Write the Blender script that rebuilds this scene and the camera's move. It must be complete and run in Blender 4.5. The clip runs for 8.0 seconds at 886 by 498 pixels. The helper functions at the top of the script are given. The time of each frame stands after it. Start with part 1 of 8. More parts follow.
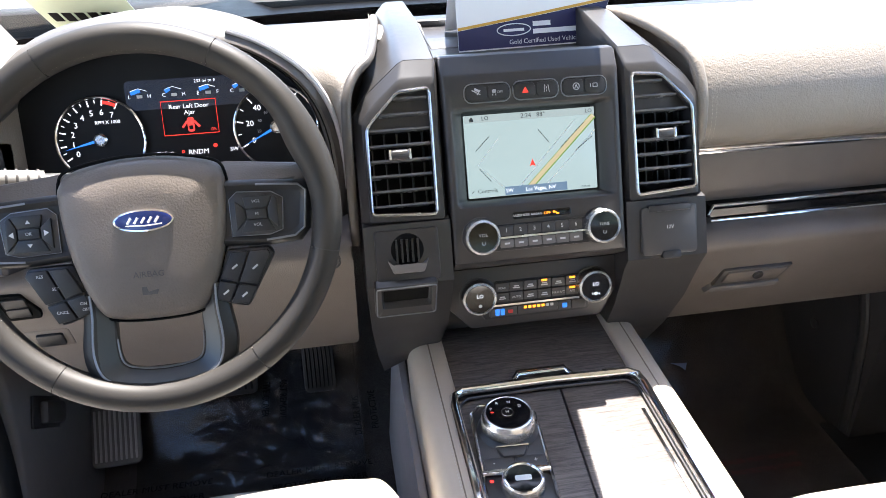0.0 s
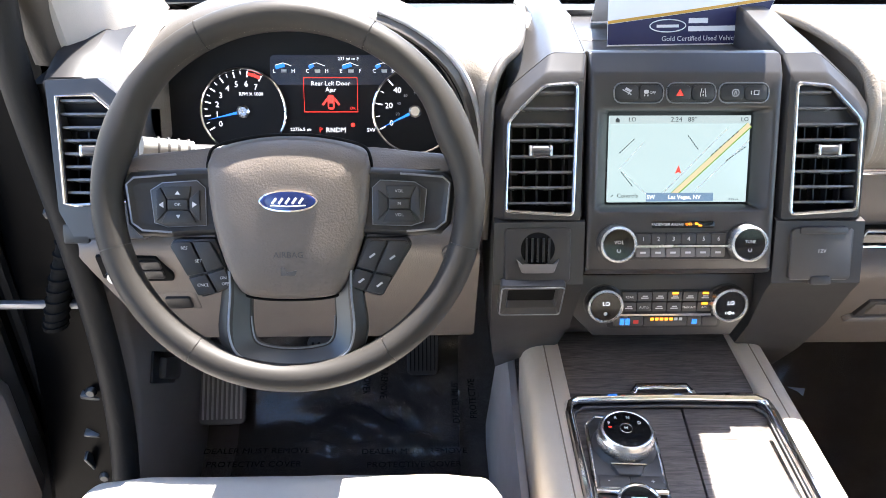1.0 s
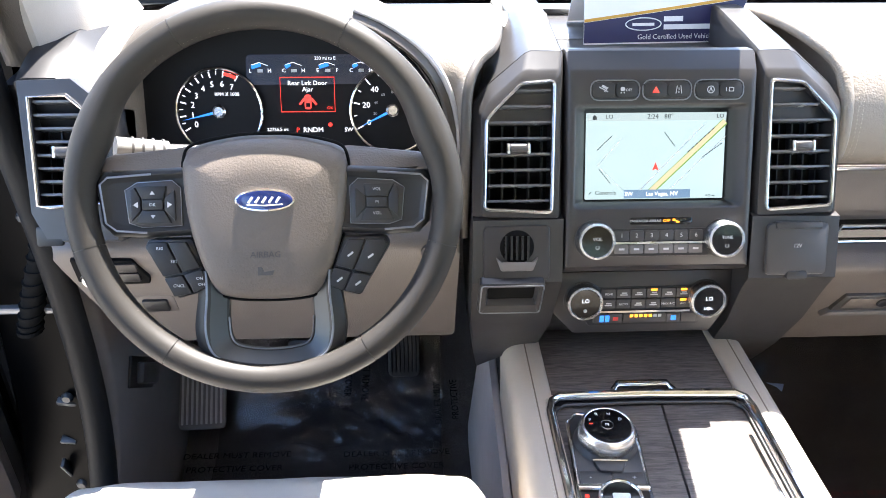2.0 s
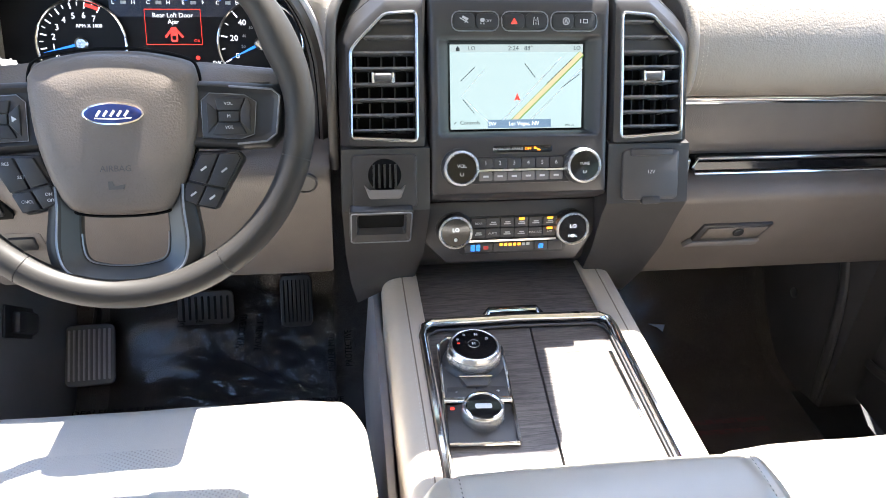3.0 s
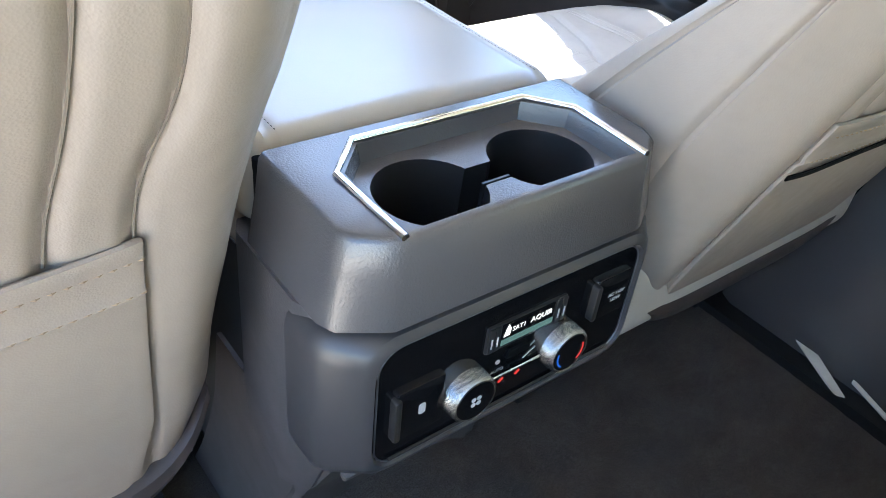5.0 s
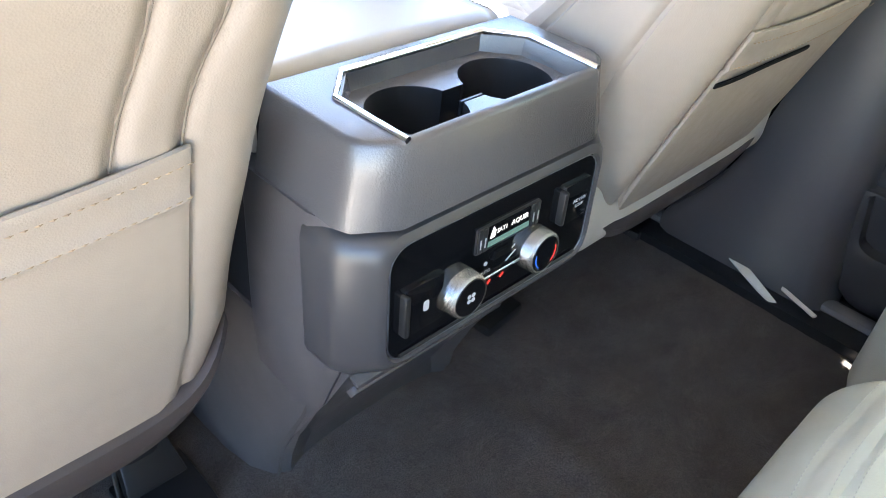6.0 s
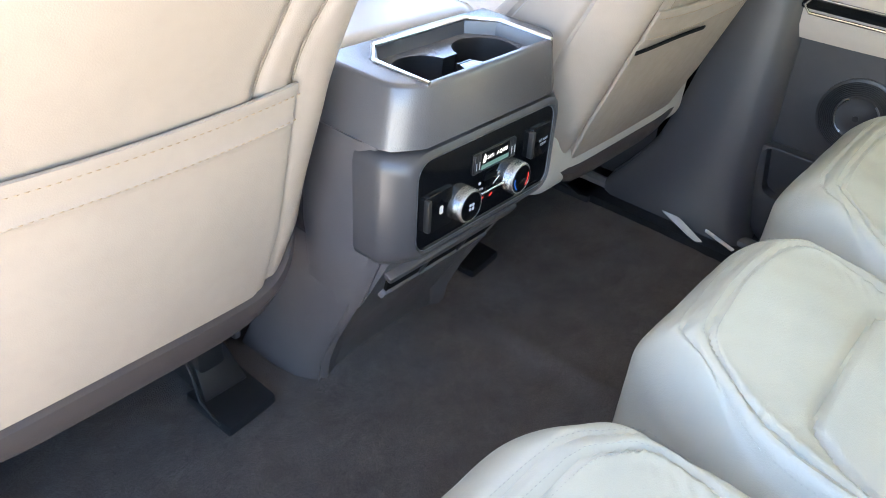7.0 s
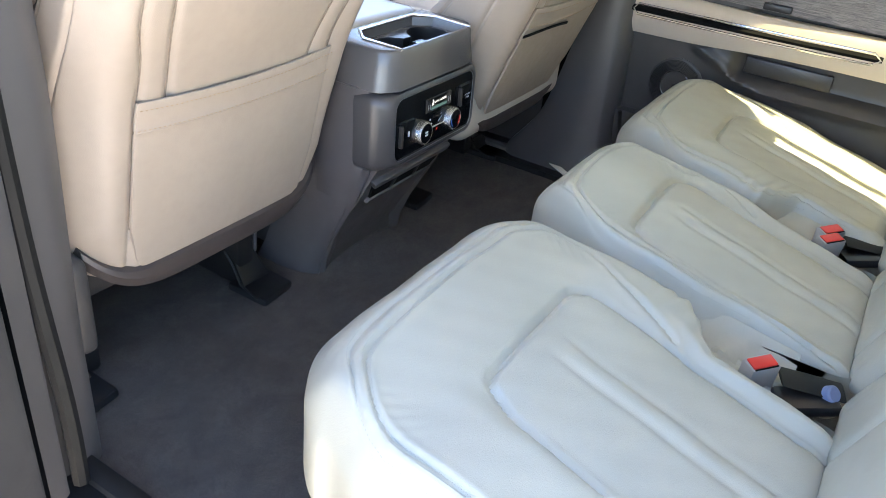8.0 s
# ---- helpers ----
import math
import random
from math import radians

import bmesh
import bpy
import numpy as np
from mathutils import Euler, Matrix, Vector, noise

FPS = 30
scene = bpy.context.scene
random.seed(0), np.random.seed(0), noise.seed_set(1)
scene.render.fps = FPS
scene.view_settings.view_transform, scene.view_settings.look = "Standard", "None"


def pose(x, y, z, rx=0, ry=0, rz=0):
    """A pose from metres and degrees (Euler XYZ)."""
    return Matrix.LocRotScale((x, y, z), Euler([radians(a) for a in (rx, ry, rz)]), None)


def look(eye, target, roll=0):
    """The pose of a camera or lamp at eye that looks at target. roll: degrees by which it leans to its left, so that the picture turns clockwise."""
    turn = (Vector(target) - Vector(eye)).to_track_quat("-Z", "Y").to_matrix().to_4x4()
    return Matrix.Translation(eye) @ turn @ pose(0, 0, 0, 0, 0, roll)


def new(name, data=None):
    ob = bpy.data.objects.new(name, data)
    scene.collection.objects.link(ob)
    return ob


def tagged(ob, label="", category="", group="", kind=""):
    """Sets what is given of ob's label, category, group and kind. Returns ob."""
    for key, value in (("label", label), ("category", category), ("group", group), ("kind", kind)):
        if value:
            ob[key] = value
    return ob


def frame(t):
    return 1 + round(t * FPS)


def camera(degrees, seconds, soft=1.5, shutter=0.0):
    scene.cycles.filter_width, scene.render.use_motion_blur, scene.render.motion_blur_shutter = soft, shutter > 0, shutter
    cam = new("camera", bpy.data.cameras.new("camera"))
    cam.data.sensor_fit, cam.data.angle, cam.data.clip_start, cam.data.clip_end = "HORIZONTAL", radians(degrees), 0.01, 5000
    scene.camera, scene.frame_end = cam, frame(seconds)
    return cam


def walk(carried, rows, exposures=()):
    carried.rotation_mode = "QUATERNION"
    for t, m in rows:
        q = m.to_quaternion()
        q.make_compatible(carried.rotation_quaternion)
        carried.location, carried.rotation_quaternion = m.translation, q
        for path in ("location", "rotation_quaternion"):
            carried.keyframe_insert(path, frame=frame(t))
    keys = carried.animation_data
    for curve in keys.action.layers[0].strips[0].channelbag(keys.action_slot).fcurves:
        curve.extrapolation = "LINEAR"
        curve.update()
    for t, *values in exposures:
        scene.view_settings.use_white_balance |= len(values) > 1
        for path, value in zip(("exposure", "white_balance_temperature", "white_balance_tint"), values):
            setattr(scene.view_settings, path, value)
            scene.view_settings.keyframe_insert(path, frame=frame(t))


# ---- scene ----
cam = camera(60.1, 8.0, soft=0.8)
PATH = [
    (0, (-0.272, 0.191, 1.172), (0.005, 1.891, 0.156), -1.0),
    (0.5, (-0.304, 0.221, 1.174), (-0.184, 1.921, 0.127), 0.6),
    (1, (-0.321, 0.233, 1.178), (-0.275, 1.926, 0.113), 0.5),
    (2.3, (-0.314, 0.23, 1.168), (-0.212, 1.926, 0.113), 0.7),
    (2.5, (-0.294, 0.218, 1.163), (-0.196, 1.911, 0.103), 0.5),
    (3, (-0.246, 0.162, 1.123), (0.031, 1.823, 0.044), 2.9),
    (3.2, (-0.242, 0.124, 1.108), (0.151, 1.734, -0.012), 4.0),
    (3.5, (-0.216, 0.05, 1.064), (0.298, 1.564, -0.138), 3.2),
    (3.7, (-0.238, 0.012, 1.046), (0.423, 1.421, -0.204), 6.0),
    (4, (-0.257, -0.057, 0.997), (0.534, 1.292, -0.249), 7.5),
    (4.2, (-0.29, -0.085, 0.976), (0.571, 1.224, -0.264), 8.3),
    (4.5, (-0.331, -0.123, 0.928), (0.65, 1.12, -0.294), 9.6),
    (4.7, (-0.357, -0.136, 0.914), (0.663, 1.05, -0.329), 9.6),
    (5, (-0.39, -0.16, 0.881), (0.675, 1.026, -0.327), 8.2),
    (5.2, (-0.408, -0.17, 0.878), (0.676, 0.981, -0.349), 8.2),
    (6.3, (-0.563, -0.243, 0.857), (0.702, 0.782, -0.302), 6.8),
    (6.5, (-0.613, -0.275, 0.862), (0.686, 0.733, -0.276), 7.0),
    (6.8, (-0.699, -0.324, 0.894), (0.604, 0.664, -0.25), 6.9),
    (7, (-0.776, -0.366, 0.908), (0.539, 0.637, -0.213), 5.7),
    (7.2, (-0.858, -0.397, 0.934), (0.473, 0.578, -0.188), 5.7),
    (7.5, (-1.017, -0.482, 0.957), (0.41, 0.414, -0.122), 5.4),
    (7.8, (-1.195, -0.553, 0.989), (0.302, 0.25, -0.054), 7.0),
    (8, (-1.322, -0.622, 1.002), (0.182, 0.202, -0.032), 6.9),
]
EXPOSURES = [(0.0, 2.62, 6400, 13), (1.0, 3.02, 6400, 13), (2.5, 3.15, 6350, 12), (3.0, 3.08, 6350, 11), (3.5, 2.78, 6700, 10), (3.7, 2.5, 6400, 10), (4.0, 2.35, 6050, 9), (4.5, 3.08, 6050, 9), (5.2, 3.55, 6100, 9), (6.5, 4.15, 6500, 12), (7.2, 3.9, 6350, 12), (8.0, 3.36, 6500, 12)]
walk(cam, [(t, look(eye, target, roll)) for t, eye, target, roll in PATH], EXPOSURES)

# ---- sky, sun and large lights ----
SUN_WAY = Vector((0.16, 0.455, 1.0))
world = bpy.data.worlds.new("sky")
scene.world = world
world.use_nodes = True
wn = world.node_tree.nodes
sky = wn.new("ShaderNodeTexSky")
sky.sky_type = "NISHITA"
sky.sun_disc = False
sky.sun_elevation = math.atan2(1.0, math.hypot(SUN_WAY.x, SUN_WAY.y))
sky.sun_rotation = math.atan2(SUN_WAY.x, SUN_WAY.y)
sky.altitude = 600
wn["Background"].inputs["Strength"].default_value = 0.13
world.node_tree.links.new(sky.outputs["Color"], wn["Background"].inputs["Color"])
sun = new("sun", bpy.data.lights.new("sun", "SUN"))
sun.data.energy, sun.data.angle, sun.data.color = 5.0, radians(0.5), (1.0, 0.955, 0.88)
sun.matrix_world = look(SUN_WAY * 20, (0, 0, 0))

# ---- materials ----
def shader(name):
    m = bpy.data.materials.new(name)
    m.use_nodes = True
    nt = m.node_tree
    return m, nt, nt.nodes["Principled BSDF"]


def tex(nt, kind, scale, stretch=(1, 1, 1), turn=(0, 0, 0), **sets):
    co = nt.nodes.new("ShaderNodeTexCoord")
    mp = nt.nodes.new("ShaderNodeMapping")
    mp.inputs["Scale"].default_value = stretch
    mp.inputs["Rotation"].default_value = [radians(a) for a in turn]
    t = nt.nodes.new("ShaderNodeTex" + kind)
    nt.links.new(co.outputs["Object"], mp.inputs["Vector"])
    nt.links.new(mp.outputs["Vector"], t.inputs["Vector"])
    t.inputs["Scale"].default_value = scale
    for k, v in sets.items():
        t.inputs[k.replace("_", " ")].default_value = v
    return t


def ramp(nt, src, lo, hi, a, b):
    """Maps src from lo..hi to a..b."""
    r = nt.nodes.new("ShaderNodeMapRange")
    for k, v in (("From Min", lo), ("From Max", hi), ("To Min", a), ("To Max", b)):
        r.inputs[k].default_value = v
    nt.links.new(src, r.inputs["Value"])
    return r.outputs["Result"]


def blend(nt, fac, c1, c2):
    mx = nt.nodes.new("ShaderNodeMix")
    mx.data_type = "RGBA"
    nt.links.new(fac, mx.inputs["Factor"])
    for i, c in ((6, c1), (7, c2)):
        if isinstance(c, (tuple, list)):
            mx.inputs[i].default_value = (*c[:3], 1)
        else:
            nt.links.new(c, mx.inputs[i])
    return mx.outputs[2]


def bumped(nt, bsdf, heights, strength, distance):
    """Adds the heights (socket, weight) and feeds them to the normal."""
    total = None
    for s, w in heights:
        m = nt.nodes.new("ShaderNodeMath")
        m.operation = "MULTIPLY_ADD"
        nt.links.new(s, m.inputs[0])
        m.inputs[1].default_value = w
        if total:
            nt.links.new(total, m.inputs[2])
        else:
            m.inputs[2].default_value = 0
        total = m.outputs[0]
    b = nt.nodes.new("ShaderNodeBump")
    b.inputs["Strength"].default_value = strength
    b.inputs["Distance"].default_value = distance
    nt.links.new(total, b.inputs["Height"])
    nt.links.new(b.outputs["Normal"], bsdf.inputs["Normal"])


def plain(name, col, rough=0.5, metal=0.0, var=0.12, grain=0.3, size=900, dirt=0.06, coat=0.0, gloss=0.5):
    """Moulded plastic, rubber, paint or metal with fine grain and faint wear."""
    m, nt, p = shader(name)
    big = tex(nt, "Noise", 7, Detail=5, Roughness=0.6)
    fine = tex(nt, "Noise", size, Detail=2)
    lo = tuple(c * (1 - var) for c in col)
    hi = tuple(min(1, c * (1 + var)) for c in col)
    c = blend(nt, ramp(nt, big.outputs["Fac"], 0.3, 0.7, 0, 1), lo, hi)
    nt.links.new(c, p.inputs["Base Color"])
    smear = tex(nt, "Noise", 23, Detail=6, Roughness=0.7)
    nt.links.new(ramp(nt, smear.outputs["Fac"], 0.3, 0.75, max(0.02, rough - dirt), min(1, rough + dirt)), p.inputs["Roughness"])
    p.inputs["Metallic"].default_value = metal
    p.inputs["Coat Weight"].default_value = coat
    p.inputs["Specular IOR Level"].default_value = gloss
    if grain:
        bumped(nt, p, [(fine.outputs["Fac"], 1.0)], grain, 0.0004)
    return m


def leather(name, col, rough=0.42, cell=620, strength=0.35, perforated=False, creases=0.5, smear=1.0):
    """Pebbled car leather; perforated: with rows of fine holes."""
    m, nt, p = shader(name)
    big = tex(nt, "Noise", 5, Detail=5)
    mid = tex(nt, "Noise", 46, Detail=6, Roughness=0.65)
    c = blend(nt, ramp(nt, big.outputs["Fac"], 0.3, 0.7, 0, 1), tuple(v * 0.93 for v in col), tuple(v * 1.05 for v in col))
    c = blend(nt, ramp(nt, mid.outputs["Fac"], 0.45, 0.75, 0, 0.12 * smear), c, tuple(v * 0.72 for v in col))
    pebble = tex(nt, "Voronoi", cell)
    wrinkle = tex(nt, "Noise", 95, (1, 2.6, 1), Detail=4, Distortion=0.8)
    hs = [(pebble.outputs["Distance"], 0.5), (wrinkle.outputs["Fac"], creases)]
    if perforated:
        holes = tex(nt, "Voronoi", 230, turn=(0, 0, 28), Randomness=0.0)
        h = ramp(nt, holes.outputs["Distance"], 0.20, 0.34, 0, 1)
        c = blend(nt, h, tuple(v * 0.74 for v in col), c)
        hs.append((h, 0.3))
    nt.links.new(c, p.inputs["Base Color"])
    nt.links.new(ramp(nt, mid.outputs["Fac"], 0.3, 0.7, rough - 0.06 * smear, rough + 0.08 * smear), p.inputs["Roughness"])
    bumped(nt, p, hs, strength, 0.0007)
    return m


def carpet_mat(name, col, fleck):
    """Short brushed pile: fine speckle, brushed patches and faint dust."""
    m, nt, p = shader(name)
    f = tex(nt, "Noise", 520, Detail=5, Roughness=0.85)
    tuft = tex(nt, "Voronoi", 700)
    pile = tex(nt, "Noise", 9, (1, 1.4, 1), Detail=7, Roughness=0.75, Distortion=0.2)
    dust = tex(nt, "Noise", 70, Detail=6, Roughness=0.8)
    c = blend(nt, ramp(nt, f.outputs["Fac"], 0.40, 0.68, 0, 1), col, fleck)
    c = blend(nt, ramp(nt, pile.outputs["Fac"], 0.38, 0.66, 0, 0.55), c, tuple(v * 0.75 for v in col))
    c = blend(nt, ramp(nt, dust.outputs["Fac"], 0.54, 0.74, 0, 0.22), c, tuple(v * 5.0 for v in col))
    nt.links.new(c, p.inputs["Base Color"])
    p.inputs["Roughness"].default_value = 0.97
    p.inputs["Sheen Weight"].default_value = 0.12
    p.inputs["Sheen Tint"].default_value = (0.85, 0.72, 0.62, 1)
    p.inputs["Specular IOR Level"].default_value = 0.05
    bumped(nt, p, [(f.outputs["Fac"], 1.6), (tuft.outputs["Distance"], 0.9), (pile.outputs["Fac"], 0.5)], 1.0, 0.0022)
    return m


def wood_mat(name, along=0):
    """Open-pored charcoal wood; along: 0 when the grain runs across the car, 1 when it runs along it."""
    m, nt, p = shader(name)
    g = tex(nt, "Noise", 26, (5, 0.45, 5) if along else (0.45, 5, 5), Detail=7, Roughness=0.7, Distortion=2.2)
    pore = tex(nt, "Noise", 60, (9, 0.5, 9) if along else (0.5, 9, 9), Detail=3, Distortion=0.6)
    c = blend(nt, ramp(nt, g.outputs["Fac"], 0.36, 0.62, 0, 1), (0.066, 0.057, 0.052), (0.175, 0.152, 0.139))
    c = blend(nt, ramp(nt, pore.outputs["Fac"], 0.56, 0.66, 0, 0.6), c, (0.050, 0.044, 0.041))
    nt.links.new(c, p.inputs["Base Color"])
    p.inputs["Roughness"].default_value = 0.36
    bumped(nt, p, [(g.outputs["Fac"], 0.6), (pore.outputs["Fac"], -0.9)], 0.45, 0.0008)
    return m


def knurl_mat(name):
    m, nt, p = shader(name)
    p.inputs["Base Color"].default_value = (0.58, 0.58, 0.57, 1)
    p.inputs["Metallic"].default_value = 1
    a = tex(nt, "Wave", 420, turn=(0, 0, 45))
    b = tex(nt, "Wave", 420, turn=(45, 0, -45))
    p.inputs["Roughness"].default_value = 0.24
    bumped(nt, p, [(a.outputs["Fac"], 0.5), (b.outputs["Fac"], 0.5)], 0.6, 0.0006)
    return m


def glow(name, col, strength=1.0, base=(0.01, 0.01, 0.01)):
    """A lit display or tell-tale."""
    m, nt, p = shader(name)
    p.inputs["Base Color"].default_value = (*base, 1)
    p.inputs["Emission Color"].default_value = (*col, 1)
    p.inputs["Emission Strength"].default_value = strength
    p.inputs["Roughness"].default_value = 0.25
    return m


def clear(name, tint=(1, 1, 1), gloss=0.05, rough=0.02, wrinkle=0.0, milk=0.0, haze=(0.75, 0.75, 0.80)):
    """Thin clear sheet: glass or film."""
    m, nt, p = shader(name)
    nt.nodes.remove(p)
    out = nt.nodes["Material Output"]
    tr = nt.nodes.new("ShaderNodeBsdfTransparent")
    tr.inputs["Color"].default_value = (*tint, 1)
    gl = nt.nodes.new("ShaderNodeBsdfGlossy")
    gl.inputs["Roughness"].default_value = rough
    fr = nt.nodes.new("ShaderNodeLayerWeight")
    fr.inputs["Blend"].default_value = 0.5
    pw = nt.nodes.new("ShaderNodeMath")
    pw.operation = "POWER"
    nt.links.new(fr.outputs["Facing"], pw.inputs[0])
    pw.inputs[1].default_value = 5.0
    mix = nt.nodes.new("ShaderNodeMixShader")
    ad = nt.nodes.new("ShaderNodeMath")
    ad.operation = "MULTIPLY_ADD"
    ad.use_clamp = True
    nt.links.new(pw.outputs[0], ad.inputs[0])
    ad.inputs[1].default_value = 0.92
    ad.inputs[2].default_value = 0.035 + gloss
    nt.links.new(ad.outputs[0], mix.inputs[0])
    nt.links.new(tr.outputs[0], mix.inputs[1])
    nt.links.new(gl.outputs[0], mix.inputs[2])
    if milk:
        df = nt.nodes.new("ShaderNodeBsdfDiffuse")
        df.inputs["Color"].default_value = (*haze, 1)
        m2 = nt.nodes.new("ShaderNodeMixShader")
        m2.inputs[0].default_value = milk
        nt.links.new(mix.outputs[0], m2.inputs[1])
        nt.links.new(df.outputs[0], m2.inputs[2])
        mix = m2
    nt.links.new(mix.outputs[0], out.inputs["Surface"])
    if wrinkle:
        n = tex(nt, "Noise", 24, Detail=4, Distortion=2.0)
        b = nt.nodes.new("ShaderNodeBump")
        b.inputs["Strength"].default_value = wrinkle
        b.inputs["Distance"].default_value = 0.02
        nt.links.new(n.outputs["Fac"], b.inputs["Height"])
        for node in (gl, fr):
            nt.links.new(b.outputs["Normal"], node.inputs["Normal"])
    return m


TAUPE = (0.30, 0.265, 0.23)
M_SEAT = leather("stone_leather", (0.50, 0.465, 0.415), 0.44)
M_PERF = leather("perforated_stone_leather", (0.48, 0.45, 0.405), 0.5, perforated=True)
M_REAR = leather("rear_stone_leather", (0.415, 0.408, 0.338), 0.38, creases=1.1, smear=0.5)
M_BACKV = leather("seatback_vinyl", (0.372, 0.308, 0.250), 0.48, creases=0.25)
M_PAD = leather("console_leather", (0.52, 0.445, 0.36), 0.46)
M_ARM = leather("armrest_leather", (0.345, 0.312, 0.262), 0.31, strength=0.10, creases=0.15, smear=0.0)
M_DASH = leather("dash_leather", (0.255, 0.222, 0.186), 0.44, cell=380, strength=0.8, creases=1.4)
M_WHEEL = leather("wheel_leather", (0.030, 0.027, 0.024), 0.52, cell=900, strength=0.14, creases=0.0, smear=0.0)
M_BAG = plain("airbag_skin", (0.13, 0.108, 0.090), 0.46, grain=1.0, size=480)
M_HOOD = plain("dark_taupe_plastic", (0.082, 0.072, 0.063), 0.46, grain=0.8, size=560)
M_TAUPE = plain("taupe_plastic", (0.138, 0.118, 0.103), 0.48, grain=0.9, size=560)
M_KICK = plain("kick_panel_plastic", (0.15, 0.14, 0.135), 0.5, grain=0.45, size=800)
M_DARK = plain("charcoal_plastic", (0.052, 0.049, 0.048), 0.42, grain=0.35, size=1000)
M_STACK = plain("graphite_paint", (0.036, 0.034, 0.034), 0.36, var=0.06, grain=0.12)
M_BLACK = plain("black_plastic", (0.016, 0.016, 0.017), 0.4, grain=0.25)
M_PIANO = plain("gloss_black", (0.007, 0.007, 0.008), 0.09, grain=0, var=0.02, dirt=0.04)
M_RUBBER = plain("black_rubber", (0.010, 0.010, 0.010), 0.6, grain=0.4, gloss=0.25)
M_GREY = plain("grey_grained_plastic", (0.104, 0.094, 0.093), 0.40, grain=1.0, size=520)
M_CUPTOP = plain("slate_grained_plastic", (0.092, 0.088, 0.089), 0.24, grain=0.8, size=520, var=0.04, dirt=0.02)
M_SPOKE = plain("satin_spoke_trim", (0.026, 0.025, 0.024), 0.40, metal=0.0, gloss=0.35, grain=0.05)
M_CHROME = plain("chrome", (0.86, 0.86, 0.86), 0.07, 1.0, var=0.03, grain=0, dirt=0.03)
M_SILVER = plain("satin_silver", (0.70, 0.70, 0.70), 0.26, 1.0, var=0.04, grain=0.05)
M_SATINP = plain("grey_ribbed_plastic", (0.50, 0.50, 0.52), 0.4, grain=0.2)
M_BTN = plain("black_button", (0.018, 0.018, 0.018), 0.5, grain=0.1)
M_BUCKLE = plain("pale_grey_buckle", (0.34, 0.33, 0.31), 0.45, grain=0.2)
M_STALK = plain("pale_grey_plastic", (0.21, 0.205, 0.195), 0.45, grain=0.3)
M_CAP = plain("graphite_cap", (0.018, 0.017, 0.018), 0.5, grain=0.5, gloss=0.3)
M_SHIELD = plain("shield_plastic", (0.17, 0.17, 0.18), 0.45, grain=0.5)
M_BEVEL = plain("grey_satin_bevel", (0.060, 0.066, 0.070), 0.36, metal=0.3, grain=0.05)
M_FRAME = plain("vent_frame_metal", (0.46, 0.46, 0.47), 0.24, metal=1.0, var=0.04, grain=0.05)
M_SEAM = plain("dark_seam_thread", (0.20, 0.16, 0.125), 0.8, grain=0.2)
M_TRIM = plain("tunnel_trim_plastic", (0.46, 0.43, 0.43), 0.45, grain=0.5)
M_SATIN = plain("satin_grey_metal", (0.24, 0.25, 0.27), 0.32, metal=0.7, grain=0.05)
M_KNURL = knurl_mat("knurled_silver")
M_CARPET = carpet_mat("charcoal_carpet", (0.064, 0.058, 0.054), (0.30, 0.27, 0.25))
M_MAT = carpet_mat("black_mat_pile", (0.030, 0.027, 0.026), (0.13, 0.117, 0.110))
M_WOOD = wood_mat("charcoal_wood")
M_DOORWOOD = wood_mat("charcoal_door_wood", 1)
for m, level in ((M_ARM, 0.85), (M_CUPTOP, 0.85), (M_WHEEL, 0.28)):
    m.node_tree.nodes["Principled BSDF"].inputs["Specular IOR Level"].default_value = level
M_JAMB = plain("black_body_paint", (0.0014, 0.0014, 0.0016), 0.42, grain=0, gloss=0.05)
M_HEAD = plain("headliner_cloth", (0.52, 0.49, 0.44), 0.95, grain=0.8, size=500)
M_PILLAR = plain("pillar_trim", (0.42, 0.39, 0.35), 0.7, grain=0.6, size=600)
M_WHITE = plain("white_card", (0.82, 0.82, 0.82), 0.45, grain=0.05, var=0.03)
M_NAVY = plain("navy_print", (0.015, 0.018, 0.075), 0.4, grain=0)
M_GOLD = plain("gold_print", (0.62, 0.34, 0.05), 0.4, grain=0)
M_PALE = plain("pale_print", (0.72, 0.74, 0.76), 0.5, grain=0)
M_INK = plain("black_print", (0.006, 0.006, 0.006), 0.8, grain=0, gloss=0.1)
M_BLUE = plain("blue_enamel", (0.012, 0.03, 0.16), 0.2, grain=0, coat=0.5)
M_RED = plain("red_plastic", (0.62, 0.03, 0.025), 0.35, grain=0.1)
M_THREAD = plain("beige_thread", (0.42, 0.38, 0.32), 0.8, grain=0.3)
M_THREADL = plain("pale_thread", (0.62, 0.59, 0.53), 0.8, grain=0.3)
M_CONCRETE = plain("concrete", (0.50, 0.44, 0.36), 0.9, grain=0.8, size=120)
M_LABEL = plain("label_print", (0.55, 0.55, 0.55), 0.5, grain=0)
M_SCREEN = glow("map_screen", (0.52, 0.68, 0.68), 0.155, (0.03, 0.035, 0.035))
M_ROAD = glow("map_road", (0.78, 0.66, 0.42), 0.15)
M_ROADEDGE = glow("map_road_edge", (0.20, 0.42, 0.06), 0.15)
M_MAPINK = glow("map_ink", (0.05, 0.07, 0.08), 0.10)
M_MAPBAR = glow("map_bar", (0.12, 0.20, 0.30), 0.22)
M_MAPTOP = glow("map_header", (0.50, 0.62, 0.62), 0.15)
M_LIT = glow("white_lit", (0.8, 0.85, 0.9), 0.32)
M_LITRED = glow("red_lit", (0.9, 0.05, 0.035), 0.24)
M_LITBLUE = glow("blue_lit", (0.02, 0.22, 0.9), 0.24)
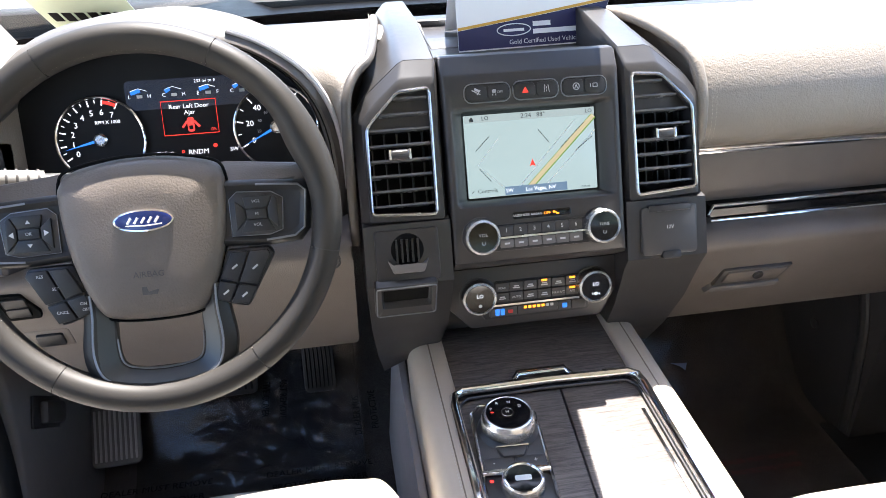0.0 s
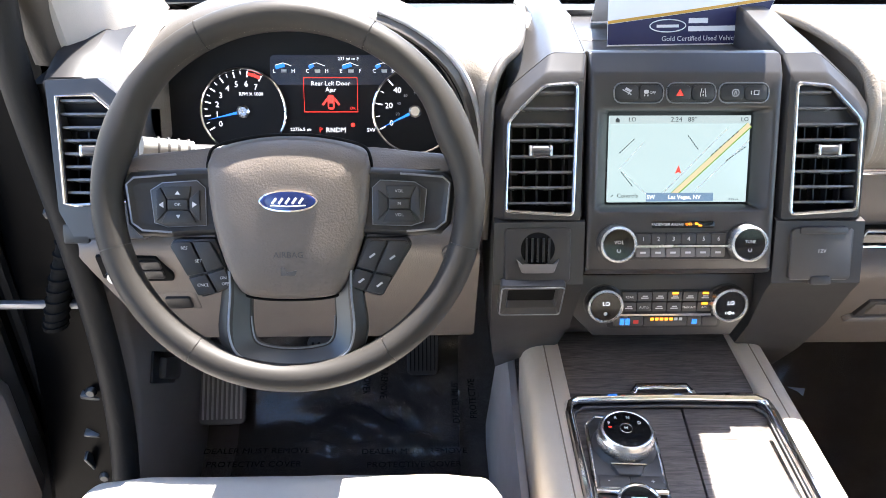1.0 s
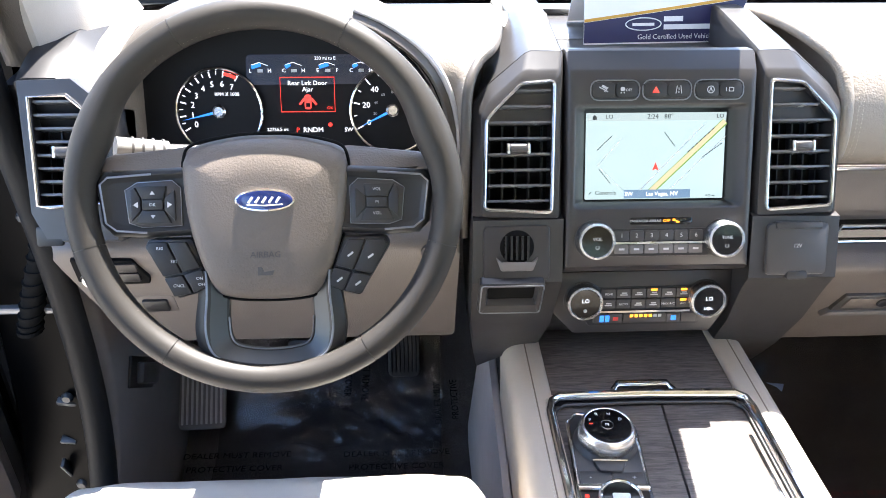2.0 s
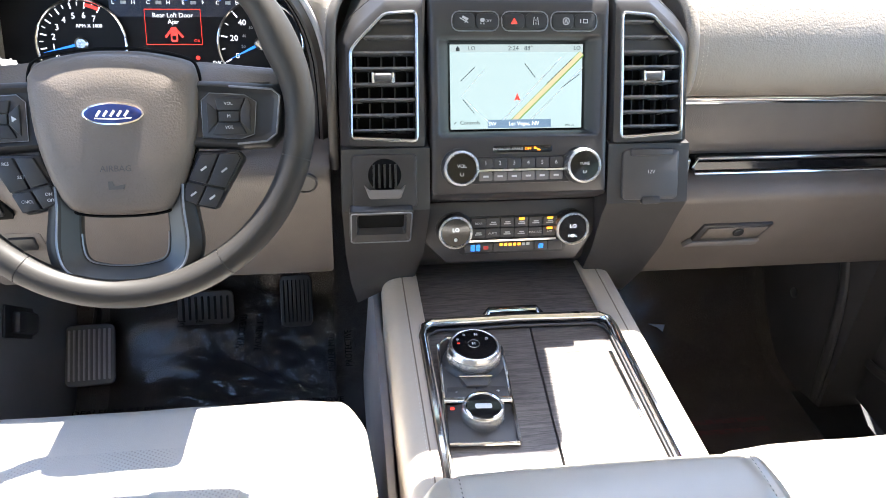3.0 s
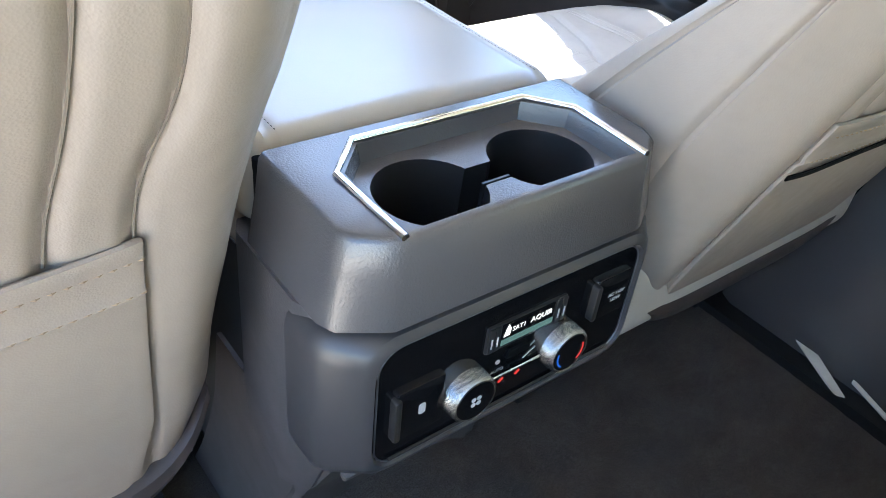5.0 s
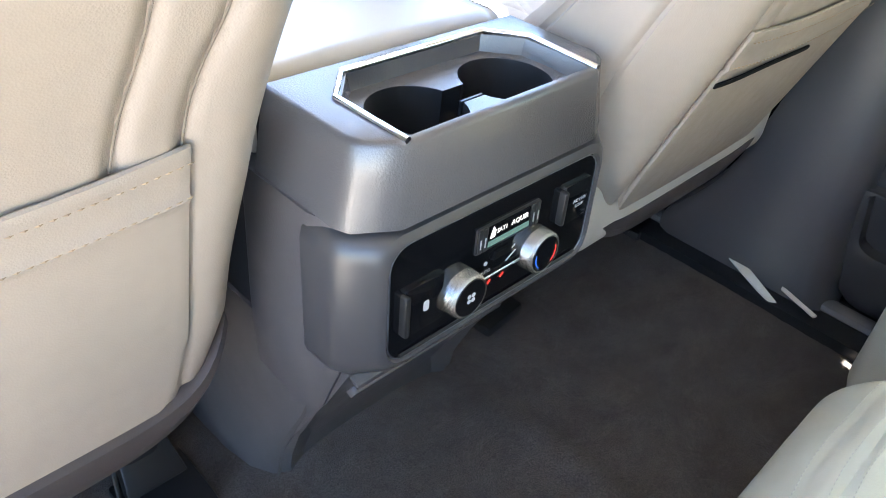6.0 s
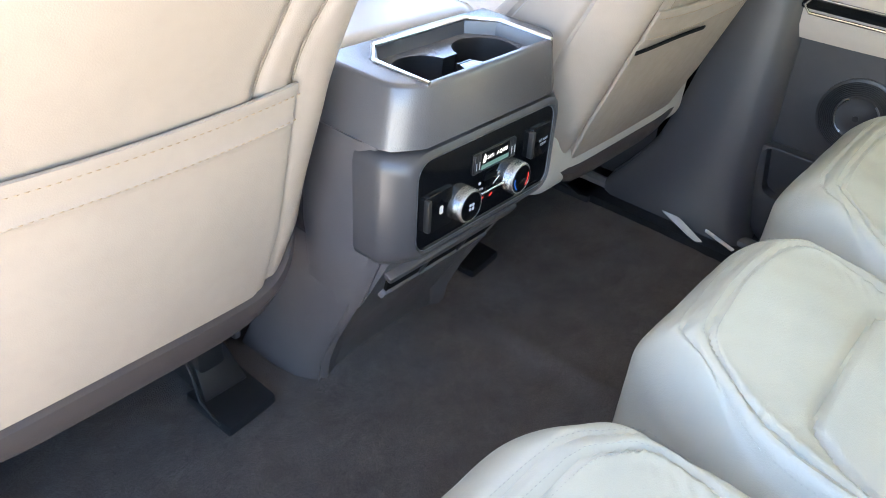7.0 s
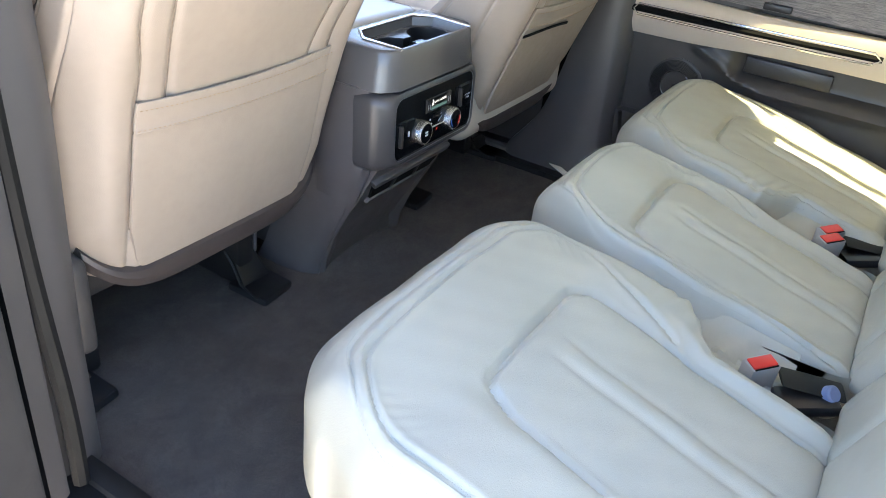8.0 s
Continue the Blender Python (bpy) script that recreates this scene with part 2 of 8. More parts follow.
M_LITAMBER = glow("amber_lit", (1.0, 0.30, 0.015), 0.45)
M_LITGREEN = glow("green_lit", (0.2, 0.38, 0.34), 0.05)
M_CLUSTER = glow("cluster_screen", (0.012, 0.016, 0.03), 0.14, (0.006, 0.006, 0.008))
M_GAUGE = plain("gauge_face", (0.006, 0.006, 0.007), 0.55, grain=0, gloss=0.25)
M_GLASS = clear("window_glass", (0.93, 0.96, 0.95), 0.01)
M_PRIVACY = clear("privacy_glass", (0.52, 0.49, 0.30), 0.01)
M_FILM = clear("protective_film", (0.93, 0.92, 0.95), 0.0, 0.035, 0.03, 0.016, (0.55, 0.53, 0.62))
M_FILMD = clear("dark_floor_film", (0.88, 0.86, 0.86), -0.015, 0.04, 0.03, 0.018, (0.45, 0.42, 0.45))
# near-white colour that stands in for sunlight on the right sill
M_SUNPATCH = plain("pale_sun_patch", (0.80, 0.78, 0.70), 0.25, grain=0.05)
M_TAPE = plain("pale_blue_tape", (0.35, 0.48, 0.70), 0.5, grain=0.1)
M_NOTICE = plain("dark_red_print", (0.10, 0.012, 0.012), 0.6, grain=0)
M_STITCH = plain("ochre_thread", (0.36, 0.26, 0.17), 0.8, grain=0.3)
M_THREADG = plain("grey_thread", (0.36, 0.36, 0.32), 0.8, grain=0.3)
M_SURR = plain("satin_grey_surround", (0.064, 0.060, 0.061), 0.33, grain=0.08, size=700, dirt=0.01, var=0.04)
M_SLAT = plain("satin_grey_slat", (0.13, 0.13, 0.135), 0.26, grain=0.1)
M_LOWER = plain("mauve_brown_plastic", (0.062, 0.050, 0.046), 0.45, grain=0.5)
M_POST = plain("dark_pillar_trim", (0.084, 0.079, 0.078), 0.36, grain=0.2, size=800, dirt=0.01, var=0.05)
M_ARCRED = glow("dim_red_lit", (0.8, 0.05, 0.04), 0.09)
M_ARCBLUE = glow("dim_blue_lit", (0.03, 0.16, 0.7), 0.07)
M_LITREAR = glow("rear_display_ink", (0.85, 0.85, 0.8), 0.16)

# ---- building tools ----
def mesh_of(name, src):
    """A mesh data-block from a bmesh or a (verts, faces) pair, smooth with sharp creases."""
    me = bpy.data.meshes.new(name)
    if isinstance(src, tuple):
        me.from_pydata([tuple(v) for v in src[0]], [], src[1])
    else:
        bmesh.ops.recalc_face_normals(src, faces=src.faces[:])
        src.to_mesh(me)
        src.free()
    me.polygons.foreach_set("use_smooth", [True] * len(me.polygons))
    me.set_sharp_from_angle(angle=radians(38))
    return me


def thing(name, at, label, category, group="", kind=""):
    ob = new(name)
    ob.empty_display_size = 0.05
    ob.location = at
    return tagged(ob, label, category, group, kind)


def part(name, src, material, parent=None, label=""):
    """Links src as one mesh object in world coordinates, under a thing or a part."""
    ob = new(name, mesh_of(name, src))
    ob.data.materials.append(material)
    if parent:
        ob.parent = parent
        top = parent if parent.type == "EMPTY" else parent.parent
        if parent.type == "EMPTY":
            ob.matrix_parent_inverse = Matrix.Translation(-Vector(parent.location))
    if label:
        ob["label"] = label
    return ob


def setting(name, src, material, label, category):
    return tagged(part(name, src, material), label, category, kind="structure")


def frame_of(o, xa, ya):
    """A matrix with origin o, x along xa and y along ya; z is their cross product."""
    x = Vector(xa).normalized()
    z = x.cross(Vector(ya)).normalized()
    y = z.cross(x)
    m = Matrix((x, y, z)).transposed().to_4x4()
    return Matrix.Translation(o) @ m


IDENT = Matrix.Identity(4)


def join(*sources):
    """Joins bmeshes or (verts, faces) pairs into one bmesh."""
    out = bmesh.new()
    for s in sources:
        me = bpy.data.meshes.new("tmp")
        if isinstance(s, tuple):
            me.from_pydata([tuple(v) for v in s[0]], [], s[1])
        else:
            s.to_mesh(me)
            s.free()
        out.from_mesh(me)
        bpy.data.meshes.remove(me)
    return out


def box(x0, x1, y0, y1, z0, z1, r=0.003, m=IDENT, seg=2):
    """A box with rounded edges."""
    bm = bmesh.new()
    c = Vector(((x0 + x1) / 2, (y0 + y1) / 2, (z0 + z1) / 2))
    bmesh.ops.create_cube(bm, size=1, matrix=m @ Matrix.Translation(c) @ Matrix.Diagonal((abs(x1 - x0), abs(y1 - y0), abs(z1 - z0), 1)))
    if r:
        bmesh.ops.bevel(bm, geom=bm.edges[:], offset=r, segments=seg, profile=0.5, affect="EDGES")
    return bm


def prism(pts, z0, z1, r=0.002, m=IDENT, seg=2):
    """A 2D outline in the plane of m, raised from z0 to z1, with rounded edges."""
    bm = bmesh.new()
    lo = [bm.verts.new(m @ Vector((x, y, z0))) for x, y in pts]
    hi = [bm.verts.new(m @ Vector((x, y, z1))) for x, y in pts]
    bm.faces.new(lo[::-1])
    bm.faces.new(hi)
    n = len(pts)
    for i in range(n):
        bm.faces.new((lo[i], lo[(i + 1) % n], hi[(i + 1) % n], hi[i]))
    if r:
        rim = [e for e in bm.edges if all(v in hi for v in e.verts) or (n <= 8 and (e.verts[0] in hi) != (e.verts[1] in hi))]
        bmesh.ops.bevel(bm, geom=rim, offset=r, segments=seg, profile=0.5, affect="EDGES", clamp_overlap=True)
    return bm


def rrect(x0, x1, y0, y1, r, seg=3):
    """Outline of a rectangle with rounded corners."""
    out = []
    for cx, cy, a in ((x1 - r, y1 - r, 0), (x0 + r, y1 - r, 90), (x0 + r, y0 + r, 180), (x1 - r, y0 + r, 270)):
        for i in range(seg + 1):
            t = radians(a + 90 * i / seg)
            out.append((cx + r * math.cos(t), cy + r * math.sin(t)))
    return out


def ring_pts(cx, cy, rx, ry=None, n=32):
    ry = ry or rx
    return [(cx + rx * math.cos(2 * math.pi * i / n), cy + ry * math.sin(2 * math.pi * i / n)) for i in range(n)]


def loft(rings, m=IDENT, cap0=False, cap1=False, closed=True, loop=False):
    """Skins rings of equal length, each a list of 3D points."""
    bm = bmesh.new()
    vs = [[bm.verts.new(m @ Vector(p)) for p in ring] for ring in rings]
    n = len(rings[0])
    pairs = list(zip(vs, vs[1:])) + ([(vs[-1], vs[0])] if loop else [])
    for a, b in pairs:
        for i in range(n if closed else n - 1):
            j = (i + 1) % n
            bm.faces.new((a[i], a[j], b[j], b[i]))
    if cap0:
        bm.faces.new(vs[0][::-1])
    if cap1:
        bm.faces.new(vs[-1])
    return bm


def flat(pts, z):
    return [(x, y, z) for x, y in pts]


def lathe(profile, m=IDENT, n=36, ripple=0.0, ripples=0):
    """Turns a profile of (radius, height) round the z axis of m."""
    rings = []
    for r, h in profile:
        rings.append([(r * math.cos(2 * math.pi * i / n), r * math.sin(2 * math.pi * i / n), h) for i in range(n)])
    return loft(rings, m, cap0=True, cap1=True)


def rounded(pts, r, n=3):
    """A 2D outline with each corner rounded by about r."""
    out = []
    for i, p in enumerate(pts):
        a, c, b = Vector(pts[i - 1]), Vector(p), Vector(pts[(i + 1) % len(pts)])
        u, w = (a - c).normalized() * min(r, (a - c).length * 0.4), (b - c).normalized() * min(r, (b - c).length * 0.4)
        for k in range(n + 1):
            f = k / n
            q = (c + u) * (1 - f) ** 2 + c * 2 * f * (1 - f) + (c + w) * f * f
            out.append((q.x, q.y))
    return out


def smooth_line(pts, per=6, closed=False):
    """Catmull-Rom curve through pts (2D or 3D)."""
    P = [Vector(p) for p in pts]
    n = len(P)
    out = []
    for i in range(n if closed else n - 1):
        if closed:
            a, b, c, d = P[(i - 1) % n], P[i], P[(i + 1) % n], P[(i + 2) % n]
        else:
            a, b, c, d = P[max(0, i - 1)], P[i], P[i + 1], P[min(n - 1, i + 2)]
        for k in range(per):
            t = k / per
            out.append(0.5 * (2 * b + (c - a) * t + (2 * a - 5 * b + 4 * c - d) * t * t + (3 * b - a - 3 * c + d) * t ** 3))
    if not closed:
        out.append(P[-1])
    return [tuple(v) for v in out]


def tube(pts, r, n=8, m=IDENT, closed=False, flat_to=None):
    """A tube of radius r (or an ellipse r = (a, b), b along flat_to) along 3D pts."""
    P = [m @ Vector(p) for p in pts]
    ra, rb = (r, r) if not isinstance(r, tuple) else r
    up = (m.to_3x3() @ Vector(flat_to)).normalized() if flat_to else None
    rings = []
    side = None
    for i, p in enumerate(P):
        a = P[(i - 1) % len(P)] if closed or i else p
        b = P[(i + 1) % len(P)] if closed or i < len(P) - 1 else p
        d = (b - a).normalized()
        if up:
            s = d.cross(up).normalized()
            u = s.cross(d)
        else:
            if side is None:
                side = d.orthogonal()
            s = (side - d * side.dot(d)).normalized()
            u = d.cross(s)
            side = s
        rings.append([p + s * ra * math.cos(2 * math.pi * k / n) + u * rb * math.sin(2 * math.pi * k / n) for k in range(n)])
    return loft(rings, cap0=not closed, cap1=not closed, loop=closed)


def along_x(profile, x0, x1, r=0.0, n=1):
    """A closed (y, z) outline drawn out along x."""
    rings = [[(x0 + (x1 - x0) * i / n, y, z) for y, z in profile] for i in range(n + 1)]
    bm = loft(rings, cap0=True, cap1=True)
    if r:
        ends = [e for e in bm.edges if abs(e.verts[0].co.x - e.verts[1].co.x) < 1e-6 and (abs(e.verts[0].co.x - x0) < 1e-6 or abs(e.verts[0].co.x - x1) < 1e-6)]
        bmesh.ops.bevel(bm, geom=ends, offset=r, segments=2, profile=0.5, affect="EDGES")
    return bm


def soft_box(half, r, res, shape=None):
    """A cushion: a finely divided box, edges rounded by r, bent by shape(x, y, z) on arrays. Centred on the origin."""
    hx, hy, hz = half
    nx, ny, nz = (max(2, int(round(2 * h / res))) for h in half)
    ids, P, F = {}, [], []

    def vid(i, j, k):
        key = (i, j, k)
        if key not in ids:
            ids[key] = len(P)
            P.append((-hx + 2 * hx * i / nx, -hy + 2 * hy * j / ny, -hz + 2 * hz * k / nz))
        return ids[key]

    for i in range(nx):
        for j in range(ny):
            F.append((vid(i, j, nz), vid(i + 1, j, nz), vid(i + 1, j + 1, nz), vid(i, j + 1, nz)))
            F.append((vid(i, j, 0), vid(i, j + 1, 0), vid(i + 1, j + 1, 0), vid(i + 1, j, 0)))
    for i in range(nx):
        for k in range(nz):
            F.append((vid(i, 0, k), vid(i + 1, 0, k), vid(i + 1, 0, k + 1), vid(i, 0, k + 1)))
            F.append((vid(i, ny, k), vid(i, ny, k + 1), vid(i + 1, ny, k + 1), vid(i + 1, ny, k)))
    for j in range(ny):
        for k in range(nz):
            F.append((vid(0, j, k), vid(0, j, k + 1), vid(0, j + 1, k + 1), vid(0, j + 1, k)))
            F.append((vid(nx, j, k), vid(nx, j + 1, k), vid(nx, j + 1, k + 1), vid(nx, j, k + 1)))
    V = np.array(P)
    H = np.array(half)
    q = np.clip(V, -(H - r), H - r)
    d = V - q
    ln = np.linalg.norm(d, axis=1)
    k = ln > 1e-9
    V[k] = q[k] + d[k] / ln[k, None] * r
    if shape:
        V = np.stack(shape(V[:, 0].copy(), V[:, 1].copy(), V[:, 2].copy()), axis=1)
    return V, F


def placed(src, m):
    """Moves a (verts, faces) pair by the matrix m."""
    V, F = src
    A = np.array(m)
    return V @ A[:3, :3].T + A[:3, 3], F


def to_line(x, y, pts):
    """Distance of the arrays x, y from the polyline pts."""
    best = np.full(x.shape, 9.0)
    for (x0, y0), (x1, y1) in zip(pts, pts[1:]):
        dx, dy = x1 - x0, y1 - y0
        t = np.clip(((x - x0) * dx + (y - y0) * dy) / (dx * dx + dy * dy), 0, 1)
        best = np.minimum(best, np.hypot(x - x0 - t * dx, y - y0 - t * dy))
    return best


def groove(d, width, depth):
    return -depth * np.exp(-(d / width) ** 2)


def step(t, lo, hi):
    k = np.clip((t - lo) / (hi - lo), 0, 1)
    return k * k * (3 - 2 * k)


def stitches(pts, pitch=0.0055, size=0.0034, r=0.00055, up=(0, 0, 1)):
    """Short thread stitches along a 3D line."""
    P = [Vector(p) for p in pts]
    bms = bmesh.new()
    carry = 0.0
    for a, b in zip(P, P[1:]):
        ln = (b - a).length
        if ln < 1e-6:
            continue
        d = (b - a) / ln
        s = carry
        while s + size <= ln:
            p, q = a + d * s, a + d * (s + size)
            side = d.cross(Vector(up)).normalized() * r
            u = Vector(up) * r
            ring = [side, u, -side, -u]
            v = [bms.verts.new(p - u * 0.8)] + [bms.verts.new((p + q) / 2 + o) for o in ring] + [bms.verts.new(q - u * 0.8)]
            for i in range(4):
                j = 1 + (i + 1) % 4
                bms.faces.new((v[0], v[1 + i], v[j]))
                bms.faces.new((v[5], v[j], v[1 + i]))
            s += pitch
        carry = s - ln
    return bms


WORDS = []


def words(body, size, m, material, parent, align="CENTER", thick=0.0002, name="lettering"):
    """Raised lettering on the plane of m; made into meshes at the end."""
    cu = bpy.data.curves.new(name, "FONT")
    cu.body, cu.size, cu.extrude, cu.align_x, cu.align_y, cu.resolution_u = body, size, thick, align, "CENTER", 2
    ob = new("lettering_source", cu)
    ob.matrix_world = m
    WORDS.append((ob, name, material, parent))


def finish_words():
    dg = bpy.context.evaluated_depsgraph_get()
    for ob, name, material, parent in WORDS:
        me = bpy.data.meshes.new_from_object(ob.evaluated_get(dg))
        me.transform(ob.matrix_world)
        me.materials.clear()
        me.materials.append(material)
        o = new(name, me)
        o.parent = parent
        if parent.type == "EMPTY":
            o.matrix_parent_inverse = Matrix.Translation(-Vector(parent.location))
    for ob, *_ in WORDS:
        cu = ob.data
        bpy.data.objects.remove(ob)
        bpy.data.curves.remove(cu)


def shift(m, x, y, z=0.0, turn=0.0):
    return m @ pose(x, y, z, 0, 0, turn)

# ---- the car's shell and the ground ----
bm = bmesh.new()
bmesh.ops.create_grid(bm, x_segments=40, y_segments=40, size=300, matrix=Matrix.Translation((0, 0, -0.62)))
setting("ground", bm, M_CONCRETE, "pale sunlit concrete lot under the parked car", "ground")


def carpet_sheet():
    xs, ys = np.linspace(-0.83, 0.80, 122), np.linspace(-1.5, 1.72, 200)
    X, Y = np.meshgrid(xs, ys)
    Z = 0.012 * np.sin(X * 9 + 1) * np.sin(Y * 7) * step(np.abs(X), 0.1, 0.3) * 0.35
    Z += 0.52 * step(Y, 1.30, 1.78)
    Z += 0.05 * step(-np.abs(X), -0.16, -0.05) * step(Y, 0.2, 0.5)
    Z += 0.018 * np.exp(-((X - 0.16) / 0.02) ** 2) * step(-Y, -0.33, -0.1) * step(Y, -0.35, 0.0)
    rs = np.random.RandomState(5)
    Z += rs.normal(0, 0.0008, X.shape)
    n = X.shape[1]
    V = np.stack([X.ravel(), Y.ravel(), Z.ravel()], 1)
    F = [(i * n + j, i * n + j + 1, (i + 1) * n + j + 1, (i + 1) * n + j) for i in range(len(ys) - 1) for j in range(n - 1)]
    return V, F


setting("floor", carpet_sheet(), M_CARPET, "worn charcoal carpet on the cabin floor", "carpet")
setting("underbody", box(-0.88, 0.88, -1.6, 1.9, -0.30, -0.06, 0.02), M_BLACK, "black underbody of the car", "underbody")
setting("wall_front", box(-0.86, 0.86, 1.74, 1.80, -0.06, 0.84, 0.01), M_RUBBER, "dark firewall behind the pedals", "firewall")
setting("cowl_panel", box(-0.85, 0.85, 1.515, 1.78, 0.70, 0.797, 0.01), M_RUBBER, "black cowl below the windscreen", "cowl")
setting("wall_rear", box(-0.84, 0.84, -1.66, -1.60, -0.06, 0.80, 0.02), M_KICK, "grey trim closing the back of the cabin", "wall")

# headliner and roof, with the header above the windscreen bowed forward in the middle
def roof_sheet(z, inset, thick):
    rings = []
    for s in np.linspace(-1, 1, 25):
        x = s * (0.66 - inset)
        front = 0.985 - 0.04 * s * s
        zz = z - 0.03 * s * s
        rings.append([(x, front, zz - 0.02), (x, front - 0.06, zz), (x, -1.62, zz), (x, -1.62, zz + thick), (x, front - 0.04, zz + thick), (x, front + 0.02, zz)])
    return loft(rings, cap0=True, cap1=True)


setting("ceiling", roof_sheet(1.36, 0.0, 0.05), M_HEAD, "pale cloth headliner", "headliner")


def rail(pts, ra, rb, up):
    return tube(smooth_line(pts, 6), (ra, rb), 12, flat_to=up)


for side, sx in (("left", -1), ("right", 1)):
    setting("roof_rail_" + side, rail([(sx * 0.665, 1.00, 1.335), (sx * 0.685, 0.3, 1.335), (sx * 0.69, -0.5, 1.33), (sx * 0.67, -1.6, 1.30)], 0.035, 0.045, (0, 0, 1)), M_HEAD, "cloth-covered roof rail above the doors", "roof rail")
    setting("pillar_front_" + side, rail([(sx * 0.80, 1.46, 0.80), (sx * 0.785, 1.34, 0.98), (sx * 0.735, 1.15, 1.20), (sx * 0.675, 0.99, 1.345)], 0.038, 0.05, (0, 0.6, 1)), M_PILLAR, "beige windscreen pillar trim", "pillar")
    setting("pillar_rear_" + side, rail([(sx * 0.82, -0.95, 0.60), (sx * 0.78, -0.98, 1.0), (sx * 0.68, -1.02, 1.32)], 0.05, 0.09, (0, 1, 0)), M_PILLAR, "beige rear pillar trim", "pillar")

# wide base of the driver's windscreen pillar, and the dark edging along the door opening
foot_rows = ((0.872, ((-0.80, 1.168), (-0.752, 1.162), (-0.736, 1.178), (-0.712, 1.22), (-0.700, 1.30), (-0.700, 1.40), (-0.80, 1.40))),
             (0.95, ((-0.80, 1.158), (-0.756, 1.152), (-0.742, 1.166), (-0.722, 1.20), (-0.712, 1.27), (-0.712, 1.33), (-0.80, 1.33))),
             (1.06, ((-0.80, 1.11), (-0.752, 1.105), (-0.742, 1.12), (-0.728, 1.15), (-0.722, 1.20), (-0.722, 1.23), (-0.80, 1.23))),
             (1.20, ((-0.77, 1.03), (-0.735, 1.03), (-0.725, 1.04), (-0.715, 1.06), (-0.71, 1.09), (-0.71, 1.11), (-0.77, 1.11))))
setting("pillar_base_left", loft([[(x, y, z) for x, y in row] for z, row in foot_rows], cap0=True, cap1=True), M_PILLAR, "beige moulded base of the windscreen pillar trim", "pillar")
setting("pillar_edging_left", tube(smooth_line([(-0.779, 1.172, 0.865), (-0.781, 1.158, 0.95), (-0.778, 1.112, 1.06), (-0.755, 1.028, 1.20), (-0.715, 0.92, 1.31)], 6), (0.012, 0.026), 12, flat_to=(1, 0, 0)), M_HOOD, "dark taupe edging beside the windscreen pillar", "pillar trim")

# centre pillars: wide flared foot, slim above
def centre_pillar(sx, back):
    rings = []
    prof = [(0.005, 0.33, -0.02, 0.738), (0.05, 0.335, 0.0, 0.742), (0.10, 0.30, 0.01, 0.750), (0.17, 0.255, 0.02, 0.758), (0.26, 0.225, 0.025, 0.765), (0.42, 0.19, 0.035, 0.772), (0.60, 0.165, 0.04, 0.775), (0.85, 0.14, 0.03, 0.765), (1.10, 0.12, 0.01, 0.725), (1.32, 0.11, 0.0, 0.675)]
    for z, yf, yb, xi in prof:
        xo = xi + 0.11
        yf, yb = yf + back * 0.6, yb + back
        if sx < 0:
            yf, yb, xi = 0.36, 0.215 + 0.03 * min(1, max(0, (0.75 - z) / 0.5)), max(xi, 0.79) if z < 0.9 else xi
            xo = xi + 0.11
        r = 0.03
        rings.append([(sx * xi, yf - r, z), (sx * (xi + 0.012), yf - 0.006, z), (sx * (xi + 0.05), yf, z), (sx * xo, yf, z), (sx * xo, yb, z), (sx * (xi + 0.05), yb - 0.01, z), (sx * (xi + 0.014), yb + 0.006, z), (sx * xi, yb + r, z)])
    fine = []
    for i in range(len(rings[0])):
        fine.append(smooth_line([g[i] for g in rings], 5))
    return loft([[c[k] for c in fine] for k in range(len(fine[0]))], cap0=True, cap1=True)


for side, sx in (("left", -1), ("right", 1)):
    setting("pillar_centre_" + side, centre_pillar(sx, 0.165 if sx < 0 else 0.0), M_POST, "dark grey moulded centre pillar trim with flared foot", "pillar")
    b = 0.205 if sx < 0 else 0.0
    seal = [(sx * 0.86, 0.005 + b, 1.28), (sx * 0.875, 0.02 + b, 0.9), (sx * 0.88, 0.012 + b, 0.5), (sx * 0.875, -0.005 + b, 0.2), (sx * 0.86, -0.04, 0.07), (sx * 0.85, -0.12, 0.03), (sx * 0.85, -0.6, 0.02)]
    seal = seal[:4] + [(-0.875, 0.20, 0.04)] if sx < 0 else seal
    setting("door_seal_" + side, tube(smooth_line(seal, 8), 0.013, 8), M_RUBBER, "black rubber door seal along the opening", "door seal")
    setting("sill_" + side, along_x([(-1.0, -0.05), (-1.0, 0.02), (1.25, 0.02), (1.25, -0.05)], sx * (0.70 if sx > 0 else 0.83), sx * 0.90), M_BLACK, "dark plastic door sill trim", "sill")
    # strips of sunlight on the right sill, added as thin pale plates
    for plate in () if sx < 0 else ([(0.746, 0.180), (0.762, 0.168), (0.709, 0.055), (0.700, 0.068)], [(0.738, 0.064), (0.746, 0.066), (0.725, -0.012), (0.718, -0.008)]):
        setting("sill_sun_patch_" + side, prism(plate, 0.0, 0.004, 0.001, Matrix.Diagonal((sx, 1, 1, 1)) @ Matrix.Translation((0.73, 0, 0.028)) @ pose(0, 0, 0, 0, -24, 0) @ Matrix.Translation((-0.73, 0, 0))), M_SUNPATCH, "thin pale plate standing for a sunlit strip on the sill", "scuff plate")
    setting("sill_lip_" + side, tube([((0.775 if sx > 0 else -0.845), y, 0.024) for y in (1.1, 0.34, -0.04, -0.9)], (0.02, 0.012), 10, flat_to=(0, 0, 1)), M_KICK if sx > 0 else M_BLACK, "dark moulded sill lip beside the carpet", "sill trim")

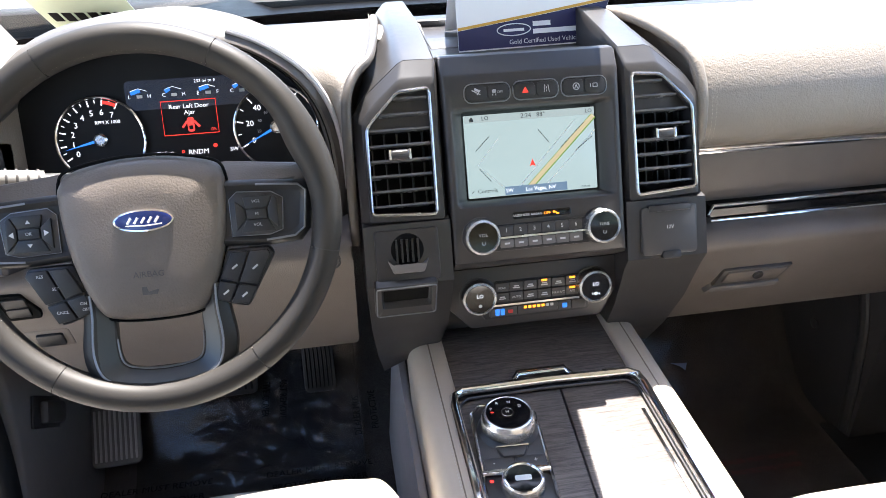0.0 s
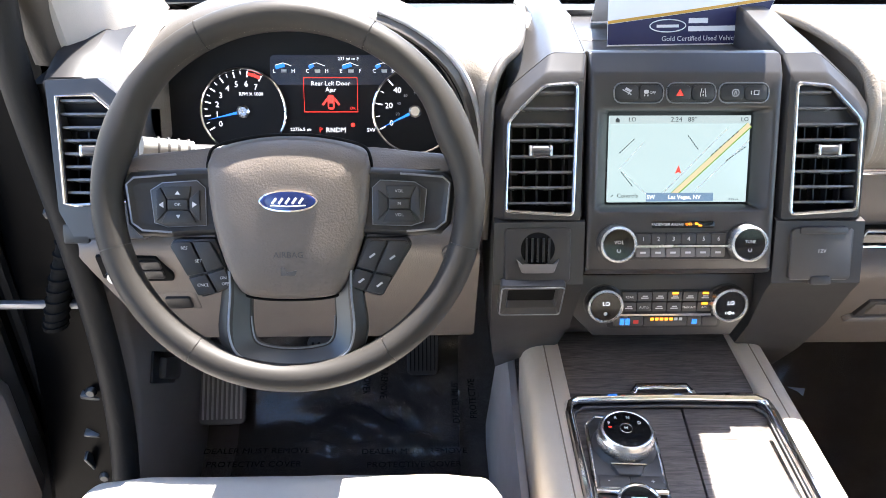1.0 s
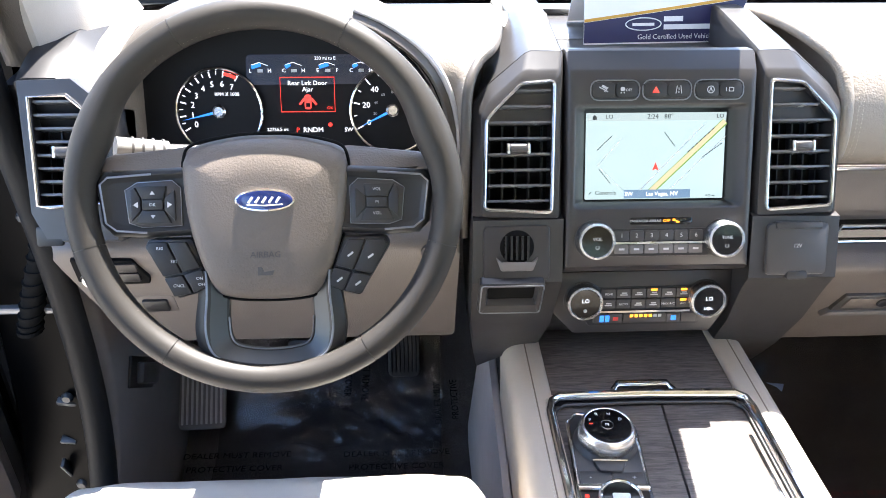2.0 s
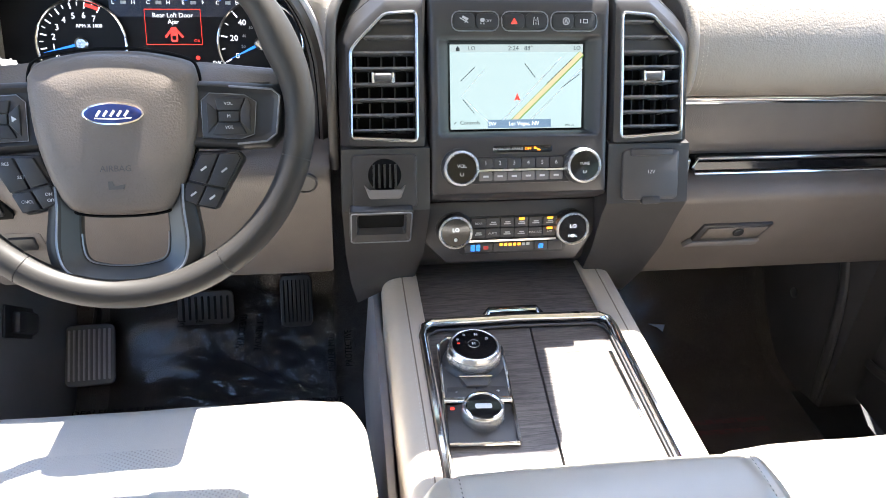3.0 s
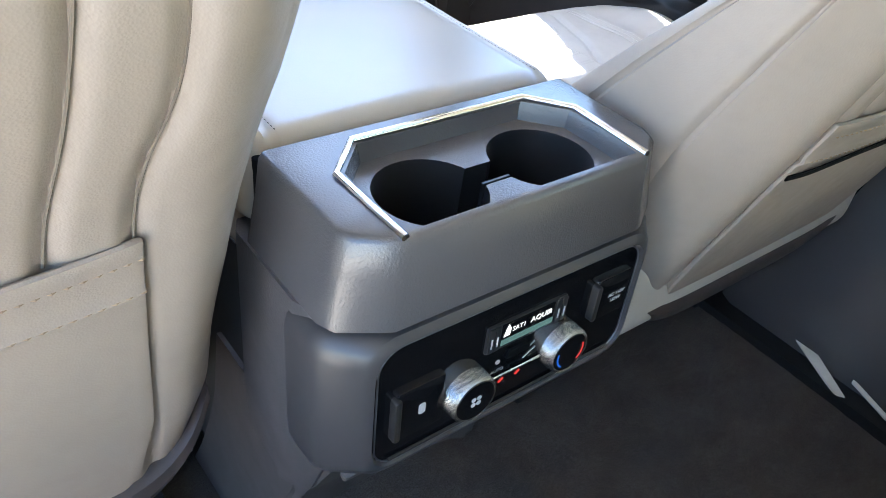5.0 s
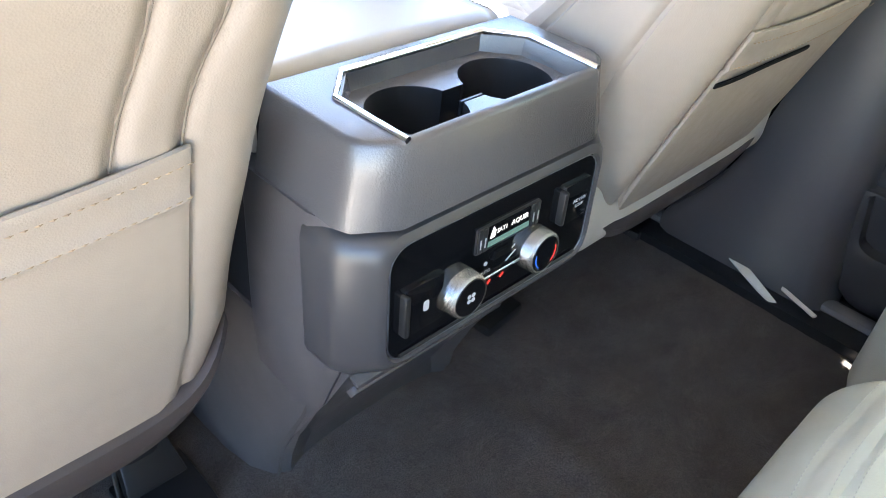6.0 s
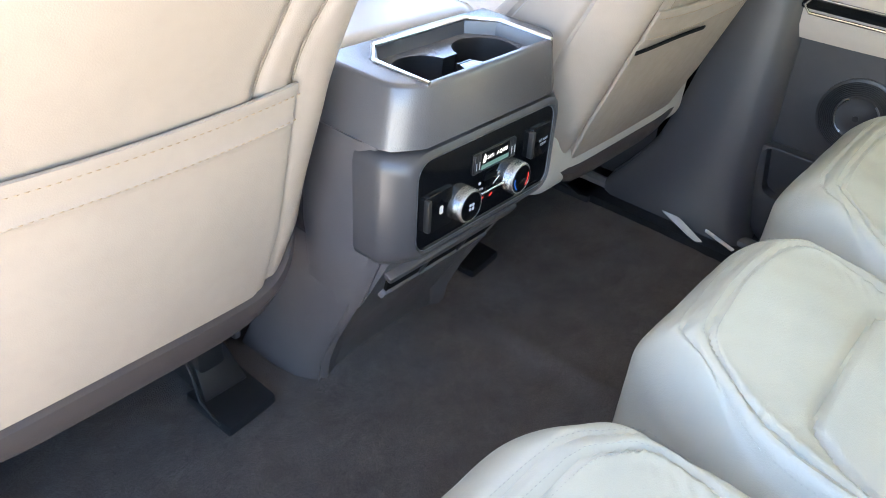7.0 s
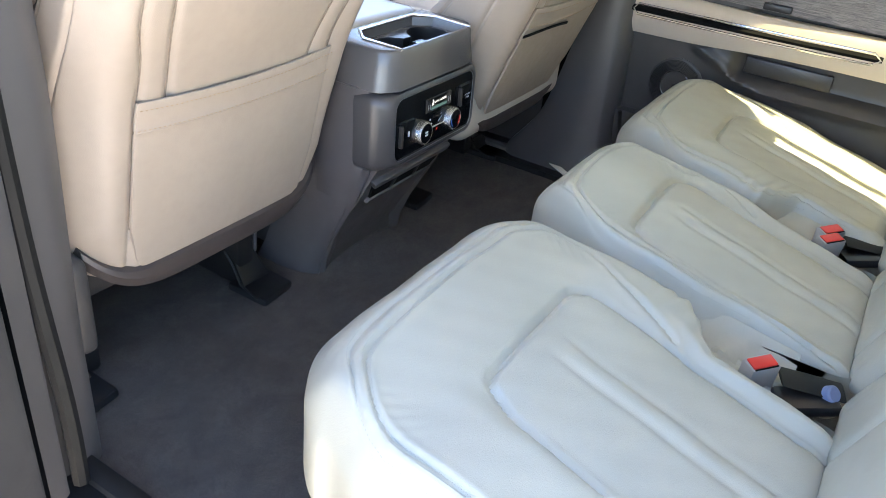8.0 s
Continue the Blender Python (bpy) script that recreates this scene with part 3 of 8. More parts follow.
# windscreen with its black lower band
def screen_sheet(z0, z1, lift, n=24):
    """Part of the curved windscreen between the shares z0 and z1 of its height."""
    rings = []
    for t in np.linspace(z0, z1, 7):
        row = []
        for s in np.linspace(-1, 1, n):
            x = s * (0.80 - 0.14 * t)
            row.append((x, 1.60 - 0.10 * s * s - t * (0.55 - 0.045 * s * s) + lift * 0.6, 0.80 + 0.56 * t - 0.03 * s * s * t + lift))
        rings.append(row)
    return loft(rings, closed=False)


ws = setting("windscreen", screen_sheet(0.0, 1.0, 0.012), M_GLASS, "clear curved windscreen glass", "windscreen")
ws.visible_shadow = False
setting("windscreen_band", screen_sheet(-0.05, 0.10, 0.006), M_PIANO, "black printed band along the foot of the windscreen", "windscreen band")
bonnet = loft([[(x, y, 0.83 - 0.10 * ((y - 1.6) / 1.1) ** 2 - 0.10 * (x / 0.85) ** 4 + (0.02 if abs(x) > 0.35 else 0.0)) for x in np.linspace(-0.86, 0.86, 31)] for y in np.linspace(1.60, 2.75, 12)], closed=False)
setting("bonnet", bonnet, M_JAMB, "black painted bonnet beyond the windscreen", "bonnet")

# mirror and sensor pod high on the windscreen, which shade the console
pod = thing("rearview_mirror", (0, 1.2, 1.27), "black rear-view mirror under a sensor pod on the windscreen", "mirror")
part("sensor_pod", prism(rrect(-0.075, 0.135, -0.12, 0.13, 0.02), 0.0, 0.05, 0.015, frame_of((0, 1.225, 1.18), (1, 0, 0), (0, -0.70, 0.71))), M_BLACK, pod)
part("mirror_housing", box(-0.215, 0.04, 0.93, 1.04, 1.15, 1.23, 0.02), M_BLACK, pod)
part("mirror_glass", box(-0.205, 0.03, 0.9265, 0.9295, 1.157, 1.223, 0.001), M_CHROME, pod, "silvered mirror glass")

# ---- dashboard ----
S = frame_of((0, 1.06, 0.70), (1, 0, 0), (0, 0.39, 0.92))
C = frame_of((0, 1.068, 0.567), (1, 0, 0), (0, 0.24, 0.97))
dash = thing("dashboard", (0, 1.3, 0.45), "taupe and graphite dashboard with stitched leather pad, vents and chrome trims", "dashboard")

pad_prof = smooth_line([(1.163, 0.724), (1.138, 0.733), (1.121, 0.758), (1.124, 0.795), (1.139, 0.832), (1.170, 0.866), (1.215, 0.886), (1.27, 0.893), (1.36, 0.880), (1.46, 0.852), (1.52, 0.822)], 5) + [(1.52, 0.70), (1.25, 0.70)]
pad_bm = along_x(pad_prof, 0.252, 0.80, 0.006, 6)
for v in pad_bm.verts:
    if v.co.x < 0.27:
        v.co.x -= min(0.055, max(0.0, v.co.y - 1.15) * 0.45)
part("upper_pad", pad_bm, M_DASH, dash, "grained taupe leather pad with stitched end seam")
bead = smooth_line([(0.242, 1.165, 0.722), (0.242, 1.136, 0.733), (0.242, 1.117, 0.758), (0.242, 1.120, 0.797), (0.241, 1.136, 0.836), (0.233, 1.168, 0.867), (0.200, 1.25, 0.888), (0.186, 1.36, 0.878), (0.180, 1.46, 0.853)], 5)
part("pad_piping", tube(bead, 0.009, 10), M_DASH, dash)
part("stitching", join(stitches([(x + 0.022, y - 0.001, z + 0.002) for x, y, z in bead], up=(0, -0.7, 0.7)), stitches([(x + 0.016, y - 0.001, z + 0.001) for x, y, z in bead], up=(0, -0.7, 0.7))), M_THREAD, dash)
part("trim_panel", along_x([(1.172, 0.718), (1.168, 0.70), (1.172, 0.63), (1.176, 0.615), (1.25, 0.61), (1.25, 0.72)], 0.226, 0.735, 0.002), M_TAUPE, dash, "smooth taupe trim panel")
part("chrome_line", tube([(0.226, 1.158, 0.717), (0.735, 1.158, 0.717)], (0.003, 0.006), 8, flat_to=(0, 0, 1)), M_CHROME, dash, "thin chrome line")
part("accent_strip", along_x([(1.160, 0.602), (1.153, 0.606), (1.153, 0.618), (1.160, 0.624), (1.20, 0.624), (1.20, 0.602)], 0.302, 0.728, 0.002), M_PIANO, dash, "gloss black strip in a chrome frame")
part("strip_frame", tube([(0.306, 1.152, 0.600), (0.725, 1.152, 0.600), (0.729, 1.152, 0.612), (0.722, 1.152, 0.626), (0.306, 1.152, 0.626), (0.300, 1.152, 0.612)], 0.0028, 8, closed=True), M_CHROME, dash)
part("strip_block", box(0.228, 0.295, 1.150, 1.19, 0.600, 0.625, 0.003), M_SILVER, dash, "satin silver end block")
glove_prof = smooth_line([(1.165, 0.598), (1.135, 0.594), (1.118, 0.578), (1.122, 0.555), (1.142, 0.50), (1.172, 0.43), (1.188, 0.395)], 4) + [(1.215, 0.385), (1.40, 0.40), (1.40, 0.598)]
part("glovebox_lid", along_x(glove_prof, 0.222, 0.80, 0.004, 2), M_TAUPE, dash, "grained taupe glovebox lid")
GL = frame_of((0.385, 1.139, 0.50), (1, 0, 0), (0, -0.33, 0.94))
part("glovebox_latch", prism([(-0.062, -0.018), (0.052, -0.018), (0.066, 0.020), (-0.052, 0.020)], -0.01, 0.003, 0.002, GL), M_DARK, dash, "recessed glovebox latch")
part("latch_plate", prism([(-0.050, -0.008), (0.046, -0.008), (0.056, 0.016), (-0.044, 0.016)], 0.003, 0.006, 0.001, GL), M_TAUPE, dash)
part("latch_lip", prism([(-0.074, -0.030), (0.052, -0.030), (0.056, -0.018), (-0.064, -0.018)], -0.004, 0.006, 0.002, GL), M_KICK, dash)
part("lock", lathe([(0.009, 0.0), (0.009, 0.004), (0.0075, 0.005), (0.003, 0.004)], shift(GL, 0.008, 0.006, 0.004)), M_BLACK, dash)
part("under_panel", box(0.20, 0.80, 1.22, 1.70, 0.385, 0.40, 0.004), M_RUBBER, dash)

# lower knee panel on the driver's side
knee = smooth_line([(1.17, 0.684), (1.10, 0.678), (1.072, 0.664), (1.067, 0.645), (1.082, 0.60), (1.10, 0.55), (1.117, 0.50), (1.130, 0.462)], 4) + [(1.152, 0.452), (1.36, 0.46), (1.36, 0.684)]
knee_bm = along_x(knee, -0.764, -0.250, 0.006, 8)
for v in knee_bm.verts:
    v.co.x += max(0.0, 0.645 - v.co.z) * 0.24 * max(0.0, (-0.60 - v.co.x) / 0.164)
part("knee_panel", knee_bm, M_TAUPE, dash, "grained taupe knee panel below the column")
K = frame_of((-0.688, 1.0715, 0.624), (1, 0, 0), (0, -0.28, 0.96))
part("light_switch_bezel", prism([(-0.056, -0.018), (-0.020, -0.026), (0.034, -0.024), (0.036, -0.012), (0.022, 0.022), (-0.054, 0.025)], -0.005, 0.003, 0.002, K), M_INK, dash)
part("light_switch_knob", lathe([(0.017, 0), (0.0165, 0.014), (0.014, 0.018), (0.0, 0.018)], shift(K, -0.026, 0.002, 0.003)), M_SILVER, dash)
for i in range(2):
    part("switch_button", prism(rrect(-0.002, 0.026, -0.016 + i * 0.018, 0.0 + i * 0.018, 0.003), 0.003, 0.006, 0.001, K), M_BLACK, dash)
K2 = frame_of((-0.664, 1.1005, 0.551), (1, 0, 0), (0, -0.32, 0.95))
part("brake_switch_bezel", prism(rrect(-0.03, 0.03, -0.02, 0.02, 0.006), -0.004, 0.002, 0.002, K2), M_TAUPE, dash)
part("brake_switch", prism(rrect(-0.014, 0.02, -0.012, 0.012, 0.003), 0.002, 0.006, 0.001, K2), M_BLACK, dash)
part("side_switch", prism(rrect(-0.024, 0.006, -0.011, 0.012, 0.003), -0.002, 0.003, 0.001, frame_of((-0.727, 1.0245, 0.704), (1, 0, 0), (0, 0.39, 0.92))), M_BLACK, dash)
part("column_shroud", prism(rrect(-0.075, 0.075, -0.055, 0.05, 0.03), 0.0, 0.16, 0.01, frame_of((-0.455, 1.10, 0.70), (1, 0, 0), (0, 0.45, 0.89))), M_DARK, dash, "dark steering column shroud")
part("start_button", lathe([(0.017, 0), (0.017, 0.004), (0.0145, 0.0055), (0.0135, 0.004), (0, 0.004)], frame_of((-0.283, 1.068, 0.648), (1, 0, 0), (0, -0.28, 0.96))), M_DARK, dash, "round dark starter button")

# instrument hood and the dash top behind it
def arch(k, y, zk=0.0, low=0.655):
    """The hood's outline, inset by k."""
    base = [(-0.690, low), (-0.690, 0.78), (-0.672, 0.850), (-0.625, 0.908), (-0.555, 0.940), (-0.455, 0.950), (-0.392, 0.940), (-0.330, 0.913), (-0.280, 0.866), (-0.254, 0.79), (-0.2505, low)]
    out = []
    for x, z in smooth_line(base, 4):
        s = (x + 0.468) / 0.220
        out.append((x - s * k, y, z + zk - (k if z > 0.7 else 0) * max(0.0, 1 - s * s) ** 0.5))
    return out


part("instrument_hood", loft([arch(0.019, 1.235), arch(0.018, 1.150), arch(0.013, 1.130), arch(0.007, 1.125), arch(0.0, 1.131), arch(-0.008, 1.17), arch(-0.012, 1.26, -0.02), arch(-0.008, 1.33, -0.055), arch(0.0, 1.42, -0.10)], closed=False), M_HOOD, dash, "dark taupe hood over the instruments")
lip = [p for p in arch(-0.003, 1.137, 0.001) if p[0] > -0.385 and p[2] > 0.70]
part("hood_strip", tube(lip, (0.0042, 0.0060), 8, flat_to=(0, -1, 0)), M_SATINP, dash, "satin grey accent strip along the hood")
part("hood_groove", tube([p for p in arch(0.0115, 1.1285) if p[2] > 0.68], 0.0010, 6), M_INK, dash)
part("hood_liner", loft([arch(0.021, 1.25), arch(0.0205, 1.236), arch(0.0195, 1.155), arch(0.019, 1.146)], closed=False), M_DARK, dash)
part("dash_top", along_x(smooth_line([(1.27, 0.880), (1.30, 0.888), (1.36, 0.878), (1.46, 0.852), (1.54, 0.822)], 4) + [(1.54, 0.74), (1.27, 0.74)], -0.80, -0.118, 0.004, 4), M_DASH, dash, "grained taupe dash top")
roll = smooth_line([(-0.2435, 1.092, 0.655), (-0.2435, 1.096, 0.74), (-0.2430, 1.106, 0.805), (-0.240, 1.120, 0.848), (-0.227, 1.142, 0.872), (-0.205, 1.172, 0.884), (-0.192, 1.25, 0.892), (-0.184, 1.33, 0.890), (-0.176, 1.44, 0.868)], 6)
part("infill_pad", tube(roll, (0.0065, 0.0065), 12, flat_to=(0, -0.7, 0.7)), M_HOOD, dash, "rolled leather edge between hood and vent pillar")
part("stitching", stitches([(x - 0.007, y - 0.003, z + 0.0075) for x, y, z in roll[16:]], up=(0, -0.5, 0.86)), M_THREAD, dash)


def resample(pts, n):
    """n points evenly spaced along a 3D line."""
    P = np.array(pts)
    run = np.r_[0, np.cumsum(np.linalg.norm(np.diff(P, axis=0), axis=1))]
    at = np.linspace(0, run[-1], n)
    return [tuple(float(np.interp(t, run, P[:, k])) for k in range(3)) for t in at]


hood_side, roll_side = resample(lip, 24), resample(roll[::-1], 24)
part("dash_shelf", loft([[tuple(a + (b - a) * f for a, b in zip(p, q)) for p, q in zip(hood_side, roll_side)] for f in np.linspace(0, 1, 8)], closed=False), M_DASH, dash, "sunlit leather dash top beside the hood")
part("defrost_grille", box(-0.60, 0.60, 1.455, 1.49, 0.845, 0.856, 0.003), M_BLACK, dash, "dark defroster slot below the windscreen")
part("head_up_hatch", box(-0.60, -0.40, 1.36, 1.42, 0.868, 0.882, 0.004), M_KICK, dash)

# centre tray and panel
part("dash_tray", along_x([(1.1525, 0.872), (1.1535, 0.8815), (1.157, 0.883), (1.170, 0.881), (1.20, 0.868), (1.26, 0.846), (1.40, 0.841), (1.46, 0.846), (1.50, 0.835), (1.50, 0.72), (1.1525, 0.72)], -0.119, 0.119, 0.003), M_STACK, dash, "graphite tray above the screen")
part("tray_hatch", box(-0.10, 0.10, 1.33, 1.39, 0.838, 0.845, 0.003), M_DARK, dash)


def rr3(x0, x1, y0, y1, r, z):
    return flat(rrect(x0, x1, y0, y1, r, 3), z)


part("centre_panel", loft([rr3(-0.119, 0.119, -0.066, 0.204, 0.004, -0.05), rr3(-0.119, 0.119, -0.066, 0.204, 0.004, -0.013), rr3(-0.1175, 0.1175, -0.0645, 0.182, 0.004, -0.0018), rr3(-0.116, 0.116, -0.063, 0.178, 0.006, 0.0), rr3(-0.1095, 0.1095, 0.008, 0.140, 0.006, 0.001), rr3(-0.107, 0.107, 0.0105, 0.1375, 0.006, -0.001), rr3(-0.0925, 0.0935, 0.0165, 0.1335, 0.004, -0.020), rr3(-0.0925, 0.0935, 0.0165, 0.1335, 0.004, -0.05)], S), M_STACK, dash, "graphite centre panel with a recessed screen")
SC = shift(S, 0, 0.0, -0.0195)
screen = part("touchscreen", prism([(-0.089, 0.0195), (0.089, 0.0195), (0.089, 0.1285), (-0.089, 0.1285)], -0.006, 0.0, 0.0006, SC), M_SCREEN, dash, "lit navigation map on the touchscreen")
T = shift(SC, 0, 0, 0.0005)


def bar(m, x0, x1, y0, y1, z0=0.0, z1=0.0005):
    return prism([(x0, y0), (x1, y0), (x1, y1), (x0, y1)], z0, z1, 0, m)


def slant(m, xa, ya, xb, yb, w, z0=0.0, z1=0.0005):
    d = Vector((xb - xa, yb - ya)).normalized() * w / 2
    return prism([(xa - d.y, ya + d.x), (xa + d.y, ya - d.x), (xb + d.y, yb - d.x), (xb - d.y, yb + d.x)], z0, z1, 0, m)


part("map_header", bar(T, -0.089, 0.089, 0.1185, 0.1285), M_MAPTOP, screen)
part("map_route_edge", join(slant(T, -0.012, 0.0225, 0.088, 0.117, 0.0082)), M_ROADEDGE, screen)
part("map_route", slant(T, -0.0125, 0.0227, 0.0875, 0.1172, 0.0060, 0.0004, 0.0008), M_ROAD, screen)
part("map_streets", join(slant(T, -0.02, 0.030, 0.060, 0.112, 0.0008), slant(T, 0.02, 0.032, 0.089, 0.098, 0.0008), slant(T, -0.075, 0.062, -0.045, 0.096, 0.0005), slant(T, -0.07, 0.058, -0.04, 0.03, 0.0005)), M_WHITE, screen)
for xa, ya, xb, yb in ((-0.076, 0.082, -0.057, 0.100), (-0.073, 0.058, -0.058, 0.040), (0.010, 0.104, 0.024, 0.086), (0.060, 0.072, 0.085, 0.090), (0.040, 0.078, 0.075, 0.110)):
    n = 7
    for k in range(n):
        f, g = (k + 0.1) / n, (k + 0.75) / n
        part("street_name", slant(T, xa + (xb - xa) * f, ya + (yb - ya) * f, xa + (xb - xa) * g, ya + (yb - ya) * g, 0.0012, 0.0008, 0.0011), M_MAPINK, screen)
part("position_arrow", prism([(-0.004, 0.056), (-0.0005, 0.0577), (0.004, 0.056), (0.0, 0.066)], 0.0, 0.0008, 0, T), M_LITRED, screen)
part("direction_bar", bar(T, -0.040, 0.046, 0.0205, 0.0315, 0.0004, 0.0009), M_MAPBAR, screen)
for txt, size, x, y, mt in (("2:24   88°", 0.0085, 0.004, 0.1235, M_MAPINK), ("LO", 0.0075, -0.061, 0.1235, M_MAPINK), ("LO", 0.0075, 0.081, 0.1235, M_MAPINK), ("Controls", 0.0075, -0.064, 0.028, M_MAPINK), ("Las Vegas, NV", 0.0072, 0.009, 0.026, M_LIT), ("SW", 0.0072, -0.034, 0.026, M_LIT), ("0.05 mi", 0.004, 0.072, 0.023, M_MAPINK)):
    words(txt, size, shift(T, x, y, 0.0012), mt, screen)
part("home_icon", prism([(-0.082, 0.120), (-0.077, 0.120), (-0.077, 0.1235), (-0.0795, 0.1262), (-0.082, 0.1235)], 0.0, 0.0008, 0, T), M_MAPINK, screen)
part("menu_caret", slant(T, -0.085, 0.0265, -0.0825, 0.029, 0.0009), M_MAPINK, screen)

# upper switch row
for x0, x1 in ((-0.088, -0.0315), (-0.0235, 0.033), (0.041, 0.0985)):
    part("switch_frame", prism(rrect(x0 - 0.002, x1 + 0.002, 0.1435, 0.1675, 0.009, 3), -0.002, 0.0008, 0.0006, S), M_BLACK, dash)
    part("switch_rim", tube([(x, y, 0.0012) for x, y in rrect(x0 - 0.002, x1 + 0.002, 0.1435, 0.1675, 0.009, 3)], 0.0009, 6, S, closed=True), M_SATIN, dash, "satin grey outline")
    xm = (x0 + x1) / 2
    for a, b in ((x0, xm - 0.0006), (xm + 0.0006, x1)):
        part("switch", prism(rrect(a, b, 0.1460, 0.1650, 0.006, 3), -0.001, 0.0026, 0.0008, S), M_BTN, dash)
icon = shift(S, 0, 0, 0.0027)
part("hazard_sign", prism([(-0.014, 0.152), (-0.005, 0.152), (-0.0095, 0.160)], 0, 0.0004, 0, icon), M_LITRED, dash)
part("hill_sign", join(slant(icon, -0.080, 0.1595, -0.069, 0.1535, 0.0012), slant(icon, -0.0765, 0.1610, -0.070, 0.1575, 0.0030), slant(icon, -0.0735, 0.1535, -0.069, 0.1590, 0.0012)), M_LABEL, dash)
part("skid_sign", join(prism(rrect(-0.0535, -0.0480, 0.1545, 0.1590, 0.0015), 0, 0.0004, 0, icon), bar(icon, -0.0535, -0.0522, 0.1515, 0.1535), bar(icon, -0.0495, -0.0482, 0.1515, 0.1535)), M_LABEL, dash)
words("OFF", 0.0045, shift(icon, -0.0430, 0.1555, 0.0001), M_LABEL, dash)
part("lane_sign", join(slant(icon, 0.0155, 0.1510, 0.0168, 0.1605, 0.0008), slant(icon, 0.0225, 0.1510, 0.0212, 0.1605, 0.0008), bar(icon, 0.0186, 0.0194, 0.1515, 0.1540), bar(icon, 0.0186, 0.0194, 0.1555, 0.1580)), M_LABEL, dash)
part("stop_sign", join(tube([(0.0590 + 0.0042 * math.cos(k * 0.314), 0.1555 + 0.0042 * math.sin(k * 0.314), 0.0003) for k in range(20)], 0.0005, 6, icon, closed=True), slant(icon, 0.0572, 0.1532, 0.0590, 0.1580, 0.0008), slant(icon, 0.0608, 0.1532, 0.0590, 0.1580, 0.0008)), M_LABEL, dash)
part("camera_sign", join(bar(icon, 0.0815, 0.0880, 0.1575, 0.1583), bar(icon, 0.0815, 0.0880, 0.1530, 0.1538), bar(icon, 0.0872, 0.0880, 0.1530, 0.1583), bar(icon, 0.0815, 0.0823, 0.1530, 0.1583), slant(icon, 0.0785, 0.1535, 0.0785, 0.1578, 0.0010)), M_LABEL, dash)

# airbag lamp, radio keys and knobs
part("airbag_lamp", prism(rrect(-0.037, 0.043, -0.0115, -0.0015, 0.003), -0.002, 0.001, 0.0008, S), M_PIANO, dash, "gloss black passenger airbag lamp")
words("PASSENGER AIRBAG", 0.0045, shift(S, -0.017, -0.0065, 0.0015), M_LABEL, dash)
words("OFF", 0.0052, shift(S, 0.010, -0.0065, 0.0015), M_LITAMBER, dash)
part("airbag_sign", join(slant(S, 0.018, -0.0045, 0.026, -0.0085, 0.0016, 0.001, 0.0014), prism(ring_pts(0.0195, -0.0055, 0.0018, n=8), 0.001, 0.0014, 0, S), bar(S, 0.0225, 0.0265, -0.0090, -0.0072, 0.001, 0.0014)), M_LITAMBER, dash)
R0 = shift(S, 0, -0.0295)
part("key_bed", prism(rrect(-0.068, 0.068, -0.022, 0.0135, 0.004), -0.002, 0.002, 0.001, R0), M_BLACK, dash)
part("key_divider", bar(R0, -0.062, 0.062, -0.0055, -0.0028, 0.0, 0.0055), M_SILVER, dash, "satin silver divider")
for i in range(6):
    x0 = -0.0565 + i * 0.0190
    part("preset_key", prism(rrect(x0, x0 + 0.0180, -0.0018, 0.0115, 0.0015), 0.0, 0.0045, 0.0008, R0), M_DARK, dash)
    words(str(i + 1), 0.0075, shift(R0, x0 + 0.009, 0.005, 0.0048), M_LABEL, dash)
    part("function_key", prism(rrect(x0, x0 + 0.0180, -0.0180, -0.0065, 0.0015), 0.0, 0.0045, 0.0008, R0), M_KICK, dash)
    part("key_sign", bar(shift(R0, x0 + 0.009, -0.0122, 0.0046), -0.0035, 0.0035, -0.0012, 0.0012), M_LABEL, dash)


def ring_knob(m, r, parent, word="", word_size=0.009, lit=None):
    """A knob with a knurled bright ring and a gloss black face."""
    k = part("knob", lathe([(r, 0.0), (r * 1.0, 0.004), (r * 0.995, 0.014), (r * 0.97, 0.0175), (r * 0.86, 0.019), (r * 0.80, 0.0165), (0.0, 0.0165)], m, 48), M_KNURL, parent, "knurled bright ring knob")
    part("knob_face", lathe([(r * 0.80, 0.0166), (r * 0.80, 0.0172), (0.0, 0.0174)], m, 40), M_PIANO, k, "gloss black face")
    if word:
        words(word, word_size * 0.72, shift(m, 0, r * 0.12, 0.0178), M_LABEL, k)
        part("power_sign", tube([(0.0022 * math.cos(a), -r * 0.32 + 0.0022 * math.sin(a), 0.0178) for a in np.linspace(2.2, 7.2, 10)], 0.0004, 5, m), M_LABEL, k)
    part("knob_base", lathe([(r * 1.08, -0.002), (r * 1.08, 0.002), (r * 1.02, 0.003), (r, 0.003)], m, 40), M_BLACK, k)
    return k


ring_knob(shift(S, -0.0815, -0.0295), 0.0235, dash, "VOL")
ring_knob(shift(S, 0.0825, -0.0295), 0.0235, dash, "TUNE", 0.0075)
part("panel_step", along_x([(1.044, 0.644), (1.036, 0.640), (1.040, 0.632), (1.074, 0.608), (1.10, 0.606), (1.10, 0.644)], -0.119, 0.119, 0.002), M_STACK, dash)

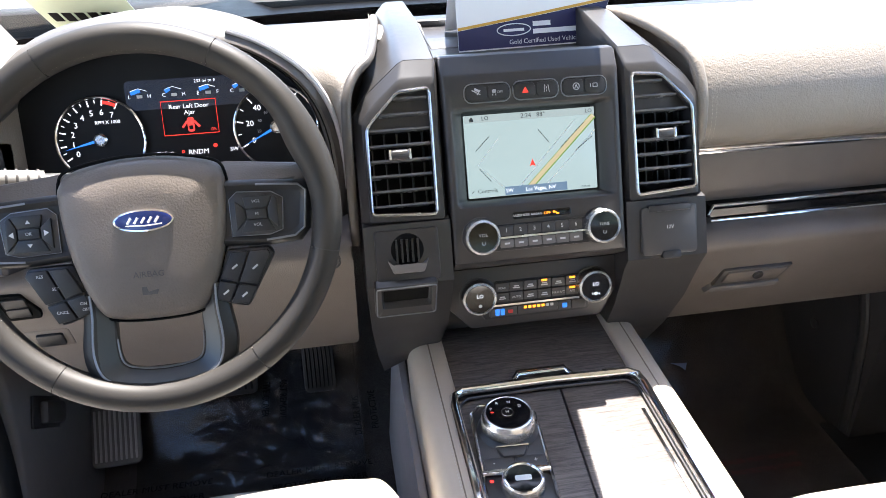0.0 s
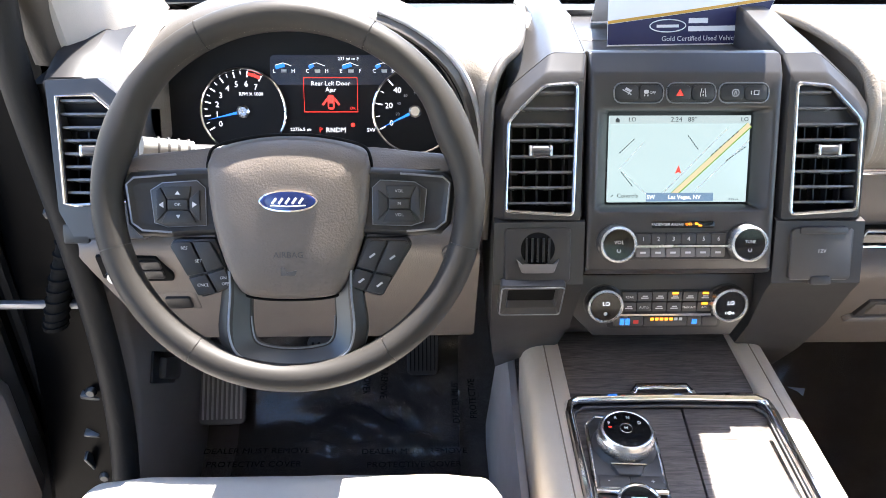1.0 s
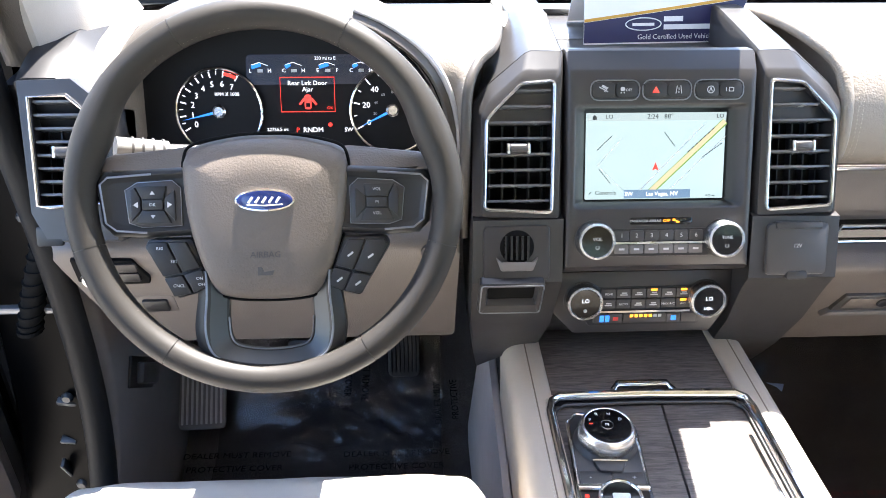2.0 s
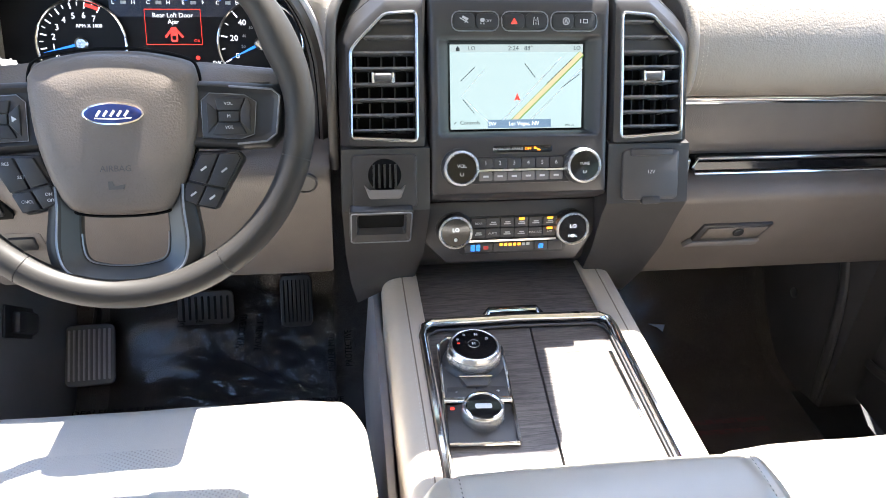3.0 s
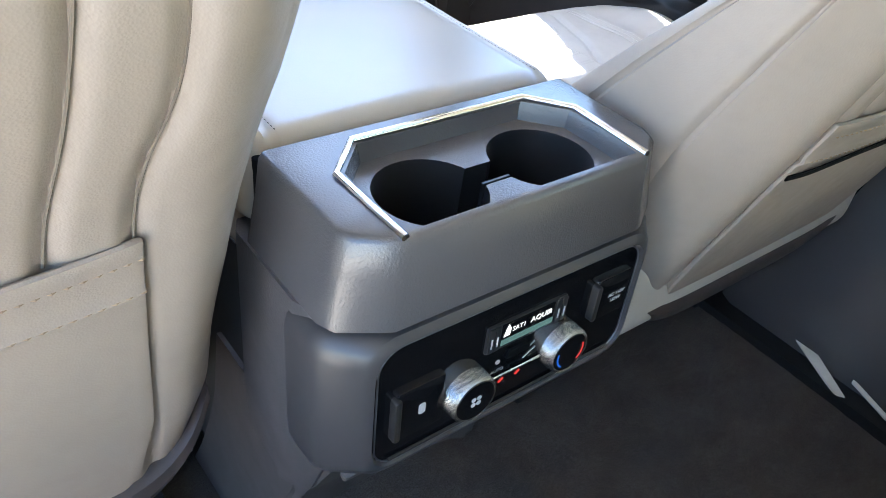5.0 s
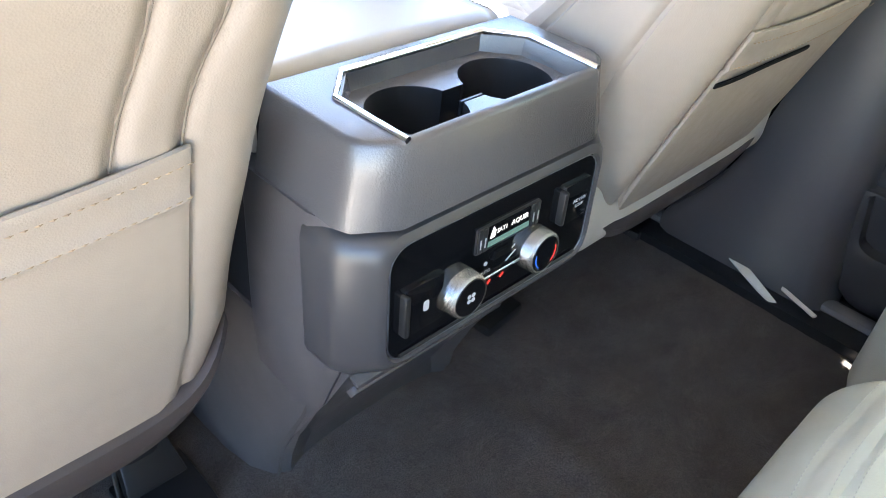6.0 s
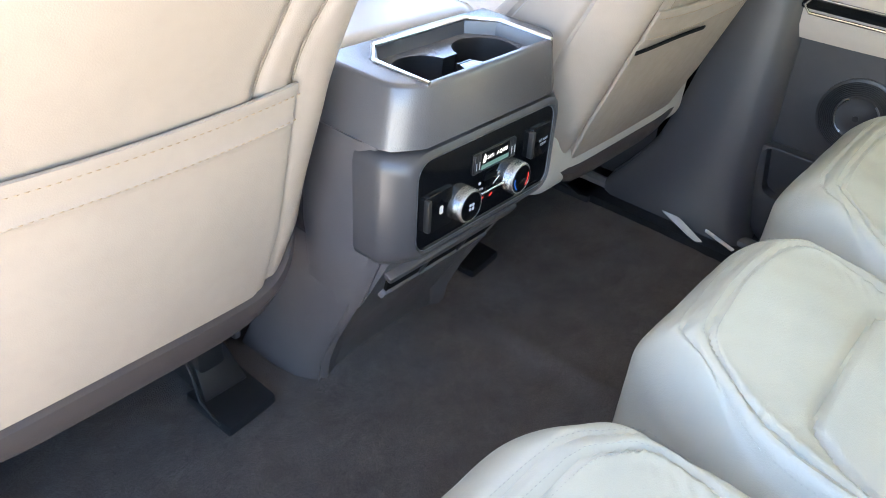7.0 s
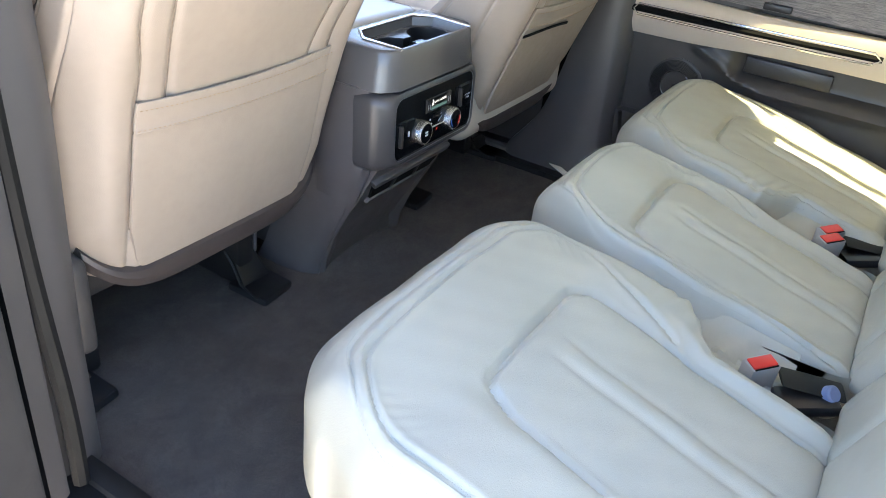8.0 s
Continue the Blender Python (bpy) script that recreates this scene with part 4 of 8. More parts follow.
# climate unit
cl_out = [(-0.112, 0.040), (0.124, 0.040), (0.126, 0.030), (0.122, -0.012), (0.098, -0.050), (-0.092, -0.050), (-0.128, -0.012), (-0.130, 0.030)]
part("climate_bezel", prism(cl_out, -0.03, 0.002, 0.003, C), M_STACK, dash, "graphite climate panel with cut corners")
part("climate_bed", prism(rrect(-0.075, 0.082, -0.038, 0.018, 0.006), 0.0, 0.003, 0.001, C), M_BLACK, dash)
for x in (-0.081, 0.0865):
    k = ring_knob(shift(C, x, 0.0, 0.001), 0.0245, dash)
    words("LO", 0.0078, shift(C, x, 0.004, 0.019), M_LIT, k)
    part("knob_sign", prism(ring_pts(x, -0.010, 0.0025, n=10), 0.0186, 0.019, 0, C), M_LABEL, k)
words("DUAL", 0.005, shift(C, 0.0865, -0.010, 0.0195), M_LIT, dash)
names = [("REAR", "", "", "", "", ""), ("", "AUTO", "", "", "MAX A/C", "A/C")]
for row in range(2):
    for i in range(6):
        x0, y0 = -0.0565 + i * 0.0205, (0.0025 if row == 0 else -0.0125)
        part("climate_key", prism(rrect(x0, x0 + 0.0195, y0, y0 + 0.0135, 0.0015), 0.002, 0.006, 0.0008, C), M_DARK, dash)
        w = names[row][i]
        if w:
            words(w, 0.0045, shift(C, x0 + 0.0098, y0 + 0.006, 0.0063), M_LABEL, dash)
        else:
            part("climate_sign", join(bar(shift(C, x0 + 0.0098, y0 + 0.006, 0.006), -0.005, 0.005, -0.002, -0.0006), bar(shift(C, x0 + 0.0098, y0 + 0.006, 0.006), -0.003, 0.004, 0.0006, 0.0022)), M_LABEL, dash)
        if (row, i) in ((0, 3), (0, 5), (1, 5)):
            part("amber_lamp", bar(shift(C, x0 + 0.0098, y0 + 0.0115, 0.006), -0.0042, 0.0042, -0.0016, 0.0016), M_LITAMBER, dash, "lit amber lamp")
part("climate_divider", bar(C, -0.060, 0.066, -0.0185, -0.0155, 0.002, 0.007), M_CHROME, dash)
for i, (x0, x1) in enumerate(((-0.066, -0.046), (-0.045, -0.026), (-0.025, 0.034), (0.035, 0.054), (0.055, 0.076))):
    part("lower_key", prism(rrect(x0, x1, -0.034, -0.0205, 0.002), 0.002, 0.006, 0.0008, C), M_DARK, dash)
for i in range(2):
    part("cool_lamp", bar(C, -0.0575 + i * 0.0075, -0.0515 + i * 0.0075, -0.032, -0.0225, 0.006, 0.0065), M_LITBLUE, dash, "lit blue cooling lamp")
part("seat_heat_sign", bar(C, -0.039, -0.032, -0.030, -0.025, 0.006, 0.0063), M_RED, dash)
for i in range(7):
    part("fan_lamp", bar(C, -0.016 + i * 0.0065, -0.0115 + i * 0.0065, -0.0255, -0.0215, 0.006, 0.0066), M_LITAMBER if i < 5 else M_LABEL, dash, "lit amber fan bar" if i < 5 else "")
part("seat_cool_sign", bar(C, 0.041, 0.048, -0.031, -0.024, 0.006, 0.0063), M_LITBLUE, dash)
part("stack_foot", along_x(smooth_line([(1.095, 0.528), (1.10, 0.50), (1.125, 0.47), (1.15, 0.455)], 4) + [(1.25, 0.45), (1.25, 0.62), (1.095, 0.62)], -0.13, 0.13, 0.003), M_DARK, dash)


# vent pillars either side of the screen, and the outer vents
def vent(m, outline, x0, x1, y0, y1, tab_y, parent, dx=0.0):
    v = part("vent", prism(outline, -0.045, -0.040, 0, m), M_INK, parent, "tall air vent with dark slats in a chrome frame")
    part("vent_frame", tube([(x, y, 0.002) for x, y in outline], (0.0026, 0.0026), 8, m, closed=True, flat_to=(0, 0, 1)), M_FRAME, v, "satin silver frame")
    n = 8
    for i in range(n):
        y = y0 + (y1 - y0) * (i + 0.6) / n
        a, b = x0, x1
        for (ax, ay), (bx, by) in zip(outline, outline[1:] + outline[:1]):
            if (ay - y) * (by - y) < 0:
                cx = ax + (bx - ax) * (y - ay) / (by - ay)
                if cx < (x0 + x1) / 2:
                    a = max(a, cx)
                else:
                    b = min(b, cx)
        part("slat", prism([(a + 0.002, -0.022), (b - 0.002, -0.022), (b - 0.002, -0.002), (a + 0.002, -0.002)], -0.0012, 0.0016, 0.0006, m @ Matrix.Translation((0, y, 0)) @ pose(0, 0, 0, 78)), M_SLAT, v)
    for i in range(5):
        x = x0 + (x1 - x0) * (i + 0.5) / 5
        part("vane", bar(m @ Matrix.Translation((x, 0, 0)), -0.0008, 0.0008, y0 + 0.004, y1 - 0.030, -0.038, -0.024), M_BLACK, v)
    xm = (x0 + x1) / 2 + dx
    tab = part("vent_tab", loft([flat(rrect(xm - 0.0135 + k, xm + 0.0135 - k, tab_y - 0.0065 + k, tab_y + 0.0065 - k, 0.004, 3), z) for k, z in ((0.001, -0.006), (0.0, 0.002), (0.0008, 0.006), (0.0025, 0.0078))], m, cap0=True, cap1=True), M_DARK, v, "dark moulded vent tab")
    for ex in (-1, 1):
        part("tab_cap", prism(rrect(xm + ex * 0.0125 - 0.002, xm + ex * 0.0125 + 0.002, tab_y - 0.0068, tab_y + 0.0068, 0.0015, 2), -0.004, 0.0074, 0.001, m), M_SILVER, tab, "bright end of the vent tab")
    return v


def pillar(sx):
    """A vent pillar of the centre stack; sx: -1 driver's side, 1 passenger's side."""
    def o(pts):
        return [(sx * x, y) for x, y in pts] if sx > 0 else [(sx * x, y) for x, y in pts][::-1]
    hole = rounded([(0.137, 0.006), (0.221, 0.011), (0.2185, 0.120), (0.210, 0.1305), (0.176, 0.164), (0.135, 0.167)], 0.006)
    outer = rounded([(0.122, -0.006), (0.2345, -0.004), (0.2345, 0.138), (0.217, 0.162), (0.166, 0.204), (0.122, 0.204)], 0.006)
    face = rounded([(0.127, -0.001), (0.2245, 0.002), (0.2245, 0.126), (0.2125, 0.145), (0.173, 0.179), (0.127, 0.179)], 0.005)
    part_way = [(0.15 * ax + 0.85 * bx, 0.15 * ay + 0.85 * by) for (ax, ay), (bx, by) in zip(outer, face)]
    inner = [(0.18 * ax + 0.82 * bx, 0.18 * ay + 0.82 * by) for (ax, ay), (bx, by) in zip(face, hole)]
    rings = [flat(o(outer), -0.06), flat(o(outer), -0.0155), flat(o(outer), -0.013), flat(o(part_way), -0.0022), flat(o(face), 0.0), flat(o(inner), 0.0012), flat(o(hole), -0.0015), flat(o(hole), -0.042)]
    body = loft(rings, S)
    ridge = loft([[(sx * x, y + (0.424 * (z - 0.884) if y < 1.16 else 0.0), z) for x, z in ring] for y, ring in (
        (1.1525, [(0.122, 0.80), (0.122, 0.879), (0.125, 0.883), (0.162, 0.8835), (0.170, 0.8805), (0.217, 0.845), (0.2295, 0.828), (0.2345, 0.80)]),
        (1.20, [(0.122, 0.80), (0.122, 0.884), (0.125, 0.888), (0.161, 0.889), (0.170, 0.886), (0.203, 0.862), (0.214, 0.845), (0.217, 0.80)]),
        (1.30, [(0.122, 0.80), (0.122, 0.892), (0.125, 0.896), (0.160, 0.896), (0.168, 0.893), (0.188, 0.874), (0.195, 0.855), (0.196, 0.80)]),
        (1.46, [(0.122, 0.78), (0.122, 0.884), (0.125, 0.888), (0.152, 0.888), (0.158, 0.885), (0.172, 0.868), (0.178, 0.85), (0.18, 0.78)]))], cap0=True, cap1=True)
    foot = loft([[(sx * x, y, z) for x, y, z in ring] for ring in (
        [(0.121, 1.058, 0.698), (0.2345, 1.058, 0.697), (0.2345, 1.22, 0.70), (0.121, 1.22, 0.70)],
        [(0.121, 1.030, 0.622), (0.236, 1.030, 0.622), (0.236, 1.22, 0.622), (0.121, 1.22, 0.622)],
        [(0.121, 1.040, 0.600), (0.235, 1.040, 0.600), (0.235, 1.22, 0.600), (0.121, 1.22, 0.600)],
        [(0.124, 1.062, 0.530), (0.232, 1.064, 0.530), (0.232, 1.22, 0.53), (0.124, 1.22, 0.53)],
        [(0.130, 1.098, 0.470), (0.225, 1.096, 0.460), (0.225, 1.24, 0.45), (0.130, 1.24, 0.45)],
        [(0.150, 1.150, 0.425), (0.215, 1.130, 0.400), (0.215, 1.28, 0.38), (0.150, 1.28, 0.38)])], cap0=True, cap1=True)
    p = part("vent_pillar", join(body, foot), M_STACK, dash, "graphite vent pillar")
    part("pillar_ridge", ridge, M_STACK, p, "graphite ridge running back over the dash")
    vent(S, o(hole), *((0.136, 0.220) if sx > 0 else (-0.220, -0.136)), 0.010, 0.165, 0.086, dash, 0.001 * sx)
    return p


right_pillar, left_pillar = pillar(1), pillar(-1)
Q = frame_of((0, 1.045, 0.66), (1, 0, 0), (0, 0.36, 0.93))
part("socket_cover", prism(rrect(0.140, 0.220, -0.036, 0.031, 0.006), -0.004, 0.006, 0.0025, Q), M_DARK, right_pillar, "dark socket cover")
part("cover_tab", prism(rrect(0.168, 0.195, -0.042, -0.031, 0.003), 0.0, 0.008, 0.0015, Q), M_STACK, right_pillar)
part("cover_hinge", prism(rrect(0.150, 0.210, 0.024, 0.033, 0.002), 0.0, 0.008, 0.0015, Q), M_STACK, right_pillar)
words("12V", 0.007, shift(Q, 0.180, 0.002, 0.0065), M_LABEL, right_pillar)
part("knob_plate", prism(rrect(-0.222, -0.138, -0.038, 0.033, 0.006), -0.004, 0.004, 0.0025, Q), M_STACK, left_pillar)
part("knob_well", prism(ring_pts(-0.180, 0.006, 0.0215, n=28), 0.003, 0.0048, 0.0006, Q), M_INK, left_pillar, "dark round well")
for i in range(5):
    part("well_fin", bar(shift(Q, -0.180 - 0.014 + i * 0.007, 0.004, 0.0048), -0.0013, 0.0013, -0.014, 0.016, 0.0, 0.003), M_BLACK, left_pillar)
part("well_lip", prism([(-0.207, -0.006), (-0.199, -0.014), (-0.161, -0.014), (-0.153, -0.006), (-0.160, -0.024), (-0.200, -0.024)], 0.003, 0.010, 0.002, Q), M_KICK, left_pillar, "grey moulded finger lip")
Q2 = frame_of((0, 1.0435, 0.572), (1, 0, 0), (0, -0.3, 0.954))
part("slot_frame", loft([rr3(-0.227, -0.144, 0.000, 0.060, 0.004, -0.006), rr3(-0.227, -0.144, 0.000, 0.060, 0.004, 0.006), rr3(-0.224, -0.147, 0.003, 0.058, 0.004, 0.0085), rr3(-0.218, -0.152, 0.016, 0.054, 0.003, 0.0075), rr3(-0.215, -0.155, 0.020, 0.052, 0.003, -0.002)], Q2), M_STACK, left_pillar)
part("slot_rim", tube([(x, y, 0.0088) for x, y in rrect(-0.225, -0.146, 0.002, 0.059, 0.004)], 0.0010, 6, Q2, closed=True), M_SATIN, left_pillar)
part("slot_well", prism(rrect(-0.217, -0.153, 0.018, 0.054, 0.003), -0.006, -0.0015, 0, Q2), M_INK, left_pillar, "dark open slot")
# outer vents
for sx in (-1, 1):
    VO = frame_of((sx * 0.715, 1.062, 0.80), (1, 0, 0), (0, 0.39, 0.92))
    hole = [(sx * 0.016, -0.068), (sx * 0.029, -0.066), (sx * 0.030, 0.058), (-sx * 0.012, 0.060), (-sx * 0.046, 0.030), (-sx * 0.044, -0.064)]
    outer = [(sx * 0.024, -0.110), (sx * 0.040, -0.0765), (sx * 0.044, 0.078), (-sx * 0.018, 0.080), (-sx * 0.060, 0.045), (-sx * 0.060, -0.110)]
    if sx > 0:
        hole, outer = hole[::-1], outer[::-1]
    rings = [flat(outer, -0.08), flat(outer, -0.005), flat([(x * 0.97, y * 0.98) for x, y in outer], 0.0), flat(hole, 0.001), flat(hole, -0.04)]
    ov = part("outer_vent_housing", loft(rings, VO), M_STACK, dash, "graphite housing of the outer vent")
    xs = sorted(x for x, _ in hole)
    vent(VO, hole, xs[0], xs[-1], -0.062, 0.060, -0.004, dash)
cap = [[(-0.762, y, z - 0.10), (-0.762 - o, y, z - 0.006), (-0.752 - o, y, z), (-0.715 - o * 0.5, y, z), (-0.672 - o, y, z - 0.032), (-0.672 - o, y, z - 0.10)] for y, z, o in ((1.094, 0.873, 0.0), (1.13, 0.884, 0.002), (1.20, 0.896, 0.008), (1.30, 0.900, 0.018), (1.42, 0.885, 0.028))]
part("dash_end", along_x([(1.125, 0.66), (1.135, 0.85), (1.42, 0.86), (1.42, 0.58), (1.14, 0.58)], -0.80, -0.766, 0.004), M_CAP, dash)
part("vent_cap", loft(cap, cap0=True, cap1=True), M_CAP, dash, "graphite cap sweeping back from the outer vent")
part("dash_shoulder", along_x(smooth_line([(1.115, 0.79), (1.125, 0.835), (1.155, 0.866), (1.20, 0.880), (1.28, 0.889)], 4) + [(1.29, 0.76), (1.13, 0.76)], -0.70, -0.655, 0.004), M_DASH, dash, "grained taupe shoulder beside the hood")
part("dash_end", along_x([(1.06, 0.58), (1.06, 0.735), (1.10, 0.86), (1.20, 0.885), (1.42, 0.86), (1.42, 0.58)], 0.765, 0.81, 0.006), M_CAP, dash)

# instruments
G = frame_of((-0.45, 1.185, 0.79), (1, 0, 0), (0, 0.342, 0.94))
clus = thing("instrument_cluster", (-0.45, 1.19, 0.70), "instrument cluster with two chrome-ringed dials and a lit warning display", "instrument cluster")
part("cluster_face", prism(rrect(-0.215, 0.215, -0.125, 0.115, 0.02), -0.012, -0.004, 0, G), M_GAUGE, clus)


def dial(x, y, r, ticks, numbers, start, span, hand, red_from=None):
    d = part("dial", prism(ring_pts(x, y, r, n=48), -0.004, -0.001, 0, G), M_GAUGE, clus, "round black dial with white numbers")
    part("dial_ring", tube([(px, py, 0.002) for px, py in ring_pts(x, y, r, n=48)], 0.0020, 8, G, closed=True), M_CHROME, d, "chrome ring")
    marks, reds = [], []
    for i in range(ticks + 1):
        a = radians(start - span * i / ticks)
        r0 = r * (0.80 if i % 2 == 0 else 0.86)
        s = slant(G, x + r0 * math.cos(a), y + r0 * math.sin(a), x + r * 0.94 * math.cos(a), y + r * 0.94 * math.sin(a), 0.0017 if i % 2 == 0 else 0.001, -0.001, -0.0004)
        marks.append(s)
    part("dial_marks", join(*marks), M_LIT, d)
    for i, n in enumerate(numbers):
        a = radians(start - span * i * 2 / ticks)
        words(n, 0.0105, shift(G, x + r * 0.64 * math.cos(a), y + r * 0.64 * math.sin(a), -0.0006), M_LIT, d)
    if red_from is not None:
        arc = [(x + r * 0.88 * math.cos(radians(a)), y + r * 0.88 * math.sin(radians(a)), -0.0005) for a in np.linspace(start - span * red_from, start - span, 8)]
        part("red_zone", tube(arc, (0.0022, 0.0006), 6, G, flat_to=(0, 0, 1)), M_LITRED, d)
    a = radians(hand)
    part("needle", prism([(x + 0.9 * r * math.cos(a), y + 0.9 * r * math.sin(a)), (x - 0.0022 * math.sin(a), y + 0.0022 * math.cos(a)), (x + 0.0022 * math.sin(a), y - 0.0022 * math.cos(a))], 0.001, 0.0022, 0, G), M_LITBLUE, d, "lit blue needle")
    part("hub", lathe([(0.0085, -0.001), (0.0085, 0.004), (0.006, 0.006), (0, 0.006)], shift(G, x, y), 24), M_SILVER, d)
    return d


tach = dial(-0.1085, 0.004, 0.055, 14, "01234567", 208, 147, 193, 0.86)
words("RPM X 1000", 0.0062, shift(G, -0.098, 0.026, -0.0006), M_LIT, tach)
speed = dial(0.1165, 0.004, 0.055, 8, ["0", "20", "40", "60", "80"], 207, 152, 206)
for i, n in enumerate(("20", "40", "60", "80")):
    a = radians(190 - 34 * i)
    words(n, 0.0052, shift(G, 0.1165 + 0.0235 * math.cos(a), 0.004 + 0.0235 * math.sin(a), -0.0006), M_LABEL, speed)
disp = part("display", prism(rrect(-0.072, 0.105, 0.038, 0.076, 0.006), -0.0035, -0.0028, 0, G), M_CLUSTER, clus, "dark information display")
for i, (a, b) in enumerate((("L", "H"), ("C", "H"), ("E", "F"), ("C", "H"))):
    x = -0.055 + i * 0.0435
    words(a, 0.0068, shift(G, x - 0.012, 0.0555, -0.0024), M_LIT, disp)
    words(b, 0.0068, shift(G, x + 0.013, 0.0555, -0.0024), M_LIT, disp)
    part("bar_gauge", slant(G, x - 0.010, 0.060, x + (0.002 if i in (0, 2) else -0.004), 0.0635, 0.0048, -0.0026, -0.002), M_LITBLUE, disp)
    part("gauge_arc", tube([(x - 0.010, 0.063, -0.0022), (x, 0.066, -0.0022), (x + 0.011, 0.062, -0.0022)], 0.0004, 5, G), M_LIT, disp)
    part("gauge_sign", bar(shift(G, x + 0.001, 0.0555, -0.0024), -0.0035, 0.0035, -0.002, 0.002), M_LABEL, disp)
words("233 mi to E", 0.0058, shift(G, 0.030, 0.071, -0.0022), M_LIT, disp)
warn = part("warning_box", tube([(-0.029, 0.003, -0.001), (0.041, 0.003, -0.001), (0.041, 0.047, -0.001), (-0.029, 0.047, -0.001)], 0.0007, 5, G, closed=True), M_LITRED, clus, "red outlined warning box")
words("Rear Left Door", 0.0082, shift(G, 0.006, 0.0395, -0.002), M_LIT, warn)
words("Ajar", 0.0082, shift(G, 0.006, 0.0315, -0.002), M_LIT, warn)
words("OK", 0.0055, shift(G, 0.0345, 0.0075, -0.002), M_LITRED, warn)
part("open_door_sign", join(prism(rrect(0.0015, 0.0105, 0.006, 0.025, 0.003), -0.002, -0.0015, 0, G), slant(G, 0.0015, 0.020, -0.005, 0.012, 0.003, -0.002, -0.0015), slant(G, 0.0105, 0.020, 0.017, 0.012, 0.003, -0.002, -0.0015)), M_LITRED, warn)
part("open_door_cut", bar(G, 0.0035, 0.0085, 0.009, 0.014, -0.0014, -0.001), M_GAUGE, warn)
words("RNDM", 0.0092, shift(G, 0.0115, -0.021, -0.002), M_LIT, clus)
words("P", 0.0092, shift(G, -0.0085, -0.021, -0.002), M_LITRED, clus)
words("22756.5 mi", 0.0062, shift(G, -0.035, -0.020, -0.002), M_LIT, clus)
words("SW", 0.0075, shift(G, 0.058, -0.021, -0.002), M_LIT, clus)
part("belt_sign", prism(ring_pts(0.034, -0.014, 0.003, n=8), -0.002, -0.0015, 0, G), M_LITRED, clus)

# ---- steering wheel ----
a27 = radians(27)
WH = frame_of((-0.455, 0.905, 0.814), (1, 0, 0), (0, math.sin(a27), math.cos(a27)))
wheel = thing("steering_wheel", (-0.455, 1.0, 0.77), "leather-rimmed steering wheel with taupe airbag pad and button spokes", "steering wheel")


def rim_ring(a0, a1, n, extra=0.0):
    """Cross-sections of the rim; it swells inward into thumb rests above the spokes."""
    rings = []
    for i in range(n + 1):
        deg = a0 + (a1 - a0) * i / n
        a = radians(deg)
        dirv = Vector((math.cos(a), math.sin(a), 0))
        d = deg % 360
        swell = sum(math.exp(-((d - c) / 11.0) ** 2) for c in (22, 158))
        inner = 0.0034 * swell
        R = 0.1785 - inner
        ring = []
        for k in range(20):
            t = 2 * math.pi * k / 20
            ring.append(dirv * (R + (0.0152 + inner + extra) * math.cos(t)) + Vector((0, 0, 0.002 + (0.0172 + 0.0015 * swell + extra) * math.sin(t))))
        rings.append(ring)
    return rings


cuts = [63, 117, 195, 237, 303, 345, 423]
for i, (a0, a1) in enumerate(zip(cuts, cuts[1:])):
    part("rim_section", loft(rim_ring(a0 + 0.15, a1 - 0.15, 26), WH, cap0=True, cap1=True), M_WHEEL, wheel, "leather rim section")
part("rim_core", loft(rim_ring(0, 360, 96, -0.0012)[:-1], WH, loop=True), M_BLACK, wheel)
seam = [WH @ Vector((0.1655 * math.cos(radians(a)), 0.1655 * math.sin(radians(a)), 0.0095)) for a in range(0, 361, 3)]
part("rim_stitching", stitches(seam, 0.0045, 0.0030, 0.0006, up=(0, -0.9, 0.45)), M_THREAD, wheel)

shield = [(-0.066, 0.052), (-0.030, 0.060), (0.0, 0.0615), (0.030, 0.060), (0.066, 0.052), (0.0755, 0.040), (0.0765, 0.015), (0.072, -0.025), (0.062, -0.062), (0.050, -0.086), (0.036, -0.0945), (0.0, -0.097), (-0.036, -0.0945), (-0.050, -0.086), (-0.062, -0.062), (-0.072, -0.025), (-0.0765, 0.015), (-0.0755, 0.040)]
sh = smooth_line([(x * 1.045, y * 1.03) for x, y in shield], 4, closed=True)
rings = [flat([(x * 1.0, y) for x, y in sh], -0.03)]
for k, z in ((1.0, -0.004), (0.985, 0.004), (0.95, 0.0085), (0.88, 0.0115), (0.72, 0.0135), (0.45, 0.0145), (0.2, 0.0147)):
    rings.append([(x * k, -0.012 + (y + 0.012) * k, z - 0.9 * max(0.0, -0.012 + (y + 0.012) * k - (0.049 - 0.0095 * (x / 0.066) ** 2))) for x, y in sh])
part("airbag_pad", loft(rings, WH, cap0=True, cap1=True), M_BAG, wheel, "grained taupe airbag pad")
EM = shift(WH, 0.001, -0.001, 0.0135)
part("badge_dish", prism(ring_pts(0, 0, 0.036, 0.0165, 40), -0.002, 0.0008, 0.0006, EM), M_BAG, wheel)
part("badge_rim", prism(ring_pts(0, 0, 0.0288, 0.0108, 40), 0.0, 0.0026, 0.0008, EM), M_CHROME, wheel, "chrome oval badge rim")
part("badge", prism(ring_pts(0, 0, 0.0268, 0.0092, 40), 0.0024, 0.0031, 0.0003, EM), M_BLUE, wheel, "blue oval badge")
